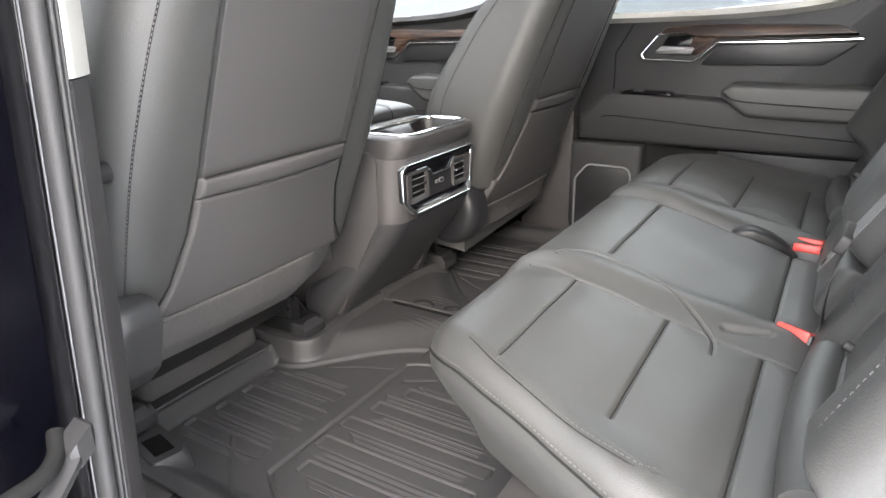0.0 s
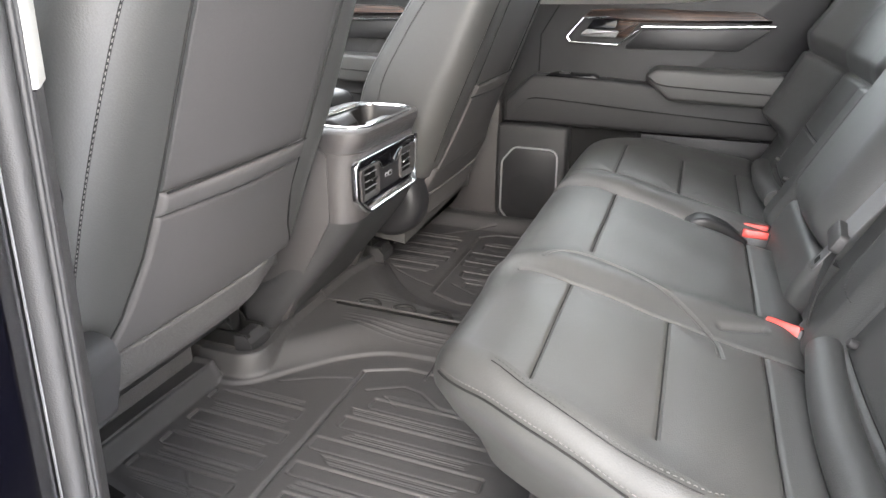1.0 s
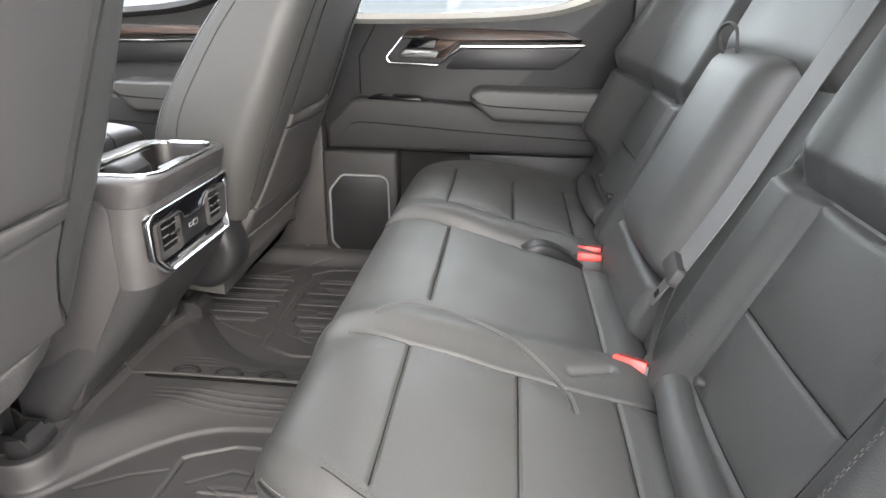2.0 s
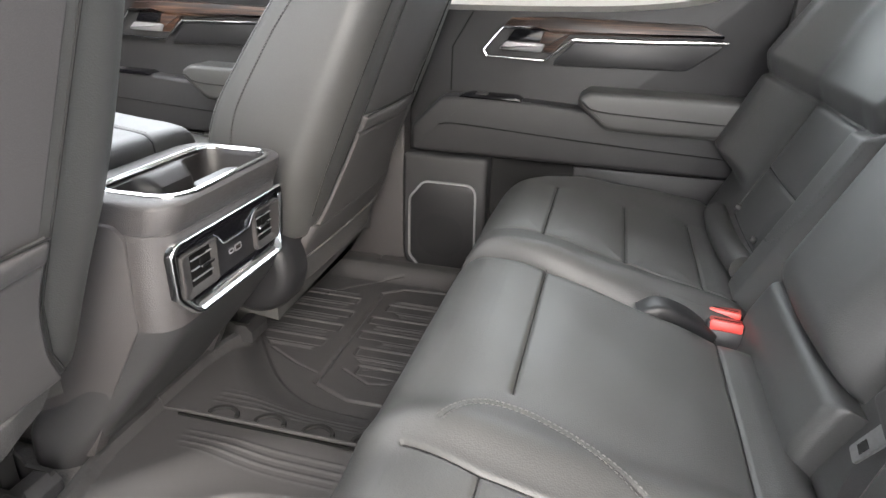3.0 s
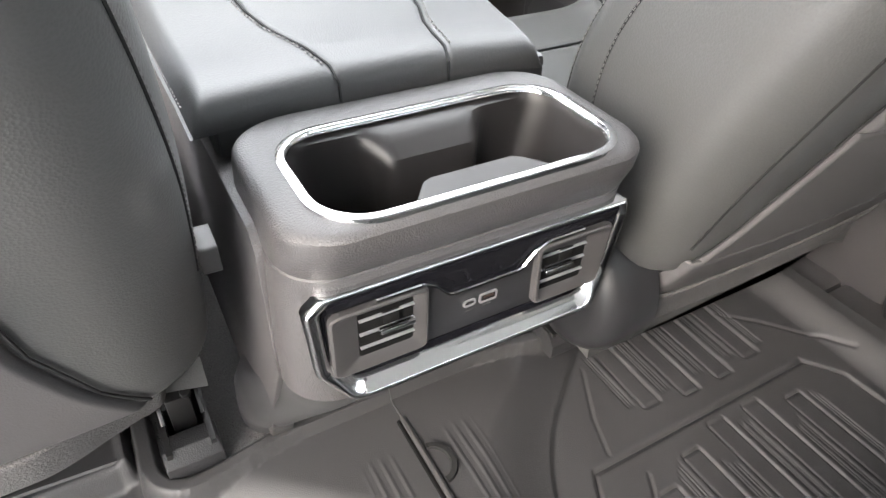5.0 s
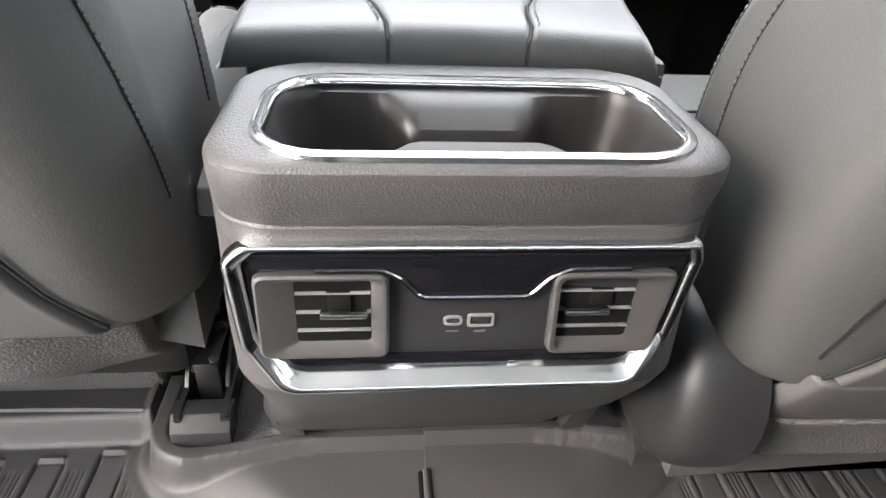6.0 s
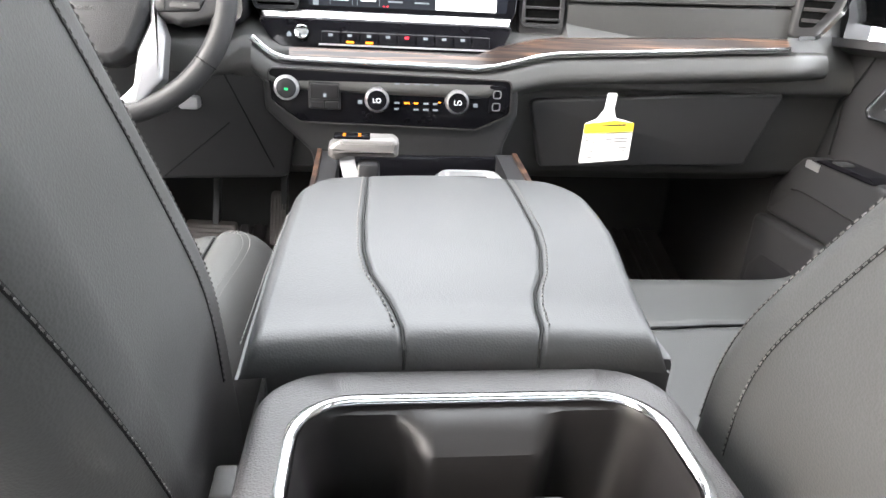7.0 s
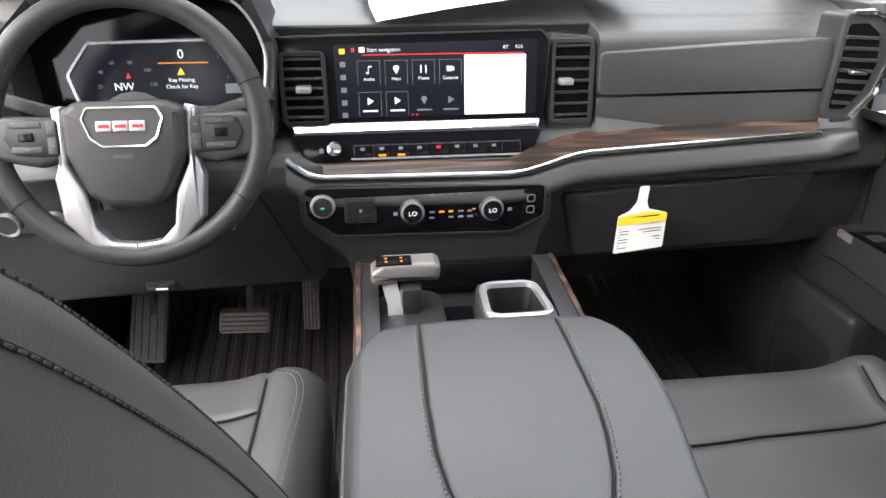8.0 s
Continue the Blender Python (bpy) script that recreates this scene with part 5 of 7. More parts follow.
    def place(U, V, H):
        Y = V + 0.5 * (y0 + y1)
        Yc = np.minimum(Y, y1 - 0.006)
        X = CX - 0.010 + 0.018 * smoothstep(0.14, 0.42, Y) + U * 2 * half(Yc)
        return X, Y, 0.479 + H + 0.011 * smoothstep(0.15, 0.5, Y) - 0.004 * smoothstep(0.20, 0.15, Y)

    def drift(Y):
        return -0.010 + 0.018 * smoothstep(0.14, 0.42, Y)

    def height(U, V):
        Y = V + 0.5 * (y0 + y1)
        X = drift(Y) + U * 2 * half(np.minimum(Y, y1 - 0.006))
        h = 0.006 * np.cos(U * math.pi)
        return h - grooves(X, Y, [s1, s2], 0.0030, 0.0024)

    def lid_point(x, y, lift):
        """A point on the padded top, x from the console's middle."""
        yy = np.array(y)
        u = (x - float(drift(yy))) / (2 * float(half(np.minimum(yy, y1 - 0.006))))
        z = 0.479 + 0.006 * math.cos(u * math.pi) + 0.011 * float(smoothstep(0.15, 0.5, yy)) - 0.004 * float(smoothstep(0.20, 0.15, yy))
        return Vector((CX + x, y, z + lift))
    lid = part("armrest_lid", pillow(1.0, y1 - y0, 0.026, 0.020 / (2 * hwid), place, height, 0.0035, rv=0.020), LID_LEATHER, t, "padded black leather armrest lid")

    def trace(s, off, lift):
        line = []
        for (xa, ya), (xb, yb) in zip(s[1:], s[2:]):
            for k in range(14):
                y = ya + (yb - ya) * k / 14
                if y < 0.519:
                    line.append(lid_point(xa + (xb - xa) * k / 14 + off, y, lift))
        return line
    for s, off in ((s1, -0.0055), (s2, 0.0055)):
        part("stitching", stitches(trace(s, off, 0.0007), r=0.0010), THREAD, lid, "row of grey thread stitches")
    # the lid's grooves are shaded by dark cords laid in them
    for s in (s1, s2):
        q = [Vector((CX + s[0][0], 0.1472, 0.456)), Vector((CX + s[0][0], 0.1488, 0.471))] + trace(s, 0.0, -0.0018)
        part("seam_cord", tube(q, 0.0013, 6), SEAM, lid)
    p = [Vector((CX + float(drift(np.array(y))) - float(half(np.array(y))) + 0.0015, y, 0.465)) for y in np.linspace(0.17, 0.46, 60)]
    part("stitching", stitches(p, up=(-1, 0, 0.4)), THREAD, lid)

    # forward bin: wooden cheeks, shifter, cup holder
    for s in (-1, 1):
        ck = [(0.52, 0.432), (0.785, 0.462), (0.81, 0.40), (0.81, 0.20), (0.52, 0.20)]
        bm = prism(rpoly(ck, 0.02, 4), lambda u, v, w: Vector((CX + s * (0.150 + w), u, v)), -0.022, 0.014, 0.008)
        c = part("cheek", bm, PLASTIC_BLACK, t, "black raised console cheek")
        bm = prism(rpoly([(0.53, 0.418), (0.785, 0.442), (0.785, 0.378), (0.53, 0.365)], 0.006, 3), lambda u, v, w: Vector((CX + s * (0.1642 + w), u, v)), -0.002, 0.002, 0.001)
        part("wood_inlay", bm, WOOD, c, "dark open-pore wood inlay")
        top = [Vector((CX + s * 0.158, y, interp(y, [0.52, 0.785], [0.4335, 0.4635]))) for y in np.linspace(0.54, 0.775, 8)]
        part("wood_cap", sweep(top, [(-.0045, -.003), (.0045, -.003), (.0035, .002), (-.0035, .002)], (0, 0, 1)), WOOD, c)
    part("bin_floor", box(CX - 0.135, CX + 0.135, 0.48, 0.79, 0.375, 0.3920, 0.003), PLASTIC_BLACK, t)
    cup_side = rpoly([(-.056, -.072), (.056, -.072), (.050, .052), (-.050, .052)], .022, 6)
    part("cup_pedestal", loft([[Vector((CX + 0.070 + x * k, 0.66 + y * k, z)) for x, y in cup_side] for k, z in ((1.02, 0.386), (1.0, 0.440), (0.97, 0.447), (0.88, 0.4475), (0.84, 0.43), (0.84, 0.392))], cap1=False), PLASTIC_SMOOTH, t, "raised satin black cup holder surround")
    part("bin_back", box(CX - 0.135, CX + 0.135, 0.775, 0.792, 0.41, 0.455, 0.006), GLOSS, t)
    sh = [(CX - 0.105, 0.66, 0.42), (CX - 0.105, 0.675, 0.445), (CX - 0.110, 0.685, 0.468), (CX - 0.112, 0.685, 0.480)]
    part("shifter_boot", loft([rring(CX - 0.13, CX - 0.03, 0.57, 0.74, 0.388, 0.03), rring(CX - 0.128, CX - 0.032, 0.575, 0.735, 0.428, 0.03), rring(CX - 0.12, CX - 0.045, 0.60, 0.72, 0.432, 0.025)]), PLASTIC_BLACK, t, "black shifter gate")
    part("shifter_stem", sweep(smooth_path(sh, 6), [(-.011, -.012), (.011, -.012), (.009, .012), (-.009, .012)], (0, 1, 0.1)), SATIN, t, "satin silver shifter stem")
    part("shifter_sleeve", box(CX - 0.096, CX - 0.064, 0.655, 0.695, 0.42, 0.472, 0.008), PLASTIC_BLACK, t)
    g = [(-0.138, 0.505), (-0.120, 0.518), (-0.045, 0.518), (-0.036, 0.512), (-0.038, 0.490), (-0.110, 0.490), (-0.128, 0.484), (-0.138, 0.490)]
    part("shifter_grip", prism(rpoly(g, 0.006, 3), lambda u, v, w: Vector((CX + u, 0.684 - w, v - 0.012)), -0.020, 0.018, 0.008, 3), SHIFT_GRIP, t, "warm grey satin shifter grip")
    part("shift_keys", box(CX - 0.130, CX - 0.078, 0.669, 0.697, 0.504, 0.508, 0.001), GLOSS, t, "black shift buttons with amber marks")
    for k in range(4):
        part("lit_mark", box(CX - 0.117 + 0.022 * (k % 2), CX - 0.113 + 0.022 * (k % 2), 0.674 + 0.012 * (k // 2), 0.677 + 0.012 * (k // 2), 0.5078, 0.5088), GLOW_AMBER, t)
    cup = [Vector((CX + 0.070 + x, 0.66 + y, 0.4500)) for x, y in rpoly([(-.046, -.06), (.046, -.06), (.040, .040), (-.040, .040)], .020, 6)]
    part("front_cup_trim", sweep(cup, [(-.0058, -.004), (.0058, -.004), (.0050, .002), (.0016, .004), (-.0040, .003)], (0, 0, 1), True), SATIN, t, "satin front cup holder rim")
    part("front_cup", loft([[Vector((CX + 0.070 + (p.x - CX - 0.070) * k, 0.66 + (p.y - 0.66) * k, z)) for p in cup] for k, z in ((0.97, 0.449), (0.90, 0.440), (0.84, 0.400), (0.80, 0.397))], cap0=False), PLASTIC_BLACK, t, "dark front cup well")
    part("cup_boss", disc((CX + 0.070, 0.66, 0.397), (0, 0, 1), 0.010, 0.010, 18, bevel=0.004), PLASTIC_SMOOTH, t)
    part("tray_lid", box(CX - 0.025, CX + 0.02, 0.63, 0.73, 0.391, 0.399, 0.002), GLOSS, t)
    return t


console()

# ---- doors ----


def door_trim(name, label, dy, kind_front=False):
    """A right-hand door seen from inside; dy slides it along the cab."""
    t = thing(name, label, "door", (0.79, -0.4 + dy, 0.0), kind="structure")
    P = lambda u, v, w: Vector((0.792 - w, u + dy, v))
    skin = [(-0.825, -0.03), (-0.015, -0.03), (-0.015, 0.640), (-0.50, 0.652), (-0.66, 0.672), (-0.74, 0.70), (-0.825, 0.745)]
    part("door_skin", prism(rpoly(skin, [0, 0, .01, .05, .05, .05, .0], 4), P, -0.06, 0.0, 0.006), PLASTIC_DOOR, t, "grained black upper door trim")
    ledge = [P(u, v, 0.0) for u, v in ((-0.02, 0.645), (-0.30, 0.649), (-0.50, 0.657), (-0.64, 0.674), (-0.74, 0.707), (-0.80, 0.74))]
    # the rear door's ledge is coloured pale to imitate sky reflected on it
    part("belt_ledge", sweep(smooth_path(ledge, 6), [(-.034, -.010), (.030, -.010), (.028, .006), (.0, .011), (-.030, .009)], (0.4, 0, 1)), PLASTIC_GREY if kind_front else LIGHT_TRIM, t, "grey window ledge" if kind_front else "pale grey window ledge")
    # middle swell carrying the armrest
    mid = [(-0.82, 0.424), (-0.46, 0.438), (-0.32, 0.447), (-0.17, 0.452), (-0.105, 0.448), (-0.030, 0.372), (-0.030, 0.312), (-0.82, 0.305)]
    part("mid_panel", prism(rpoly(mid, [0, .03, .03, .03, .035, .03, .015, 0], 5), P, -0.01, 0.045, 0.012, 4), PLASTIC_DOOR, t, "swelling black middle panel")
    crease = [P(u, v, 0.0462) for u, v in ((-0.100, 0.381), (-0.16, 0.384), (-0.45, 0.366), (-0.80, 0.350))]
    part("crease", tube(smooth_path(crease, 8), 0.0016, 6, up=(1, 0, 0)), SEAM, t)
    low = [(-0.82, -0.02), (-0.425, -0.02), (-0.425, 0.303), (-0.82, 0.303)]
    part("lower_panel", prism(low, P, -0.01, 0.030, 0.006), PLASTIC_DOOR, t, "black lower door panel")
    spk = [(-0.228, -0.024), (-0.014, -0.024), (-0.014, 0.308), (-0.228, 0.308)]
    part("speaker_panel", prism(rpoly(spk, [0.04, 0.09, 0.02, 0.02], 8), P, -0.01, 0.058, 0.012, 3), PLASTIC_DOOR, t, "black speaker panel")
    # the pocket has no depth: a near-black sheet paints its inner shade
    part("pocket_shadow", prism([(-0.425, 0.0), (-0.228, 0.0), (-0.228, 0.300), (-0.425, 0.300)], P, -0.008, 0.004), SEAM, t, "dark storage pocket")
    part("pocket_lip", prism(rpoly([(-0.425, -0.02), (-0.228, -0.02), (-0.228, 0.090), (-0.425, 0.140)], 0.01, 3), P, 0.035, 0.060, 0.008), PLASTIC_DOOR, t)
    oct_ = rpoly([(-0.200, 0.240), (-0.070, 0.240), (-0.034, 0.195), (-0.034, 0.040), (-0.070, 0.000), (-0.165, 0.000), (-0.204, 0.040)], 0.03, 6)
    if not kind_front:
        part("speaker_ring", sweep([P(u, v, 0.060) for u, v in oct_], [(-.0028, -.004), (.0028, -.004), (.002, .003), (-.002, .003)], (-1, 0, 0), True), SATIN, t, "satin silver speaker surround")
    g = part("speaker_grille", prism([(-0.119 + (u + 0.119) * .96, 0.12 + (v - 0.12) * .97) for u, v in oct_], P, 0.050, 0.0595, 0.003), PLASTIC_BLACK, t, "dark speaker grille")
    dots = bmesh.new()
    for i in range(-14, 15):
        for j in range(-14, 15):
            u, v = i * 0.0045 + (j % 2) * 0.00225, j * 0.0039
            if u * u + v * v < 0.060 ** 2:
                q = [dots.verts.new(P(-0.115 + u + 0.0013 * math.cos(a), 0.100 + v + 0.0013 * math.sin(a), 0.0599)) for a in (0.5, 2.07, 3.64, 5.21)]
                dots.faces.new(q)
    tagged(part("grille_holes", dots, SEAM, g), kind="stuff")
    # armrest pad
    arm = [(-0.82, 0.482), (-0.445, 0.486), (-0.420, 0.470), (-0.425, 0.452), (-0.485, 0.404), (-0.82, 0.398)]
    a = part("armrest", prism(rpoly(arm, [.0, .02, .018, .02, .03, 0], 5), P, 0.0, 0.088, 0.012, 4), LEATHER, t, "padded black leather armrest")
    c = [P(u, v, 0.0885) for u, v in ((-0.43, 0.462), (-0.46, 0.446), (-0.55, 0.440), (-0.80, 0.432))]
    part("seam", tube(smooth_path(c, 6), 0.0016, 6, up=(1, 0, 0)), SEAM, a)
    # window switch
    s = part("switch_plate", prism(rpoly([(-0.30, 0.445), (-0.14, 0.448), (-0.17, 0.457), (-0.28, 0.455)], 0.003, 3), P, 0.0, 0.047, 0.002), GLOSS, t, "glossy black switch plate")
    part("switch", prism(rpoly([(-0.215, 0.4525), (-0.185, 0.453), (-0.187, 0.459), (-0.212, 0.459)], 0.002, 3), P, 0.02, 0.046, 0.002), PLASTIC_SMOOTH, s)
    # insert, wood strip, chrome line and pull handle
    ins = [(-0.345, 0.526), (-0.395, 0.578), (-0.715, 0.586), (-0.640, 0.530)]
    part("trim_insert", prism(rpoly(ins, 0.008, 3), P, -0.002, 0.011, 0.003), PLASTIC_BLACK, t, "dark satin trim insert")
    wood = [(-0.232, 0.603), (-0.255, 0.624), (-0.36, 0.629), (-0.66, 0.624), (-0.715, 0.600), (-0.400, 0.594), (-0.345, 0.594), (-0.300, 0.604)]
    part("wood_strip", prism(rpoly(wood, 0.004, 3), P, -0.002, 0.013, 0.005), WOOD, t, "dark open-pore wood strip")
    drop = [(-0.33, 0.600), (-0.390, 0.598), (-0.350, 0.553), (-0.312, 0.553)]
    part("wood_drop", prism(rpoly(drop, 0.004, 3), P, -0.002, 0.010, 0.004), WOOD, t)
    line = [P(u, v, 0.014) for u, v in rpoly([(-0.300, 0.608), (-0.236, 0.604), (-0.194, 0.553), (-0.204, 0.540), (-0.335, 0.536), (-0.392, 0.584), (-0.720, 0.590)], 0.008, 4)[2:-5] + [(-0.55, 0.5865), (-0.714, 0.592)]]
    part("chrome_line", sweep(line, [(-.0034, -.006), (.0034, -.006), (.0030, .001), (.0010, .004), (-.0016, .0036), (-.0030, .001)], (-1, 0, 0)), CHROME, t, "bright chrome trim line")
    lever = [(-0.226, 0.556), (-0.325, 0.553), (-0.335, 0.572), (-0.245, 0.574)]
    part("door_handle", prism(rpoly(lever, 0.005, 3), P, 0.004, 0.015, 0.005), SATIN, t, "satin silver inside door handle")
    part("handle_cup", prism(rpoly([(-0.245, 0.576), (-0.33, 0.575), (-0.325, 0.600), (-0.262, 0.600)], 0.004, 3), P, 0.0, 0.006, 0.002), GLOSS, t)
    cut = [P(u, v, 0.002) for u, v in ((-0.118, 0.455), (-0.118, 0.555), (-0.165, 0.635))]
    part("panel_gap", tube(cut, 0.0018, 6, up=(1, 0, 0)), SEAM, t)
    if kind_front:
        part("badge", prism(rpoly([(-0.160, 0.430), (-0.122, 0.432), (-0.122, 0.446), (-0.160, 0.444)], 0.002, 2), P, 0.04, 0.047), SATIN, t, "small satin badge")
    # frame round the glass
    for pts in ([(0.80, -0.81 + dy, 0.72), (0.72, -0.80 + dy, 1.20)], [(0.80, -0.025 + dy, 0.64), (0.72, -0.025 + dy, 1.20)], [(0.73, -0.82 + dy, 1.20), (0.73, -0.02 + dy, 1.20)]):
        if not kind_front or pts[0][2] > 1.0 or pts[0][1] < 0.5:
            part("window_frame", sweep(pts, [(-.025, -.02), (.025, -.02), (.025, .02), (-.025, .02)], (1, 0, 0)), PLASTIC_DOOR, t)
    return t


door_trim("door_1", "closed black rear door with wood strip, chrome handle and speaker", 0.0)
door_trim("door_2", "closed black front door with wood strip, chrome handle and speaker", 0.978, True)


def left_side():
    # unseen door, assumed open so that daylight reaches the driver's footwell
    t = thing("door_3", "open dark left front door with plain inner trim", "door", (-0.90, 1.12, 0), kind="structure")
    swing = Matrix.Translation((-0.90, 1.12, 0)) @ Matrix.Rotation(radians(-25), 4, "Z") @ Matrix.Translation((0.90, -1.12, 0))
    for nm, q, mat, lab in (("door_skin", (-0.86, -0.795, 0.10, 1.10, -0.03, 0.645), PLASTIC_DOOR, ""), ("armrest", (-0.80, -0.70, 0.25, 0.62, 0.41, 0.48), LEATHER, ""),
                            ("outer_skin", (-0.945, -0.862, -0.15, 1.10, -0.30, 0.66), PAINT, "dark painted outer door skin")):
        bm = box(*q, 0.02)
        bm.transform(swing)
        part(nm, bm, mat, t, lab)
    # left centre pillar: inner plastic, weather strip, painted jamb
    p = thing("pillar_left", "black left centre pillar with rubber weather strip and dark painted jamb", "pillar", (-0.80, -0.05, 0), kind="structure")
    lean = lambda z: 0.075 * (z - 0.46)
    inner = [(-0.739, -0.030), (-0.740, -0.054), (-0.782, -0.098), (-0.84, -0.08), (-0.84, 0.10), (-0.745, 0.10)]
    trim = lambda z0, z1, back: loft([[Vector((x + lean(z), y - back, z)) for x, y in rpoly(inner, 0.010, 4)] for z in (z0, z1)])
    part("inner_trim", trim(-0.05, 0.62, 0.0), PLASTIC, p, "black inner pillar trim")
    part("upper_trim", trim(0.622, 1.24, 0.004), LIGHT_TRIM, p, "pale grey upper pillar trim")
    rise = np.linspace(-0.06, 1.2, 12)
    for x, y, rx, r in ((-0.8065, -0.092, 0.0110, 0.016), (-0.7935, -0.099, 0.0030, 0.0050), (-0.7880, -0.097, 0.0026, 0.0050)):
        part("weather_strip", loft([[Vector((x + lean(z) + rx * math.cos(k * math.pi / 8), y + r * math.sin(k * math.pi / 8), z)) for k in range(16)] for z in rise]), RUBBER, p, "black rubber weather strip", 60)
    jamb = [(-0.812, -0.075), (-0.822, -0.099), (-0.855, -0.128), (-0.935, -0.150), (-0.935, 0.0), (-0.82, 0.0)]
    part("painted_jamb", loft([[Vector((x + lean(z), y, z)) for x, y in rpoly(jamb, 0.012, 4)] for z in (-0.35, 0.2, 0.7, 1.22)]), PAINT, p, "dark blue painted door jamb")
    part("jamb_seam", tube([(-0.8155 + lean(z), -0.094, z) for z in rise], 0.0030, 6, up=(0, 1, 0)), SEAM, p)
    part("jamb_edge", tube([(-0.8190 + lean(z), -0.0985, z) for z in rise], 0.0010, 6, up=(0, 1, 0)), PALE_EDGE, p, "thin pale worn paint edge")
    # check strap and wiring boot between jamb and open door
    part("check_strap", sweep(smooth_path([(-0.875, -0.165, 0.328), (-0.893, -0.185, 0.316), (-0.935, -0.205, 0.295), (-0.99, -0.23, 0.28)], 6), [(-.010, -.003), (.010, -.003), (.010, .003), (-.010, .003)], (0, 0, 1)), PLASTIC_SMOOTH, p, "worn grey check strap")
    part("strap_block", loft([[Vector((x, y + a, z + b)) for a, b in ((-k, -k), (k, -k), (k, k), (-k, k))] for x, y, z, k in ((-0.862, -0.172, 0.332, 0.006), (-0.868, -0.174, 0.330, 0.012), (-0.884, -0.178, 0.322, 0.012), (-0.890, -0.180, 0.319, 0.007))]), PLASTIC_SMOOTH, p, "worn grey clip holding the strap")
    part("wiring_boot", tube(smooth_path([(-0.884, -0.158, 0.335), (-0.895, -0.175, 0.325), (-0.915, -0.19, 0.322), (-0.95, -0.20, 0.325)], 6), 0.0075, 10), SEAM, p, "black ribbed wiring boot")
    # the open rear door stands out from its hinges
    d = thing("door_4", "open dark painted rear door standing out from its hinges", "door", (-0.97, -0.2, 0), kind="structure")
    m = Matrix.Translation((-0.955, -0.165, 0)) @ Matrix.Rotation(radians(170), 4, "Z")
    for nm, q, mat in (("door_shell", (0.03, 0.95, -0.02, 0.06, -0.30, 0.66), PAINT), ("door_lining", (0.06, 0.92, -0.075, -0.022, -0.22, 0.64), PLASTIC), ("upper_frame", (0.03, 0.09, -0.01, 0.04, 0.655, 1.15), PAINT)):
        bm = box(q[0], q[1], q[2], q[3], q[4], q[5], 0.015)
        bm.transform(m)
        part(nm, bm, mat, d)
    bm = tube([(0.035, -0.024, z) for z in np.linspace(-0.28, 0.64, 12)], 0.010, 8, up=(0, 1, 0))
    bm.transform(m)
    part("door_seal", bm, SEAM, d, "black rubber door seal")
    for z in (0.05, 0.45):
        bm = box(-0.02, 0.06, -0.012, 0.012, z - 0.035, z + 0.035, 0.006)
        bm.transform(m)
        part("hinge", bm, PAINT, d)


left_side()
# ---- dashboard ----


def dash_face(x, z, off=0.0):
    return Vector((x, 0.856 - (0.81 - z) * 0.12 - off, z))


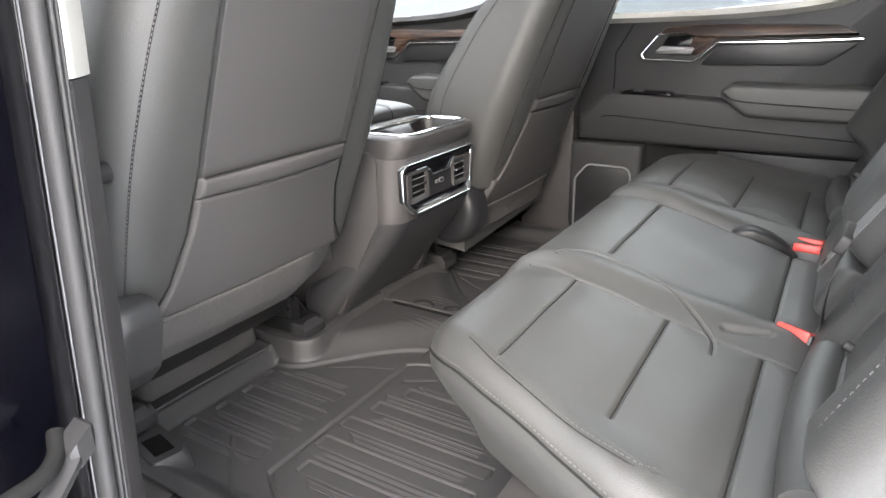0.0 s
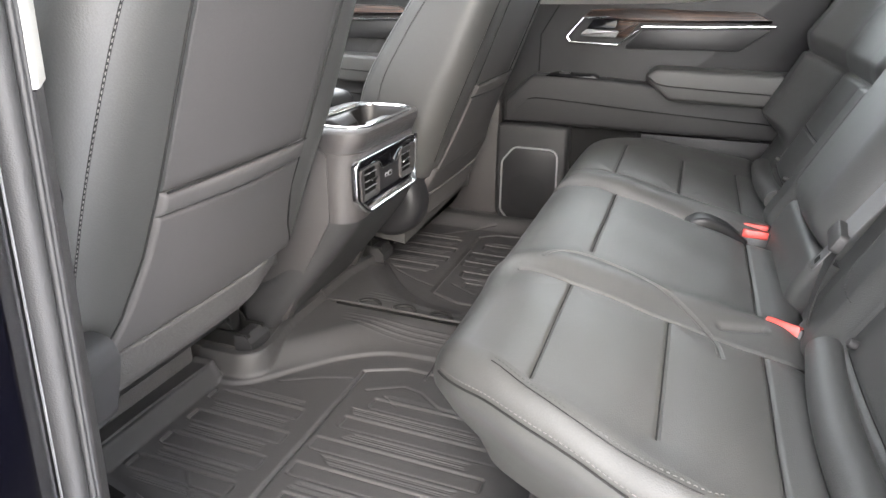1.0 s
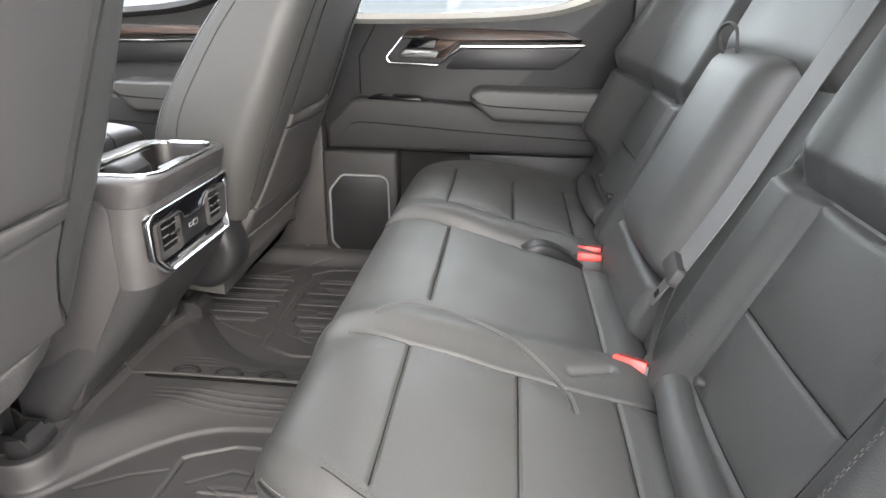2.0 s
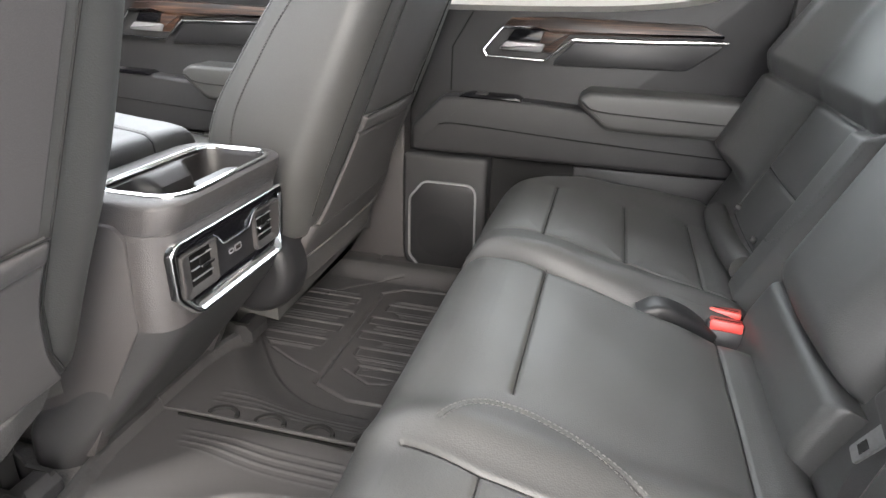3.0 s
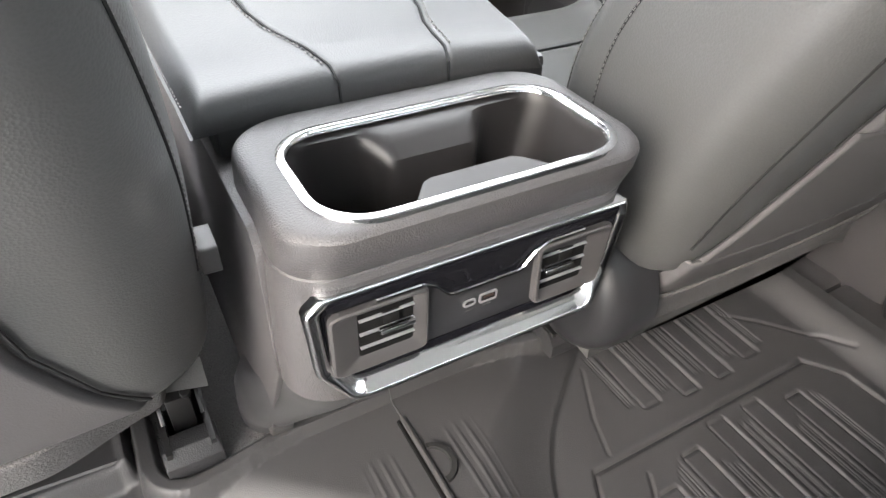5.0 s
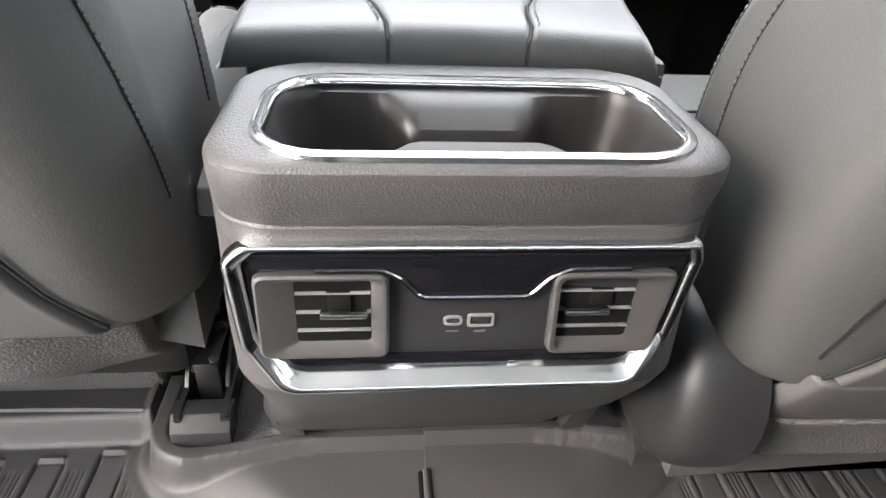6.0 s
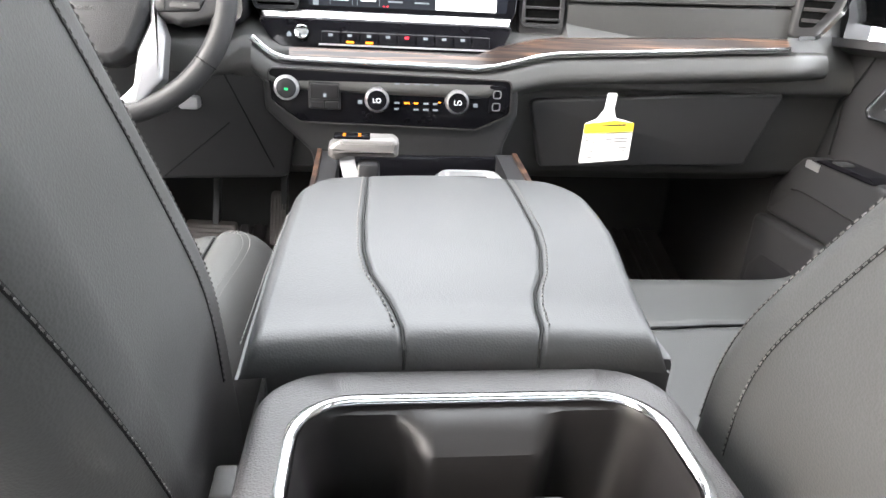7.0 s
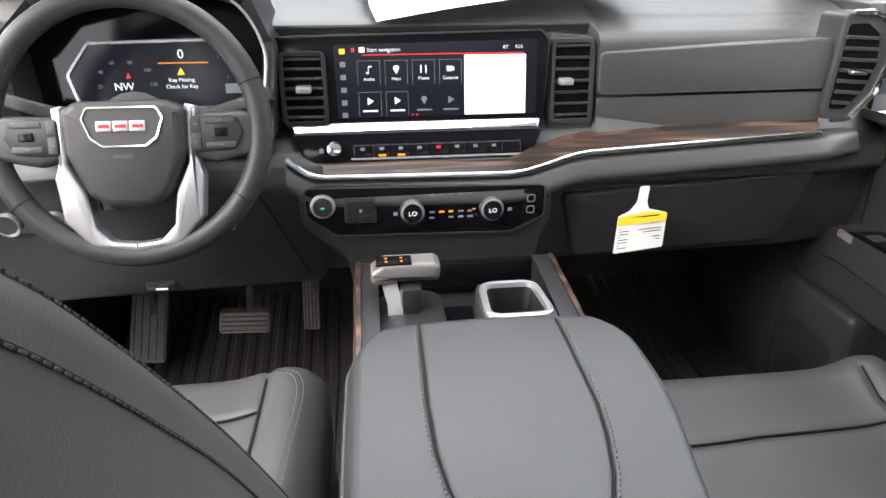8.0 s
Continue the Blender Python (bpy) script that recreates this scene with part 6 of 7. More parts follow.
def dashboard():
    t = thing("dashboard", "black leather dashboard with wood and chrome trim, vents and wide display", "dashboard", (0, 1.0, 0.4))
    prof = [(1.34, 0.40), (1.34, 0.83), (1.22, 0.866), (1.06, 0.862), (0.96, 0.846), (0.890, 0.826), (0.858, 0.812), (0.842, 0.797), (0.845, 0.70), (0.838, 0.675),
            (0.800, 0.640), (0.782, 0.622), (0.772, 0.598), (0.775, 0.580), (0.800, 0.572), (0.812, 0.50), (0.835, 0.42), (0.92, 0.385), (1.2, 0.37)]
    prof = rpoly(prof, 0.02, 3)
    xs = [-0.79, -0.30, -0.27, 0.252, 0.262, 0.30, 0.64, 0.72, 0.79]
    mid = [(1.34, 0.40), (1.34, 0.83), (1.22, 0.866), (1.06, 0.864), (0.96, 0.850), (0.890, 0.834), (0.868, 0.826), (0.885, 0.812), (0.890, 0.70), (0.870, 0.675),
           (0.800, 0.640), (0.782, 0.622), (0.772, 0.598), (0.775, 0.580), (0.800, 0.572), (0.812, 0.50), (0.835, 0.42), (0.92, 0.385), (1.2, 0.37)]
    mid = rpoly(mid, 0.02, 3)
    deep = [(1.34, 0.40), (1.34, 0.83), (1.22, 0.868), (1.10, 0.870), (1.03, 0.870), (0.99, 0.868), (0.972, 0.83), (0.955, 0.70), (0.93, 0.66),
            (0.800, 0.640), (0.782, 0.622), (0.772, 0.598), (0.775, 0.580), (0.800, 0.572), (0.812, 0.50), (0.835, 0.42), (0.92, 0.385), (1.2, 0.37)]
    deep = rpoly(deep, 0.02, 3)
    rings = [[Vector((x, y + 0.030 * max(0, abs(x) - 0.60) / 0.2, z)) for y, z in (deep if x < -0.28 else mid if x < 0.255 else prof)] for x in xs]
    part("dash_body", loft(rings), LEATHER, t, "black soft dash body")

    # passenger side: sewn pad, wood strip, chrome line, glove box
    P = lambda u, v, w: Vector((u, 0.8445 - 0.045 * (u - 0.26) / 0.4 - (0.80 - v) * 0.02 - w, v))
    part("pad", prism(rpoly([(0.262, 0.712), (0.645, 0.722), (0.640, 0.803), (0.262, 0.782)], 0.012, 4), P, -0.02, 0.0065, 0.004, 3), LEATHER, t, "sewn leather pad over the airbag")
    part("pad_lower", prism(rpoly([(0.262, 0.648), (0.640, 0.660), (0.645, 0.718), (0.262, 0.708)], 0.006, 3), P, -0.02, 0.003, 0.002, 3), LEATHER, t)
    part("stitching", stitches([P(u, 0.7145 + 0.010 * (u - 0.262) / 0.38, 0.0070) for u in np.linspace(0.275, 0.635, 60)], up=(0, -1, 0)), THREAD, t)
    part("stitching", stitches([P(u, 0.7835 + 0.0215 * (u - 0.262) / 0.38, 0.0065) for u in np.linspace(0.27, 0.635, 60)], up=(0, -1, 0.4)), THREAD, t)
    for dy in (0.0, 0.007):
        part("stitching", stitches([Vector((u, 0.905 + dy + 0.01 * (u - 0.3), 0.8325 + dy * 0.28)) for u in np.linspace(0.275, 0.66, 70)]), THREAD_DARK, t)
        part("stitching", stitches([Vector((0.270 + dy, v, interp(v, [0.89, 0.96, 1.06], [0.827, 0.847, 0.863]))) for v in np.linspace(0.90, 1.06, 40)]), THREAD_DARK, t)

    def wave(x):
        return interp(x, [-0.255, -0.238, -0.222, -0.205, -0.19, 0.10, 0.13, 0.165, 0.20, 0.24, 0.65], [0.645, 0.630, 0.617, 0.611, 0.609, 0.606, 0.609, 0.616, 0.625, 0.631, 0.656])

    def wave_y(x):
        return interp(x, [-0.24, 0.12, 0.22, 0.65], [0.768, 0.764, 0.785, 0.772])
    xs = np.linspace(-0.250, 0.632, 110)
    part("chrome_line", sweep([Vector((x, wave_y(x) - 0.004, wave(x))) for x in xs], circle(0.0052, 12), (0, -1, 0.5)), CHROME, t, "bright chrome line across the dash")
    bm = bmesh.new()
    rows = []
    for x in np.linspace(-0.195, 0.632, 80):
        w = wave(x) + 0.004
        h = interp(x, [-0.2, 0.10, 0.14, 0.22, 0.63], [0.013, 0.014, 0.024, 0.020, 0.012])
        y = wave_y(x)
        rows.append([bm.verts.new((x, y - 0.002, w)), bm.verts.new((x, y + 0.010, w + h)), bm.verts.new((x, y + 0.060, w + h)), bm.verts.new((x, y + 0.060, w - 0.02))])
    for a, b in zip(rows, rows[1:]):
        for i in range(4):
            bm.faces.new((a[i], a[(i + 1) % 4], b[(i + 1) % 4], b[i]))
    bm.faces.new(rows[0][::-1])
    bm.faces.new(rows[-1])
    part("wood_strip", bm, WOOD, t, "dark open-pore wood strip")
    xs = np.linspace(-0.25, 0.72, 50)
    ring_ = rpoly([(-0.030, -0.012), (0.015, -0.03), (0.06, -0.02), (0.06, 0.022), (-0.012, 0.022)], 0.014, 4)
    rows = [[Vector((x, wave_y(x) + 0.005 + u + 0.03 * max(0, x - 0.64) / 0.08, wave(x) - 0.030 + v)) for u, v in ring_] for x in xs]
    part("knee_roll", loft(rows), LEATHER, t, "padded roll below the chrome line")
    G = lambda u, v, w: Vector((u, 0.795 + (0.575 - v) * 0.16 - w, v))
    part("glove_box", prism(rpoly([(0.235, 0.432), (0.62, 0.445), (0.655, 0.583), (0.200, 0.556)], 0.012, 4), G, -0.03, 0.010, 0.006, 3), PLASTIC_DOOR, t, "black glove box door")

    # end vent with chrome outline
    E = lambda u, v, w: Vector((u, 0.792 - (u - 0.65) * 0.35 - w, v))
    ev = rpoly([(0.640, 0.842), (0.678, 0.844), (0.706, 0.824), (0.712, 0.765), (0.702, 0.718), (0.676, 0.676), (0.636, 0.672)], 0.012, 4)
    v = part("end_vent", prism(ev, E, -0.05, 0.010, 0.004), PLASTIC_SMOOTH, t, "end air vent with chrome outline")
    path = [E(a, b, 0.012) for a, b in ev]
    part("outline", sweep(path[4:-4], [(-.0042, -.004), (.0042, -.004), (.0034, .003), (-.0034, .003)], (0, -1, 0)), CHROME, v, "chrome vent outline")
    hole = rpoly([(0.648, 0.826), (0.674, 0.827), (0.692, 0.811), (0.697, 0.765), (0.688, 0.725), (0.667, 0.692), (0.645, 0.690)], 0.006, 3)
    # shade of the end vent's recess, put in as a black plate
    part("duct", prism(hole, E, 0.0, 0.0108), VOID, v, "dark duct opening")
    for k in range(7):
        z = 0.700 + 0.0172 * k
        x1 = interp(z, [0.69, 0.725, 0.765, 0.811, 0.827], [0.665, 0.687, 0.695, 0.690, 0.672])
        part("slat", prism([(0.647, z), (x1, z - 0.001), (x1, z + 0.0045), (0.647, z + 0.0055)], E, 0.010, 0.0150, 0.0008), PLASTIC_GREY, v)
    part("slider", prism(rpoly([(0.657, 0.748), (0.680, 0.748), (0.680, 0.756), (0.657, 0.757)], 0.003, 2), E, 0.012, 0.026, 0.003), CHROME, v, "chrome vent slider")

    # centre display housing
    H = lambda u, v, w: dash_face(u, v, w)
    hs = rpoly([(-0.264, 0.812), (0.163, 0.818), (0.178, 0.802), (0.172, 0.690), (0.164, 0.668), (-0.246, 0.668), (-0.262, 0.700)], [0.006, 0.01, 0.01, 0.01, 0.008, 0.008, 0.01], 4)
    h = part("display_housing", prism(hs, H, -0.05, 0.012, 0.003), GLOSS, t, "glossy black display housing")
    part("display_rim", sweep([H(u, v, 0.012) for u, v in hs[:12]], [(-.0015, -.002), (.0015, -.002), (.0015, .002), (-.0015, .002)], (0, -1, 0)), PLASTIC_GREY, h)
    lo = rpoly([(-0.248, 0.670), (0.166, 0.670), (0.150, 0.640), (0.120, 0.619), (-0.200, 0.619), (-0.228, 0.640)], 0.008, 4)
    L = lambda u, v, w: Vector((u, 0.812 - (0.67 - v) * 0.45 - w, v))
    b = part("button_housing", prism(lo, L, -0.06, 0.006, 0.003), GLOSS, t, "glossy black button strip housing")
    part("chrome_shelf", prism(rpoly([(-0.246, 0.682), (0.164, 0.682), (0.156, 0.664), (-0.236, 0.664)], 0.003, 3), lambda u, v, w: Vector((u, 0.836 - (0.682 - v) * 1.1 - w, v)), -0.004, 0.010, 0.003), CHROME, b, "bright chrome shelf under the display")
    part("volume_knob", disc(L(-0.176, 0.645, 0.004), (0, -1, 0.35), 0.0125, 0.0155, 28, r2=0.0115, bevel=0.002), CHROME, b, "chrome ringed volume knob")
    part("knob_face", disc(L(-0.176, 0.6505, 0.0188), (0, -1, 0.35), 0.0092, 0.0016, 24), GLOSS, b)
    part("home_mark", prism(rpoly([(-0.200, 0.641), (-0.193, 0.641), (-0.193, 0.646), (-0.1965, 0.649), (-0.200, 0.646)], 0), L, 0.006, 0.0065), GLOW_DIM, b)
    for k in range(9):
        u0 = -0.146 + 0.0302 * k
        q = part("key", prism(rpoly([(u0, 0.634), (u0 + 0.0292, 0.634), (u0 + 0.0292, 0.652), (u0, 0.652)], 0.002, 2), L, 0.004, 0.010, 0.002), GLOSS, b)
        if k != 8:
            part("key_mark", prism([(u0 + 0.011, 0.644), (u0 + 0.018, 0.644), (u0 + 0.018, 0.648), (u0 + 0.011, 0.648)], L, 0.010, 0.0104), GLOW_RED if k == 4 else GLOW_DIM, q)
        if k in (1, 2):
            part("key_lamp", prism([(u0 + 0.009, 0.6345), (u0 + 0.021, 0.6345), (u0 + 0.021, 0.638), (u0 + 0.009, 0.638)], L, 0.010, 0.0106), GLOW_AMBER, q)
    part("key_line", prism([(-0.150, 0.6305), (0.128, 0.6305), (0.128, 0.6328), (-0.150, 0.6328)], L, 0.004, 0.0098), SATIN, b, "thin silver line under the keys")
    # the lit screen
    S = part("screen", prism(rpoly([(-0.170, 0.800), (0.158, 0.804), (0.156, 0.688), (-0.168, 0.688)], 0.003, 2), H, 0.0105, 0.0128), GLOW_BACK, t, "lit touch screen showing menu tiles")

    def mark(u0, u1, v0, v1, mat, name="screen_mark", lift=0.0133):
        part(name, prism([(u0, v0), (u1, v0), (u1, v1), (u0, v1)], H, 0.012, lift), mat, S)
    mark(0.037, 0.138, 0.689, 0.782, GLOW_PAGE, "lit_page")
    mark(-0.125, 0.135, 0.7835, 0.785, GLOW_RED, "red_line")
    turn = Matrix.Rotation(radians(90), 4, "X")

    def words(s, u, v, size, mat=GLOW_WHITE, align="CENTER"):
        p = H(u, v, 0.0134)
        lettering("lettering", s, size, Matrix.Translation(p) @ turn, mat, S, align)
    words("Start navigation", -0.118, 0.7915, 0.0085, align="LEFT")
    words("82\u00b0", 0.105, 0.793, 0.007)
    words("9:52", 0.126, 0.793, 0.007)
    mark(-0.130, -0.121, 0.788, 0.796, GLOW_WHITE)
    mark(-0.142, -0.137, 0.789, 0.795, GLOW_RED)
    names = ["Audio", "Maps", "Phone", "Cameras", "", "", "", ""]
    for k in range(8):
        u0, v0 = -0.134 + 0.0435 * (k % 4), (0.738 if k < 4 else 0.690)
        dim = GLOW_DIM if k < 6 else GLOW_BACK
        for q in ((u0, u0 + 0.036, v0 + 0.0372, v0 + 0.0378), (u0, u0 + 0.0006, v0, v0 + 0.0378), (u0 + 0.0354, u0 + 0.036, v0, v0 + 0.0378)):
            mark(*q, dim, "tile_edge")
        icon = GLOW_WHITE if k < 6 else GLOW_DIM
        cu, cv = u0 + 0.018, v0 + 0.0235
        if k == 0:
            mark(cu - 0.001, cu, cv - 0.005, cv + 0.006, icon, "icon")
            mark(cu, cu + 0.005, cv + 0.004, cv + 0.006, icon, "icon")
            mark(cu - 0.004, cu, cv - 0.006, cv - 0.003, icon, "icon")
        elif k in (1, 6):
            part("icon", prism([(cu, cv - 0.007), (cu + 0.005, cv + 0.002), (cu + 0.003, cv + 0.006), (cu - 0.003, cv + 0.006), (cu - 0.005, cv + 0.002)], H, 0.012, 0.0133), icon, S)
        elif k == 2:
            mark(cu - 0.005, cu - 0.003, cv - 0.006, cv + 0.006, icon, "icon")
            mark(cu + 0.003, cu + 0.005, cv - 0.006, cv + 0.006, icon, "icon")
        elif k == 3:
            mark(cu - 0.006, cu + 0.003, cv - 0.004, cv + 0.004, icon, "icon")
            mark(cu + 0.004, cu + 0.006, cv - 0.003, cv + 0.003, icon, "icon")
        else:
            part("icon", prism([(cu - 0.004, cv - 0.006), (cu + 0.006, cv), (cu - 0.004, cv + 0.006)], H, 0.012, 0.0133), icon, S)
        if names[k]:
            words(names[k], u0 + 0.018, v0 + 0.0095, 0.0072)
        else:
            mark(u0 + 0.006, u0 + 0.030, v0 + 0.007, v0 + 0.0095, icon if k < 6 else GLOW_DIM, "caption_bar")
    for k in range(6):
        v0 = 0.790 - 0.0195 * k
        mark(-0.161, -0.152, v0 - 0.004, v0 + 0.004, (GLOW_YELLOW if k == 0 else GLOW_DIM), "side_icon")
    mark(-0.049, -0.046, 0.6895, 0.692, GLOW_RED)
    mark(-0.043, -0.040, 0.6895, 0.692, GLOW_RED)

    # tall vents either side of the display
    for u0, u1, z0, z1, w in ((-0.252, -0.186, 0.682, 0.788, 0.0125), (0.186, 0.252, 0.672, 0.800, 0.004)):
        V = (lambda a, b_, c: dash_face(a, b_, c)) if u0 < 0 else (lambda a, b_, c: dash_face(a, b_, c - 0.004))
        fr = rpoly([(u0, z1), (u1, z1), (u1, z0), (u0, z0)], 0.008, 3)
        v = part("centre_vent", sweep([V(a, b_, w + 0.004) for a, b_ in fr], [(-.004, -.008), (.004, -.008), (.003, .003), (-.003, .003)], (0, -1, 0), True), PLASTIC_BLACK if u0 < 0 else PLASTIC_SMOOTH, t, "tall air vent with slats")
        # black plate in place of the shaded space behind the slats
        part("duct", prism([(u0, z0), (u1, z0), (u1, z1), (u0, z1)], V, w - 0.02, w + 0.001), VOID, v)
        n = 7
        for k in range(n):
            z = z0 + 0.010 + (z1 - z0 - 0.018) * k / (n - 1)
            part("slat", prism([(u0 + 0.003, z - 0.002), (u1 - 0.003, z - 0.002), (u1 - 0.003, z + 0.002), (u0 + 0.003, z + 0.002)], V, w, w + 0.006, 0.001), PLASTIC_SMOOTH, v)
        c, zc = 0.5 * (u0 + u1) - (0.012 if u0 > 0 else 0), 0.5 * (z0 + z1)
        part("slider", prism(rpoly([(c - 0.012, zc - 0.005), (c + 0.012, zc - 0.005), (c + 0.012, zc + 0.006), (c - 0.012, zc + 0.006)], 0.003, 2), V, w, w + 0.016, 0.003), SATIN, v, "silver vent slider")
    part("vent_backing", prism(rpoly([(0.180, 0.812), (0.256, 0.806), (0.258, 0.655), (0.215, 0.640), (0.180, 0.648)], 0.01, 3), lambda a, b_, c: dash_face(a, b_, c - 0.004), -0.03, 0.004, 0.003), PLASTIC, t)

    # climate panel
    C = lambda u, v, w: Vector((u, 0.752 + (0.60 - v) * 0.10 - w, v))
    stack = [(-0.236, 0.604), (0.172, 0.596), (0.176, 0.53), (0.158, 0.48), (0.155, 0.30), (-0.145, 0.30), (-0.165, 0.46), (-0.236, 0.53)]
    part("stack_face", prism(rpoly(stack, 0.025, 4), C, -0.09, -0.004, 0.01, 3), PLASTIC_DOOR, t, "grained black lower stack")
    cp = rpoly([(-0.226, 0.598), (0.158, 0.590), (0.160, 0.535), (0.105, 0.508), (-0.180, 0.514), (-0.224, 0.548)], 0.012, 4)
    c = part("climate_panel", prism(cp, C, -0.03, 0.005, 0.003), GLOSS, t, "glossy black climate panel with two dials")
    part("panel_trim", sweep([C(u, v, 0.005) for u, v in cp], [(-.0012, -.002), (.0012, -.002), (.0012, .0015), (-.0012, .0015)], (0, -1, 0), True), PLASTIC_GREY, c)
    for u, lab in ((-0.058, "LO"), (0.070, "LO")):
        k = part("dial", disc(C(u, 0.555, 0.004), (0, -1, 0.1), 0.0200, 0.018, 36, r2=0.0178, bevel=0.002), SATIN, c, "knurled silver temperature dial")
        part("dial_face", disc(C(u, 0.555, 0.0222), (0, -1, 0.1), 0.0152, 0.0012, 28), GLOSS, k)
        p = C(u, 0.555, 0.0252)
        lettering("lettering", lab, 0.0105, Matrix.Translation(p) @ turn, GLOW_WHITE, k)
        rb = bmesh.new()
        for i in range(40):
            a = 2 * math.pi * i / 40
            q = C(u + 0.0194 * math.cos(a), 0.555 + 0.0194 * math.sin(a), 0.006)
            box(q.x - 0.0006, q.x + 0.0006, q.y - 0.014, q.y, q.z - 0.0006, q.z + 0.0006, bm=rb)
        part("knurl", rb, CHROME, k)
    st = part("start_button", disc(C(-0.198, 0.568, 0.004), (0, -1, 0.1), 0.0195, 0.008, 36, bevel=0.003), SATIN, c, "silver ringed start button")
    part("button_cap", disc(C(-0.198, 0.568, 0.0115), (0, -1, 0.1), 0.0152, 0.003, 28, bevel=0.001), PLASTIC_BLACK, st)
    part("green_lamp", prism([(-0.201, 0.5655), (-0.195, 0.5655), (-0.195, 0.5685), (-0.201, 0.5685)], C, 0.0145, 0.0152), GLOW_GREEN, st)
    br = part("brake_switch", prism(rpoly([(-0.165, 0.580), (-0.115, 0.579), (-0.115, 0.535), (-0.165, 0.536)], 0.003, 2), C, 0.004, 0.008, 0.002), PLASTIC_SMOOTH, c)
    for q in ((-0.162, -0.141, 0.538, 0.549), (-0.139, -0.118, 0.538, 0.549), (-0.162, -0.118, 0.552, 0.576)):
        part("rocker", prism(rpoly([(q[0], q[2]), (q[1], q[2]), (q[1], q[3]), (q[0], q[3])], 0.002, 2), C, 0.007, 0.0105, 0.002), PLASTIC_BLACK, br)
    part("rocker_mark", prism([(-0.142, 0.556), (-0.137, 0.556), (-0.137, 0.561), (-0.142, 0.561)], C, 0.0105, 0.011), GLOW_DIM, br)
    part("split_line", prism([(-0.034, 0.5615), (0.046, 0.561), (0.046, 0.5625), (-0.034, 0.563)], C, 0.004, 0.006), PLASTIC_GREY, c)
    rnd = random.Random(4)
    for k in range(20):
        u, v = -0.030 + 0.0155 * (k % 5), (0.578, 0.570, 0.548, 0.538)[k // 5]
        if rnd.random() < 0.92:
            part("panel_mark", prism([(u, v), (u + 0.006 + 0.004 * rnd.random(), v), (u + 0.008, v + 0.003), (u, v + 0.003)], C, 0.004, 0.0064), GLOW_AMBER if k in (11, 12) else GLOW_DIM, c)
    for u in (-0.088, 0.098):
        for v in (0.572, 0.546):
            part("panel_mark", prism([(u, v), (u + 0.007, v), (u + 0.007, v + 0.006), (u, v + 0.006)], C, 0.004, 0.0064), GLOW_DIM, c)
    for v in (0.571, 0.551):
        part("amber_mark", prism([(0.040, v), (0.045, v), (0.045, v + 0.002), (0.040, v + 0.002)], C, 0.004, 0.0056), GLOW_AMBER, c)
    so = part("socket_door", prism(rpoly([(0.122, 0.582), (0.150, 0.581), (0.151, 0.542), (0.122, 0.536)], 0.003, 2), C, 0.003, 0.008, 0.002), GLOSS, c)
    for v in (0.568, 0.548):
        part("port_outline", sweep([C(u, w, 0.0085) for u, w in rpoly([(0.129, v + 0.006), (0.141, v + 0.006), (0.141, v - 0.006), (0.129, v - 0.006)], 0.003, 2)], [(-.0008, -.001), (.0008, -.001), (.0008, .001), (-.0008, .001)], (0, -1, 0), True), SATIN, so)
    # lower driver side: knee panel and light switches
    K = lambda u, v, w: Vector((u, 0.786 + (0.60 - v) * 0.25 - w, v))
    part("knee_panel", prism(rpoly([(-0.78, 0.60), (-0.235, 0.60), (-0.19, 0.50), (-0.21, 0.40), (-0.78, 0.38)], 0.02, 3), K, -0.05, 0.01, 0.008), PLASTIC_DOOR, t, "black knee panel under the wheel")
    sw = rpoly([(-0.72, 0.615), (-0.565, 0.622), (-0.565, 0.545), (-0.60, 0.53), (-0.72, 0.525)], 0.008, 3)
    part("switch_bezel", prism(sw, K, 0.004, 0.0115, 0.002), PLASTIC_BLACK, t, "black light switch bezel")
    for a, b in (((-0.30, 0.585), (-0.235, 0.42)), ((-0.42, 0.40), (-0.30, 0.50))):
        part("panel_line", tube([K(a[0] + (b[0] - a[0]) * q / 6, a[1] + (b[1] - a[1]) * q / 6, 0.0102) for q in range(7)], 0.0012, 6, up=(0, -1, 0)), SEAM, t)
    part("hood_release", prism(rpoly([(-0.512, 0.402), (-0.462, 0.402), (-0.462, 0.418), (-0.512, 0.418)], 0.004, 3), K, 0.004, 0.020, 0.004), PLASTIC_SMOOTH, t, "small release handle")
    part("handle_mark", prism([(-0.496, 0.4045), (-0.476, 0.4045), (-0.476, 0.409), (-0.496, 0.409)], K, 0.018, 0.0205), WHITE_PAPER, t)
    for k in range(4):
        part("switch_key", prism(rpoly([(-0.56 + 0.024 * (k % 2), 0.585 - 0.02 * (k // 2)), (-0.538 + 0.024 * (k % 2), 0.585 - 0.02 * (k // 2)), (-0.538 + 0.024 * (k % 2), 0.60 - 0.02 * (k // 2)), (-0.56 + 0.024 * (k % 2), 0.60 - 0.02 * (k // 2))], 0.002, 2), K, 0.008, 0.016, 0.002), PLASTIC_SMOOTH, t)
    for u in (-0.683, -0.613):
        part("light_dial", disc(K(u, 0.548, 0.008), (0, -1, -0.25), 0.02, 0.014, 28, bevel=0.003), SATIN, t, "silver ringed light dial")
        part("dial_face", disc(K(u, 0.548, 0.0215), (0, -1, -0.25), 0.0165, 0.0015, 24), PLASTIC_BLACK, t)
    part("speaker_lid", prism(rpoly([(-0.10, 0.865), (0.26, 0.872), (0.24, 1.05), (-0.12, 1.05)], 0.02, 3), lambda u, v, w: Vector((u, v + 0.09, interp(v, [0.86, 1.05], [0.842, 0.864]) + w)), -0.01, 0.006, 0.004), PLASTIC, t)

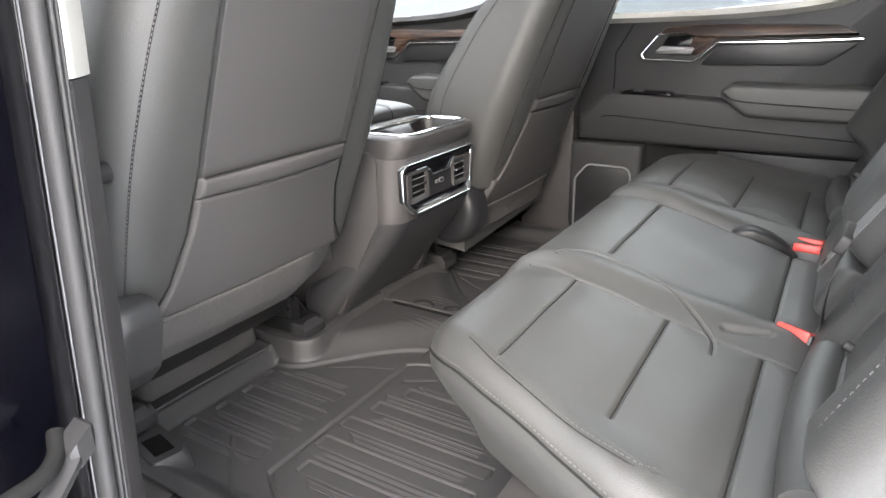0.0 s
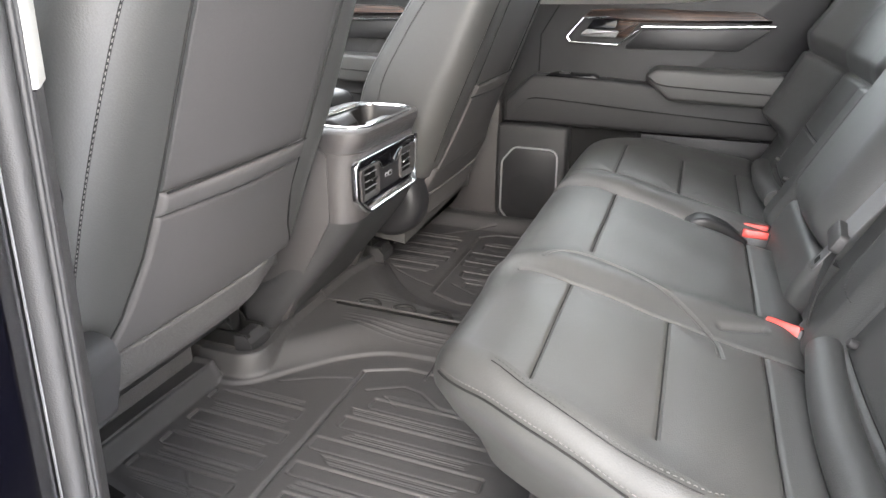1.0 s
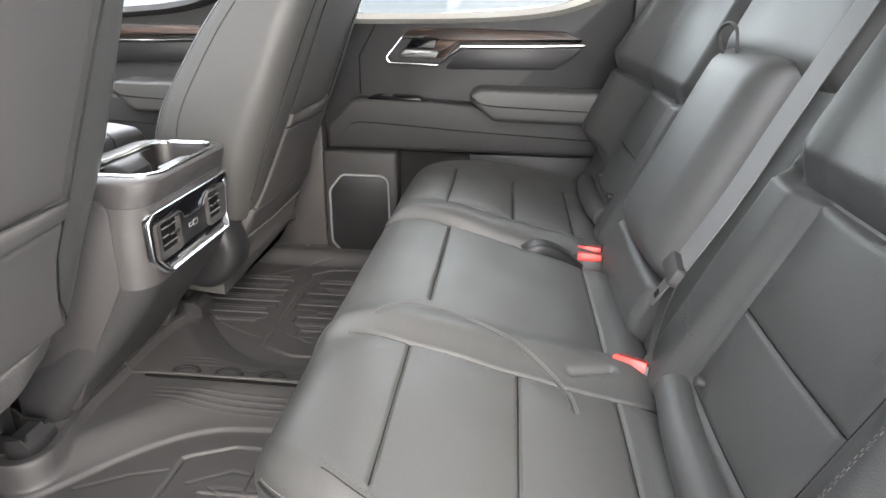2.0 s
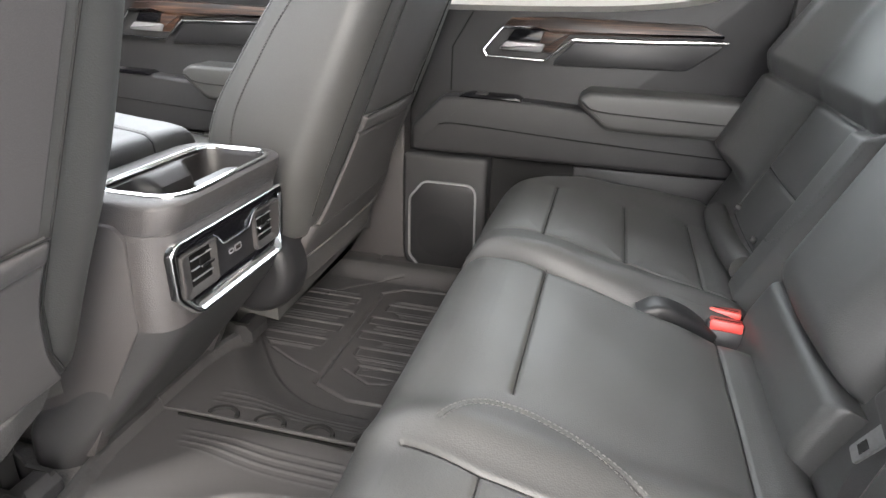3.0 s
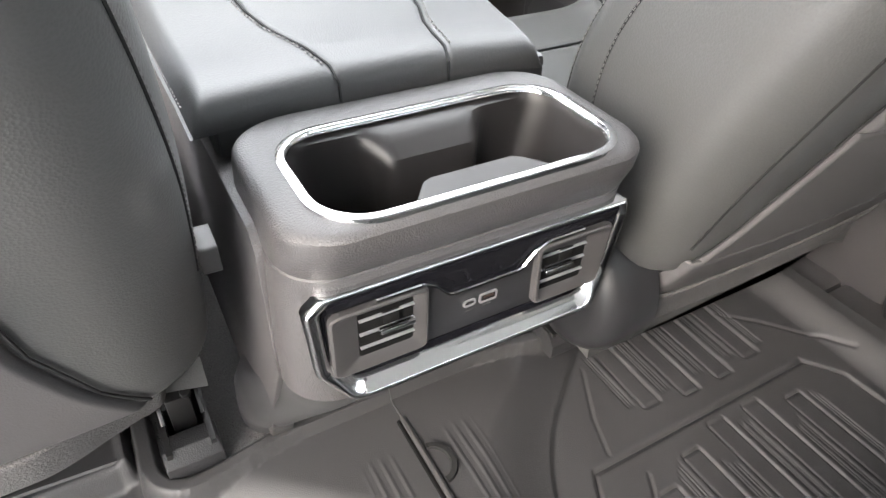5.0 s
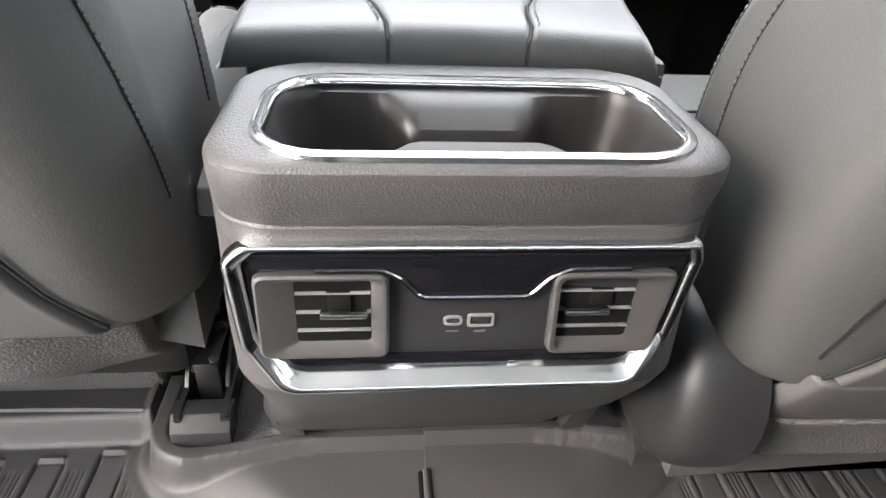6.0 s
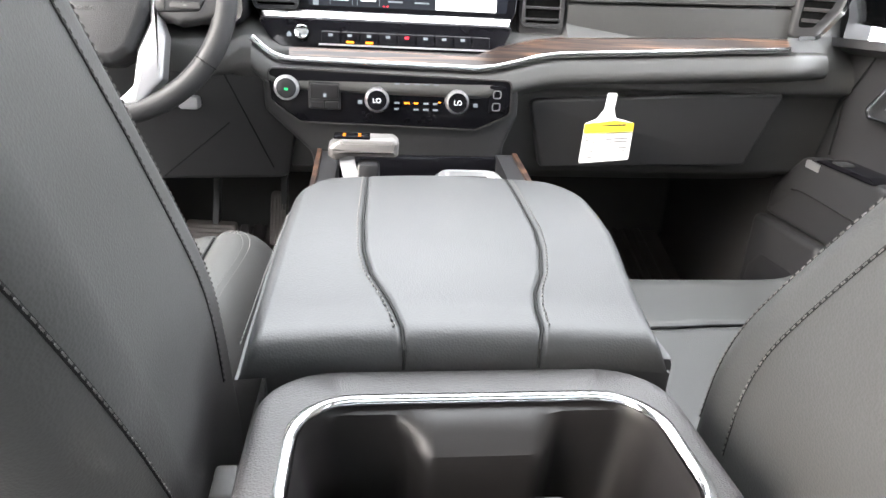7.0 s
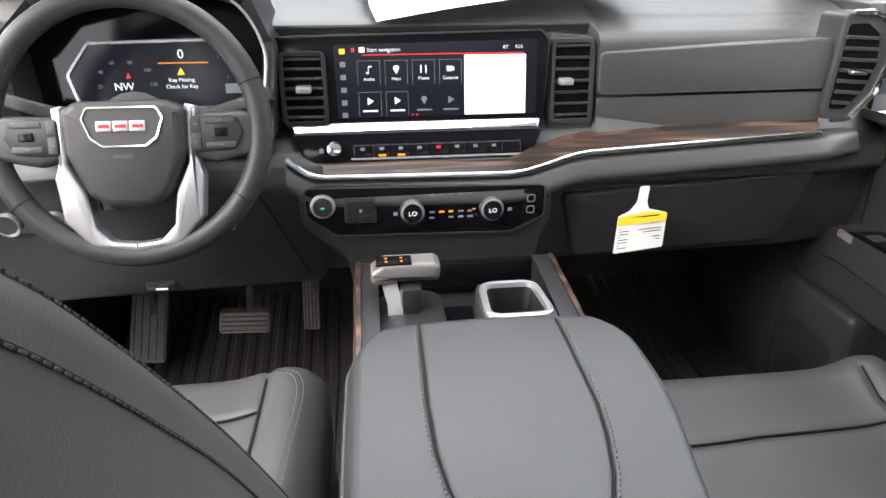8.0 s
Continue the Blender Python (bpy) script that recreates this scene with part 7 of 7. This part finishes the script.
    # instrument binnacle
    B = lambda u, v, w: Vector((u, 0.905 - (0.80 - v) * 0.22 - w, v))
    hood = rpoly([(-0.66, 0.80), (-0.60, 0.862), (-0.50, 0.886), (-0.36, 0.886), (-0.29, 0.866), (-0.262, 0.80), (-0.275, 0.66), (-0.64, 0.66)], 0.02, 4)
    part("cluster_hood", sweep([B(u, v, 0.03) for u, v in hood], [(-.016, -.05), (.012, -.05), (.012, .045), (-.006, .055)], (0, -1, 0), True), PLASTIC_BLACK, t, "dark cluster hood")
    edge = [B(u, v, 0.086) for u, v in ((-0.50, 0.890), (-0.40, 0.889), (-0.315, 0.868), (-0.272, 0.80), (-0.278, 0.72))]
    part("hood_trim", tube(smooth_path(edge, 6), 0.0022, 8, up=(0, -1, 0)), SATIN, t, "thin silver line round the hood")
    q = part("cluster_panel", prism(hood, B, -0.04, -0.004), GLOSS, t, "glossy instrument panel")
    scr = rpoly([(-0.575, 0.700), (-0.592, 0.755), (-0.556, 0.802), (-0.350, 0.805), (-0.312, 0.770), (-0.315, 0.700)], 0.012, 3)
    part("cluster_screen", prism(scr, B, -0.004, 0.0), GLOW_BACK, q, "dark lit instrument screen")
    part("cluster_rim", sweep([B(u, v, 0.002) for u, v in scr], [(-.003, -.003), (.003, -.003), (.002, .002), (-.002, .002)], (0, -1, 0), True), SATIN, q, "silver rim round the instruments")

    def cw(s, u, v, size, mat=GLOW_WHITE):
        lettering("lettering", s, size, Matrix.Translation(B(u, v, 0.0012)) @ turn, mat, q)
    cw("NW", -0.508, 0.735, 0.017)
    cw("0", -0.416, 0.783, 0.020)
    cw("Key Missing", -0.418, 0.744, 0.0085)
    cw("Check for Key", -0.418, 0.734, 0.0085)
    for s, u, v in (("40", -0.542, 0.758), ("60", -0.523, 0.772), ("80", -0.495, 0.772), ("100", -0.470, 0.760), ("120", -0.462, 0.738), ("20", -0.545, 0.736), ("1", -0.345, 0.748), ("2", -0.358, 0.778)):
        cw(s, u, v, 0.008, GLOW_DIM)
    part("warning_lamp", prism([(-0.424, 0.752), (-0.412, 0.752), (-0.418, 0.763)], B, 0.0, 0.0014), GLOW_YELLOW, q)
    part("red_pointer", prism([(-0.504, 0.748), (-0.496, 0.748), (-0.500, 0.757)], B, 0.0, 0.0014), GLOW_RED, q)
    part("amber_line", prism([(-0.452, 0.7695), (-0.374, 0.7695), (-0.374, 0.771), (-0.452, 0.771)], B, 0.0, 0.0012), GLOW_AMBER, q)
    part("gauge_patch", prism([(-0.350, 0.722), (-0.325, 0.722), (-0.325, 0.737), (-0.350, 0.737)], B, 0.0, 0.0012), GLOW_DIM, q)
    # small outer vent at the far side
    ov = part("side_vent", prism(rpoly([(-0.735, 0.70), (-0.672, 0.70), (-0.672, 0.81), (-0.735, 0.81)], 0.008, 3), B, -0.02, 0.012, 0.004), PLASTIC_SMOOTH, t)
    for k in range(5):
        part("slat", prism([(-0.728, 0.715 + 0.018 * k), (-0.680, 0.715 + 0.018 * k), (-0.680, 0.719 + 0.018 * k), (-0.728, 0.719 + 0.018 * k)], B, 0.01, 0.018), PLASTIC_GREY, ov)
    return t


DASH_SHIFT = Vector((0, 0.045, -0.013))
dashboard().location += DASH_SHIFT


def steering_wheel():
    t = thing("steering_wheel", "black leather steering wheel with satin silver spokes and control keys", "steering wheel", (-0.437, 0.79, 0.70))
    c = Vector((-0.455, 0.722, 0.704))
    m = Matrix.Translation(c) @ Matrix.Rotation(radians(90 - 15), 4, "X")
    W = lambda u, v, w: m @ Vector((u, v, w))
    W2 = lambda u, v, w: m @ Vector((u * 1.08, v - 0.008, w))
    axis = (m.to_3x3() @ Vector((0, 0, 1)))
    R = 0.182
    path = [W(R * math.cos(a), R * math.sin(a) * 0.985, 0) for a in [2 * math.pi * i / 80 for i in range(80)]]
    part("rim", sweep(path, circle(0.0165, 14, 1.0), axis, True), WHEEL_LEATHER, t, "black leather rim")
    for a in (20, 160, 214, 326):
        q = W(R * math.cos(radians(a)), R * math.sin(radians(a)) * 0.985, 0)
        ax = m.to_3x3() @ Vector((-math.sin(radians(a)), math.cos(radians(a)), 0))
        part("rim_seam", ring(q, ax, 0.0165, 0.0009, 20, 5), SEAM, t)
    st = [W((R - 0.014) * math.cos(a), (R - 0.014) * math.sin(a), 0.009) for a in np.linspace(radians(25), radians(155), 120)]
    part("stitching", stitches(st, up=axis), THREAD, t)
    hub = rpoly([(-0.080, 0.026), (-0.060, 0.038), (0.060, 0.038), (0.084, 0.026), (0.080, -0.034), (0.056, -0.092), (0.030, -0.108), (-0.026, -0.108), (-0.052, -0.092), (-0.078, -0.034)], 0.014, 4)
    h = part("hub", prism(hub, W, -0.03, 0.030, 0.014, 4), PLASTIC_DOOR, t, "grained black airbag cover")
    eb = rpoly([(-0.052, 0.004), (-0.044, 0.019), (0.052, 0.019), (0.060, 0.004), (0.050, -0.024), (0.034, -0.036), (-0.026, -0.036), (-0.042, -0.024)], 0.007, 3)
    eb = [(u * 0.94 + 0.0, v * 0.94 + 0.010) for u, v in eb]
    part("emblem_plate", prism(eb, W, 0.028, 0.0308), PLASTIC_SMOOTH, h)
    part("emblem_ring", sweep([W(u, v, 0.031) for u, v in eb], [(-.0016, -.002), (.0016, -.002), (.0012, .0016), (-.0012, .0016)], axis, True), CHROME, h, "chrome emblem outline")
    for k in range(3):
        u = -0.031 + 0.022 * k
        part("emblem_shape", prism(rpoly([(u, -0.004), (u + 0.021, -0.004), (u + 0.021, 0.010), (u, 0.010)], 0.002, 2), W, 0.030, 0.0325, 0.0008), SATIN, h, "plain silver and red emblem block")
        part("emblem_core", prism([(u + 0.003, 0.0005), (u + 0.018, 0.0005), (u + 0.018, 0.0055), (u + 0.003, 0.0055)], W, 0.032, 0.0328), EMBLEM_RED, h)
    lettering("lettering", "AIRBAG", 0.0075, m @ Matrix.Translation((0.0, -0.038, 0.0305)), THREAD, h)
    # silver spokes sweep down from the hub sides to the rim's foot
    for s in (-1, 1):
        outer = [(s * 0.080, 0.034), (s * 0.096, 0.030), (s * 0.091, -0.038), (s * 0.100, -0.066), (s * 0.094, -0.126), (s * 0.060, -0.164), (0.0, -0.172), (0.0, -0.160), (s * 0.034, -0.156), (s * 0.054, -0.136), (s * 0.060, -0.088), (s * 0.080, -0.048)]
        part("spoke", prism(rpoly(outer, [0.004] * 6 + [0, 0] + [0.008] * 4, 4), W, -0.014, 0.014, 0.005, 3), SATIN, t, "satin silver lower spoke")
        arm = rpoly([(s * 0.080, 0.026), (s * 0.150, 0.030), (s * 0.168, 0.012), (s * 0.164, -0.030), (s * 0.110, -0.042), (s * 0.074, -0.030)], 0.012, 4)
        a = part("side_spoke", prism(arm, W2, -0.016, 0.012, 0.008, 3), PLASTIC_SMOOTH, t, "black side spoke")
        pad = rpoly([(s * 0.080, 0.024), (s * 0.140, 0.022), (s * 0.148, 0.0), (s * 0.136, -0.024), (s * 0.080, -0.028)], 0.008, 3)
        k = part("key_pad", prism(pad, W2, 0.008, 0.0155, 0.003), PLASTIC_BLACK, a, "cluster of control keys")
        for q in ((0.082, 0.094, 0.002, 0.021), (0.082, 0.094, -0.024, -0.001), (0.100, 0.138, 0.012, 0.020), (0.100, 0.138, -0.022, -0.013)):
            part("key", prism(rpoly([(s * q[0], q[2]), (s * q[1], q[2]), (s * q[1], q[3]), (s * q[0], q[3])], 0.002, 2), W2, 0.014, 0.0168, 0.001), PLASTIC_GREY, k)
            part("key_mark", prism([(s * (0.5 * (q[0] + q[1]) - 0.002), 0.5 * (q[2] + q[3]) - 0.001), (s * (0.5 * (q[0] + q[1]) + 0.002), 0.5 * (q[2] + q[3]) - 0.001), (s * (0.5 * (q[0] + q[1]) + 0.002), 0.5 * (q[2] + q[3]) + 0.001), (s * (0.5 * (q[0] + q[1]) - 0.002), 0.5 * (q[2] + q[3]) + 0.001)], W2, 0.0165, 0.0172), THREAD, k)
        part("centre_key", prism(rpoly([(s * 0.110, -0.006), (s * 0.128, -0.006), (s * 0.128, 0.006), (s * 0.110, 0.006)], 0.002, 2), W2, 0.014, 0.0185, 0.002), GLOSS, k)
    part("column", tube([W(0, 0, -0.03), W(0, -0.01, -0.16)], 0.055, 20, up=(1, 0, 0)), PLASTIC_SMOOTH, t, "black steering column shroud")
    for s in (-1, 1):
        st = [W(s * 0.05, 0.01, -0.07), W(s * 0.13, 0.03, -0.065), W(s * 0.19, 0.05, -0.06)]
        k = part("stalk", sweep(smooth_path(st, 6), rpoly([(-.010, -.007), (.010, -.007), (.010, .007), (-.010, .007)], .005), axis), PLASTIC_SMOOTH, t, "black column stalk")
    part("tilt_lever", box(-0.37, -0.34, 0.77, 0.80, 0.525, 0.545, 0.004), SATIN, t)
    return t


steering_wheel().location += DASH_SHIFT


def hang_tag():
    t = thing("hang_tag", "white and yellow printed card tag hanging from the glove box", "tag", (0.33, 0.76, 0.47))
    f = lambda u, v, w: Vector((u, 0.762 + 0.004 * math.sin(u * 40) - 0.02 * (v - 0.5) - w, v))
    body = rpoly([(0.288, 0.455), (0.378, 0.462), (0.378, 0.526), (0.345, 0.534), (0.340, 0.548), (0.342, 0.575), (0.324, 0.575), (0.322, 0.548), (0.310, 0.532), (0.290, 0.524)], 0.004, 3)
    part("card", prism(body, f, 0.0, 0.0012), WHITE_PAPER, t, "white card")
    part("yellow_band", prism([(0.290, 0.507), (0.378, 0.512), (0.378, 0.526), (0.340, 0.530), (0.290, 0.523)], f, 0.001, 0.0016), YELLOW, t, "yellow printed band")
    for k in range(8):
        v = 0.500 - 0.0052 * k
        part("text_bar", prism([(0.294, v), (0.372 - 0.018 * (k % 3 == 0), v + 0.004), (0.372 - 0.018 * (k % 3 == 0), v + 0.0055), (0.294, v + 0.0015)], f, 0.001, 0.0015), THREAD, t)
    for k in range(2):
        v = 0.5195 - 0.0065 * k
        part("title_bar", prism([(0.300, v - 0.001), (0.368 - 0.03 * k, v + 0.002), (0.368 - 0.03 * k, v + 0.0045), (0.300, v + 0.0015)], f, 0.0015, 0.002), INK, t)

    return t


hang_tag().location += DASH_SHIFT


def paper_sheet():
    bm = bmesh.new()
    rows = []
    for i in range(14):
        row = []
        for j in range(8):
            a, b = i / 13, j / 7
            x = -0.10 + 0.46 * a - 0.03 * b
            y = 0.890 + 0.045 * a + 0.22 * b
            z = 0.820 + 0.042 * a + 0.040 * b + 0.010 * math.sin(a * 3 + b * 2)
            row.append(bm.verts.new((x, y, max(z, 0.859 if b > 0.3 else z))))
        rows.append(row)
    for a, b in zip(rows, rows[1:]):
        for j in range(7):
            bm.faces.new((a[j], b[j], b[j + 1], a[j + 1]))
    ext = bmesh.ops.extrude_face_region(bm, geom=bm.faces[:])
    bmesh.ops.translate(bm, verts=[v for v in ext["geom"] if isinstance(v, bmesh.types.BMVert)], vec=(0, 0, 0.0006))
    single("paper_sheet", bm, WHITE_PAPER, "blank white paper sheet lying on the dashboard top", "paper")


paper_sheet()


def pedal(name, x0, x1, y, z0, z1, label, tilt):
    t = thing(name, label, "pedal", (0.5 * (x0 + x1), y, z0))
    P = lambda u, v, w: Vector((u, y + (v - z0) * tilt - w, v))
    part("pad", prism(rpoly([(x0, z0), (x1, z0 - 0.004), (x1, z1 - 0.004), (x0, z1)], 0.008, 3), P, -0.012, 0.006, 0.005), PEDAL_RUBBER, t, "worn ribbed rubber pad")
    n = 5
    for k in range(n):
        if x1 - x0 > z1 - z0:
            v = z0 + (z1 - z0) * (k + 0.6) / n
            q = [(x0 + 0.006, v - 0.002), (x1 - 0.006, v - 0.005), (x1 - 0.006, v - 0.001), (x0 + 0.006, v + 0.002)]
        else:
            u = x0 + (x1 - x0) * (k + 0.6) / n
            q = [(u - 0.0015, z0 + 0.006), (u + 0.0015, z0 + 0.006), (u + 0.0015, z1 - 0.006), (u - 0.0015, z1 - 0.006)]
        part("rib", prism(q, P, 0.004, 0.010, 0.001), PEDAL_RUBBER, t)
    part("arm", sweep([P(0.5 * (x0 + x1) + 0.01, 0.5 * (z0 + z1), -0.012), Vector((0.5 * (x0 + x1) + 0.015, y + 0.10, z1 + 0.16))], [(-.006, -.012), (.006, -.012), (.006, .012), (-.006, .012)], (0, 1, 0.5)), METAL_DARK, t)
    return t


pedal("brake_pedal", -0.456, -0.350, 1.05, 0.190, 0.228, "wide ribbed rubber brake pedal", 0.8)
pedal("accelerator_pedal", -0.280, -0.244, 1.05, 0.188, 0.286, "narrow ribbed rubber accelerator pedal", 0.6)
pedal("foot_rest", -0.672, -0.592, 1.10, 0.10, 0.25, "ribbed rubber foot rest", 0.8)


def front_mat(x0, x1, label):
    xs, ys = np.linspace(x0, x1, 120), np.linspace(0.62, 1.42, 80)
    bm = bmesh.new()
    rows = []
    for x in xs:
        row = []
        for y in ys:
            z = 0.004 + 0.34 * max(0.0, y - 1.12)
            u = (x - x0) / (x1 - x0)
            rib = 0.005 if (u * 17) % 1.0 < 0.55 and 0.06 < u < 0.94 else 0.0
            row.append(bm.verts.new((x, y, z + rib)))
        rows.append(row)
    for a, b in zip(rows, rows[1:]):
        for j in range(len(ys) - 1):
            bm.faces.new((a[j], b[j], b[j + 1], a[j + 1]))
    ext = bmesh.ops.extrude_face_region(bm, geom=bm.faces[:])
    bmesh.ops.translate(bm, verts=[v for v in ext["geom"] if isinstance(v, bmesh.types.BMVert)], vec=(0, 0, -0.012))
    single("front_floor_mat", bm, MAT_FRONT, label, "floor mat", group="floor liners")


front_mat(-0.74, -0.17, "black ribbed rubber mat in the driver's footwell")
front_mat(0.19, 0.74, "black ribbed rubber mat in the passenger footwell")
single("firewall", box(-0.80, 0.80, 1.40, 1.46, -0.09, 0.86), CARPET, "dark carpeted bulkhead under the dashboard", "wall", kind="structure")

# ---- the yard outside ----
GZ = -0.62
gb = bmesh.new()
gv = [gb.verts.new(p) for p in ((-900, -900, GZ), (900, -900, GZ), (900, 900, GZ), (-900, 900, GZ))]
gb.faces.new(gv)
single("ground", gb, SNOW, "pale trodden snow over the parking yard", "ground", kind="structure")


def parked_car(x, y, turn, paint, label, tall=1.0):
    t = thing("parked_car", label, "car", (x, y, GZ), group="parked cars")
    m = Matrix.Translation((x, y, GZ)) @ Matrix.Rotation(radians(turn), 4, "Z")

    def put(name, bm, mat, parent=t, lab=""):
        bm.transform(m)
        return part(name, bm, mat, parent, lab)
    secs = [(-2.3, 0.72, 0.45, 0.80), (-2.1, 0.86, 0.30, 0.95), (-1.0, 0.92, 0.25, 1.00), (0.9, 0.92, 0.25, 1.0), (2.0, 0.88, 0.28, 0.92), (2.35, 0.70, 0.40, 0.72)]
    put("body", loft([[Vector((u, a, b * tall if b > 0.5 else b)) for a, b in rpoly([(-w, z0), (w, z0), (w * 1.0, 0.5 * (z0 + z1)), (w * 0.92, z1), (-w * 0.92, z1), (-w, 0.5 * (z0 + z1))], 0.08, 3)] for u, w, z0, z1 in secs]), paint)
    cab = [(-1.9, 0.78, 0.95, 1.0), (-1.3, 0.72, 0.95, 1.45), (0.2, 0.70, 0.95, 1.50), (1.1, 0.78, 0.95, 1.02)]
    put("cabin", loft([[Vector((u, a, b * tall)) for a, b in rpoly([(-w, z0), (w, z0), (w * 0.86, z1), (-w * 0.86, z1)], 0.06, 3)] for u, w, z0, z1 in cab]), CAR_GLASS, lab="dark glazed cabin")
    put("roof", box(-1.25, 0.25, -0.62, 0.62, 1.46 * tall, 1.53 * tall, 0.03), paint)
    for a in (-1.5, 1.45):
        for s in (-1, 1):
            w = put("wheel", disc((a, s * 0.74, 0.34), (0, s, 0), 0.34, 0.2, 24, bevel=0.04), TYRE)
            put("rim", disc((a, s * 0.93, 0.34), (0, s, 0), 0.20, 0.02, 18, bevel=0.01), SATIN, w)
    for s in (-1, 1):
        put("tail_lamp", box(-2.33, -2.18, s * 0.70 - 0.12, s * 0.70 + 0.12, 0.72 * tall, 0.88 * tall, 0.02), CAR_RED, lab="red tail lamp")
        put("headlamp", box(2.15, 2.34, s * 0.62 - 0.12, s * 0.62 + 0.12, 0.62 * tall, 0.74 * tall, 0.02), SATIN)
        put("mirror", box(0.75, 0.92, s * 1.0 - 0.08, s * 1.0 + 0.08, 1.0 * tall, 1.14 * tall, 0.03), paint)


parked_car(4.6, 0.6, 82, CAR_WHITE, "white car parked in the snowy yard beside the truck", 1.1)
parked_car(4.9, 3.6, 95, CAR_WHITE, "white car parked further along the row", 1.15)
parked_car(5.0, -2.4, 88, CAR_GREY, "grey car with red tail lamps parked in the row", 1.1)
parked_car(9.5, 6.5, 70, CAR_GREY, "grey car parked across the yard", 1.1)
parked_car(9.8, 1.5, 92, CAR_WHITE, "white car parked across the yard", 1.15)
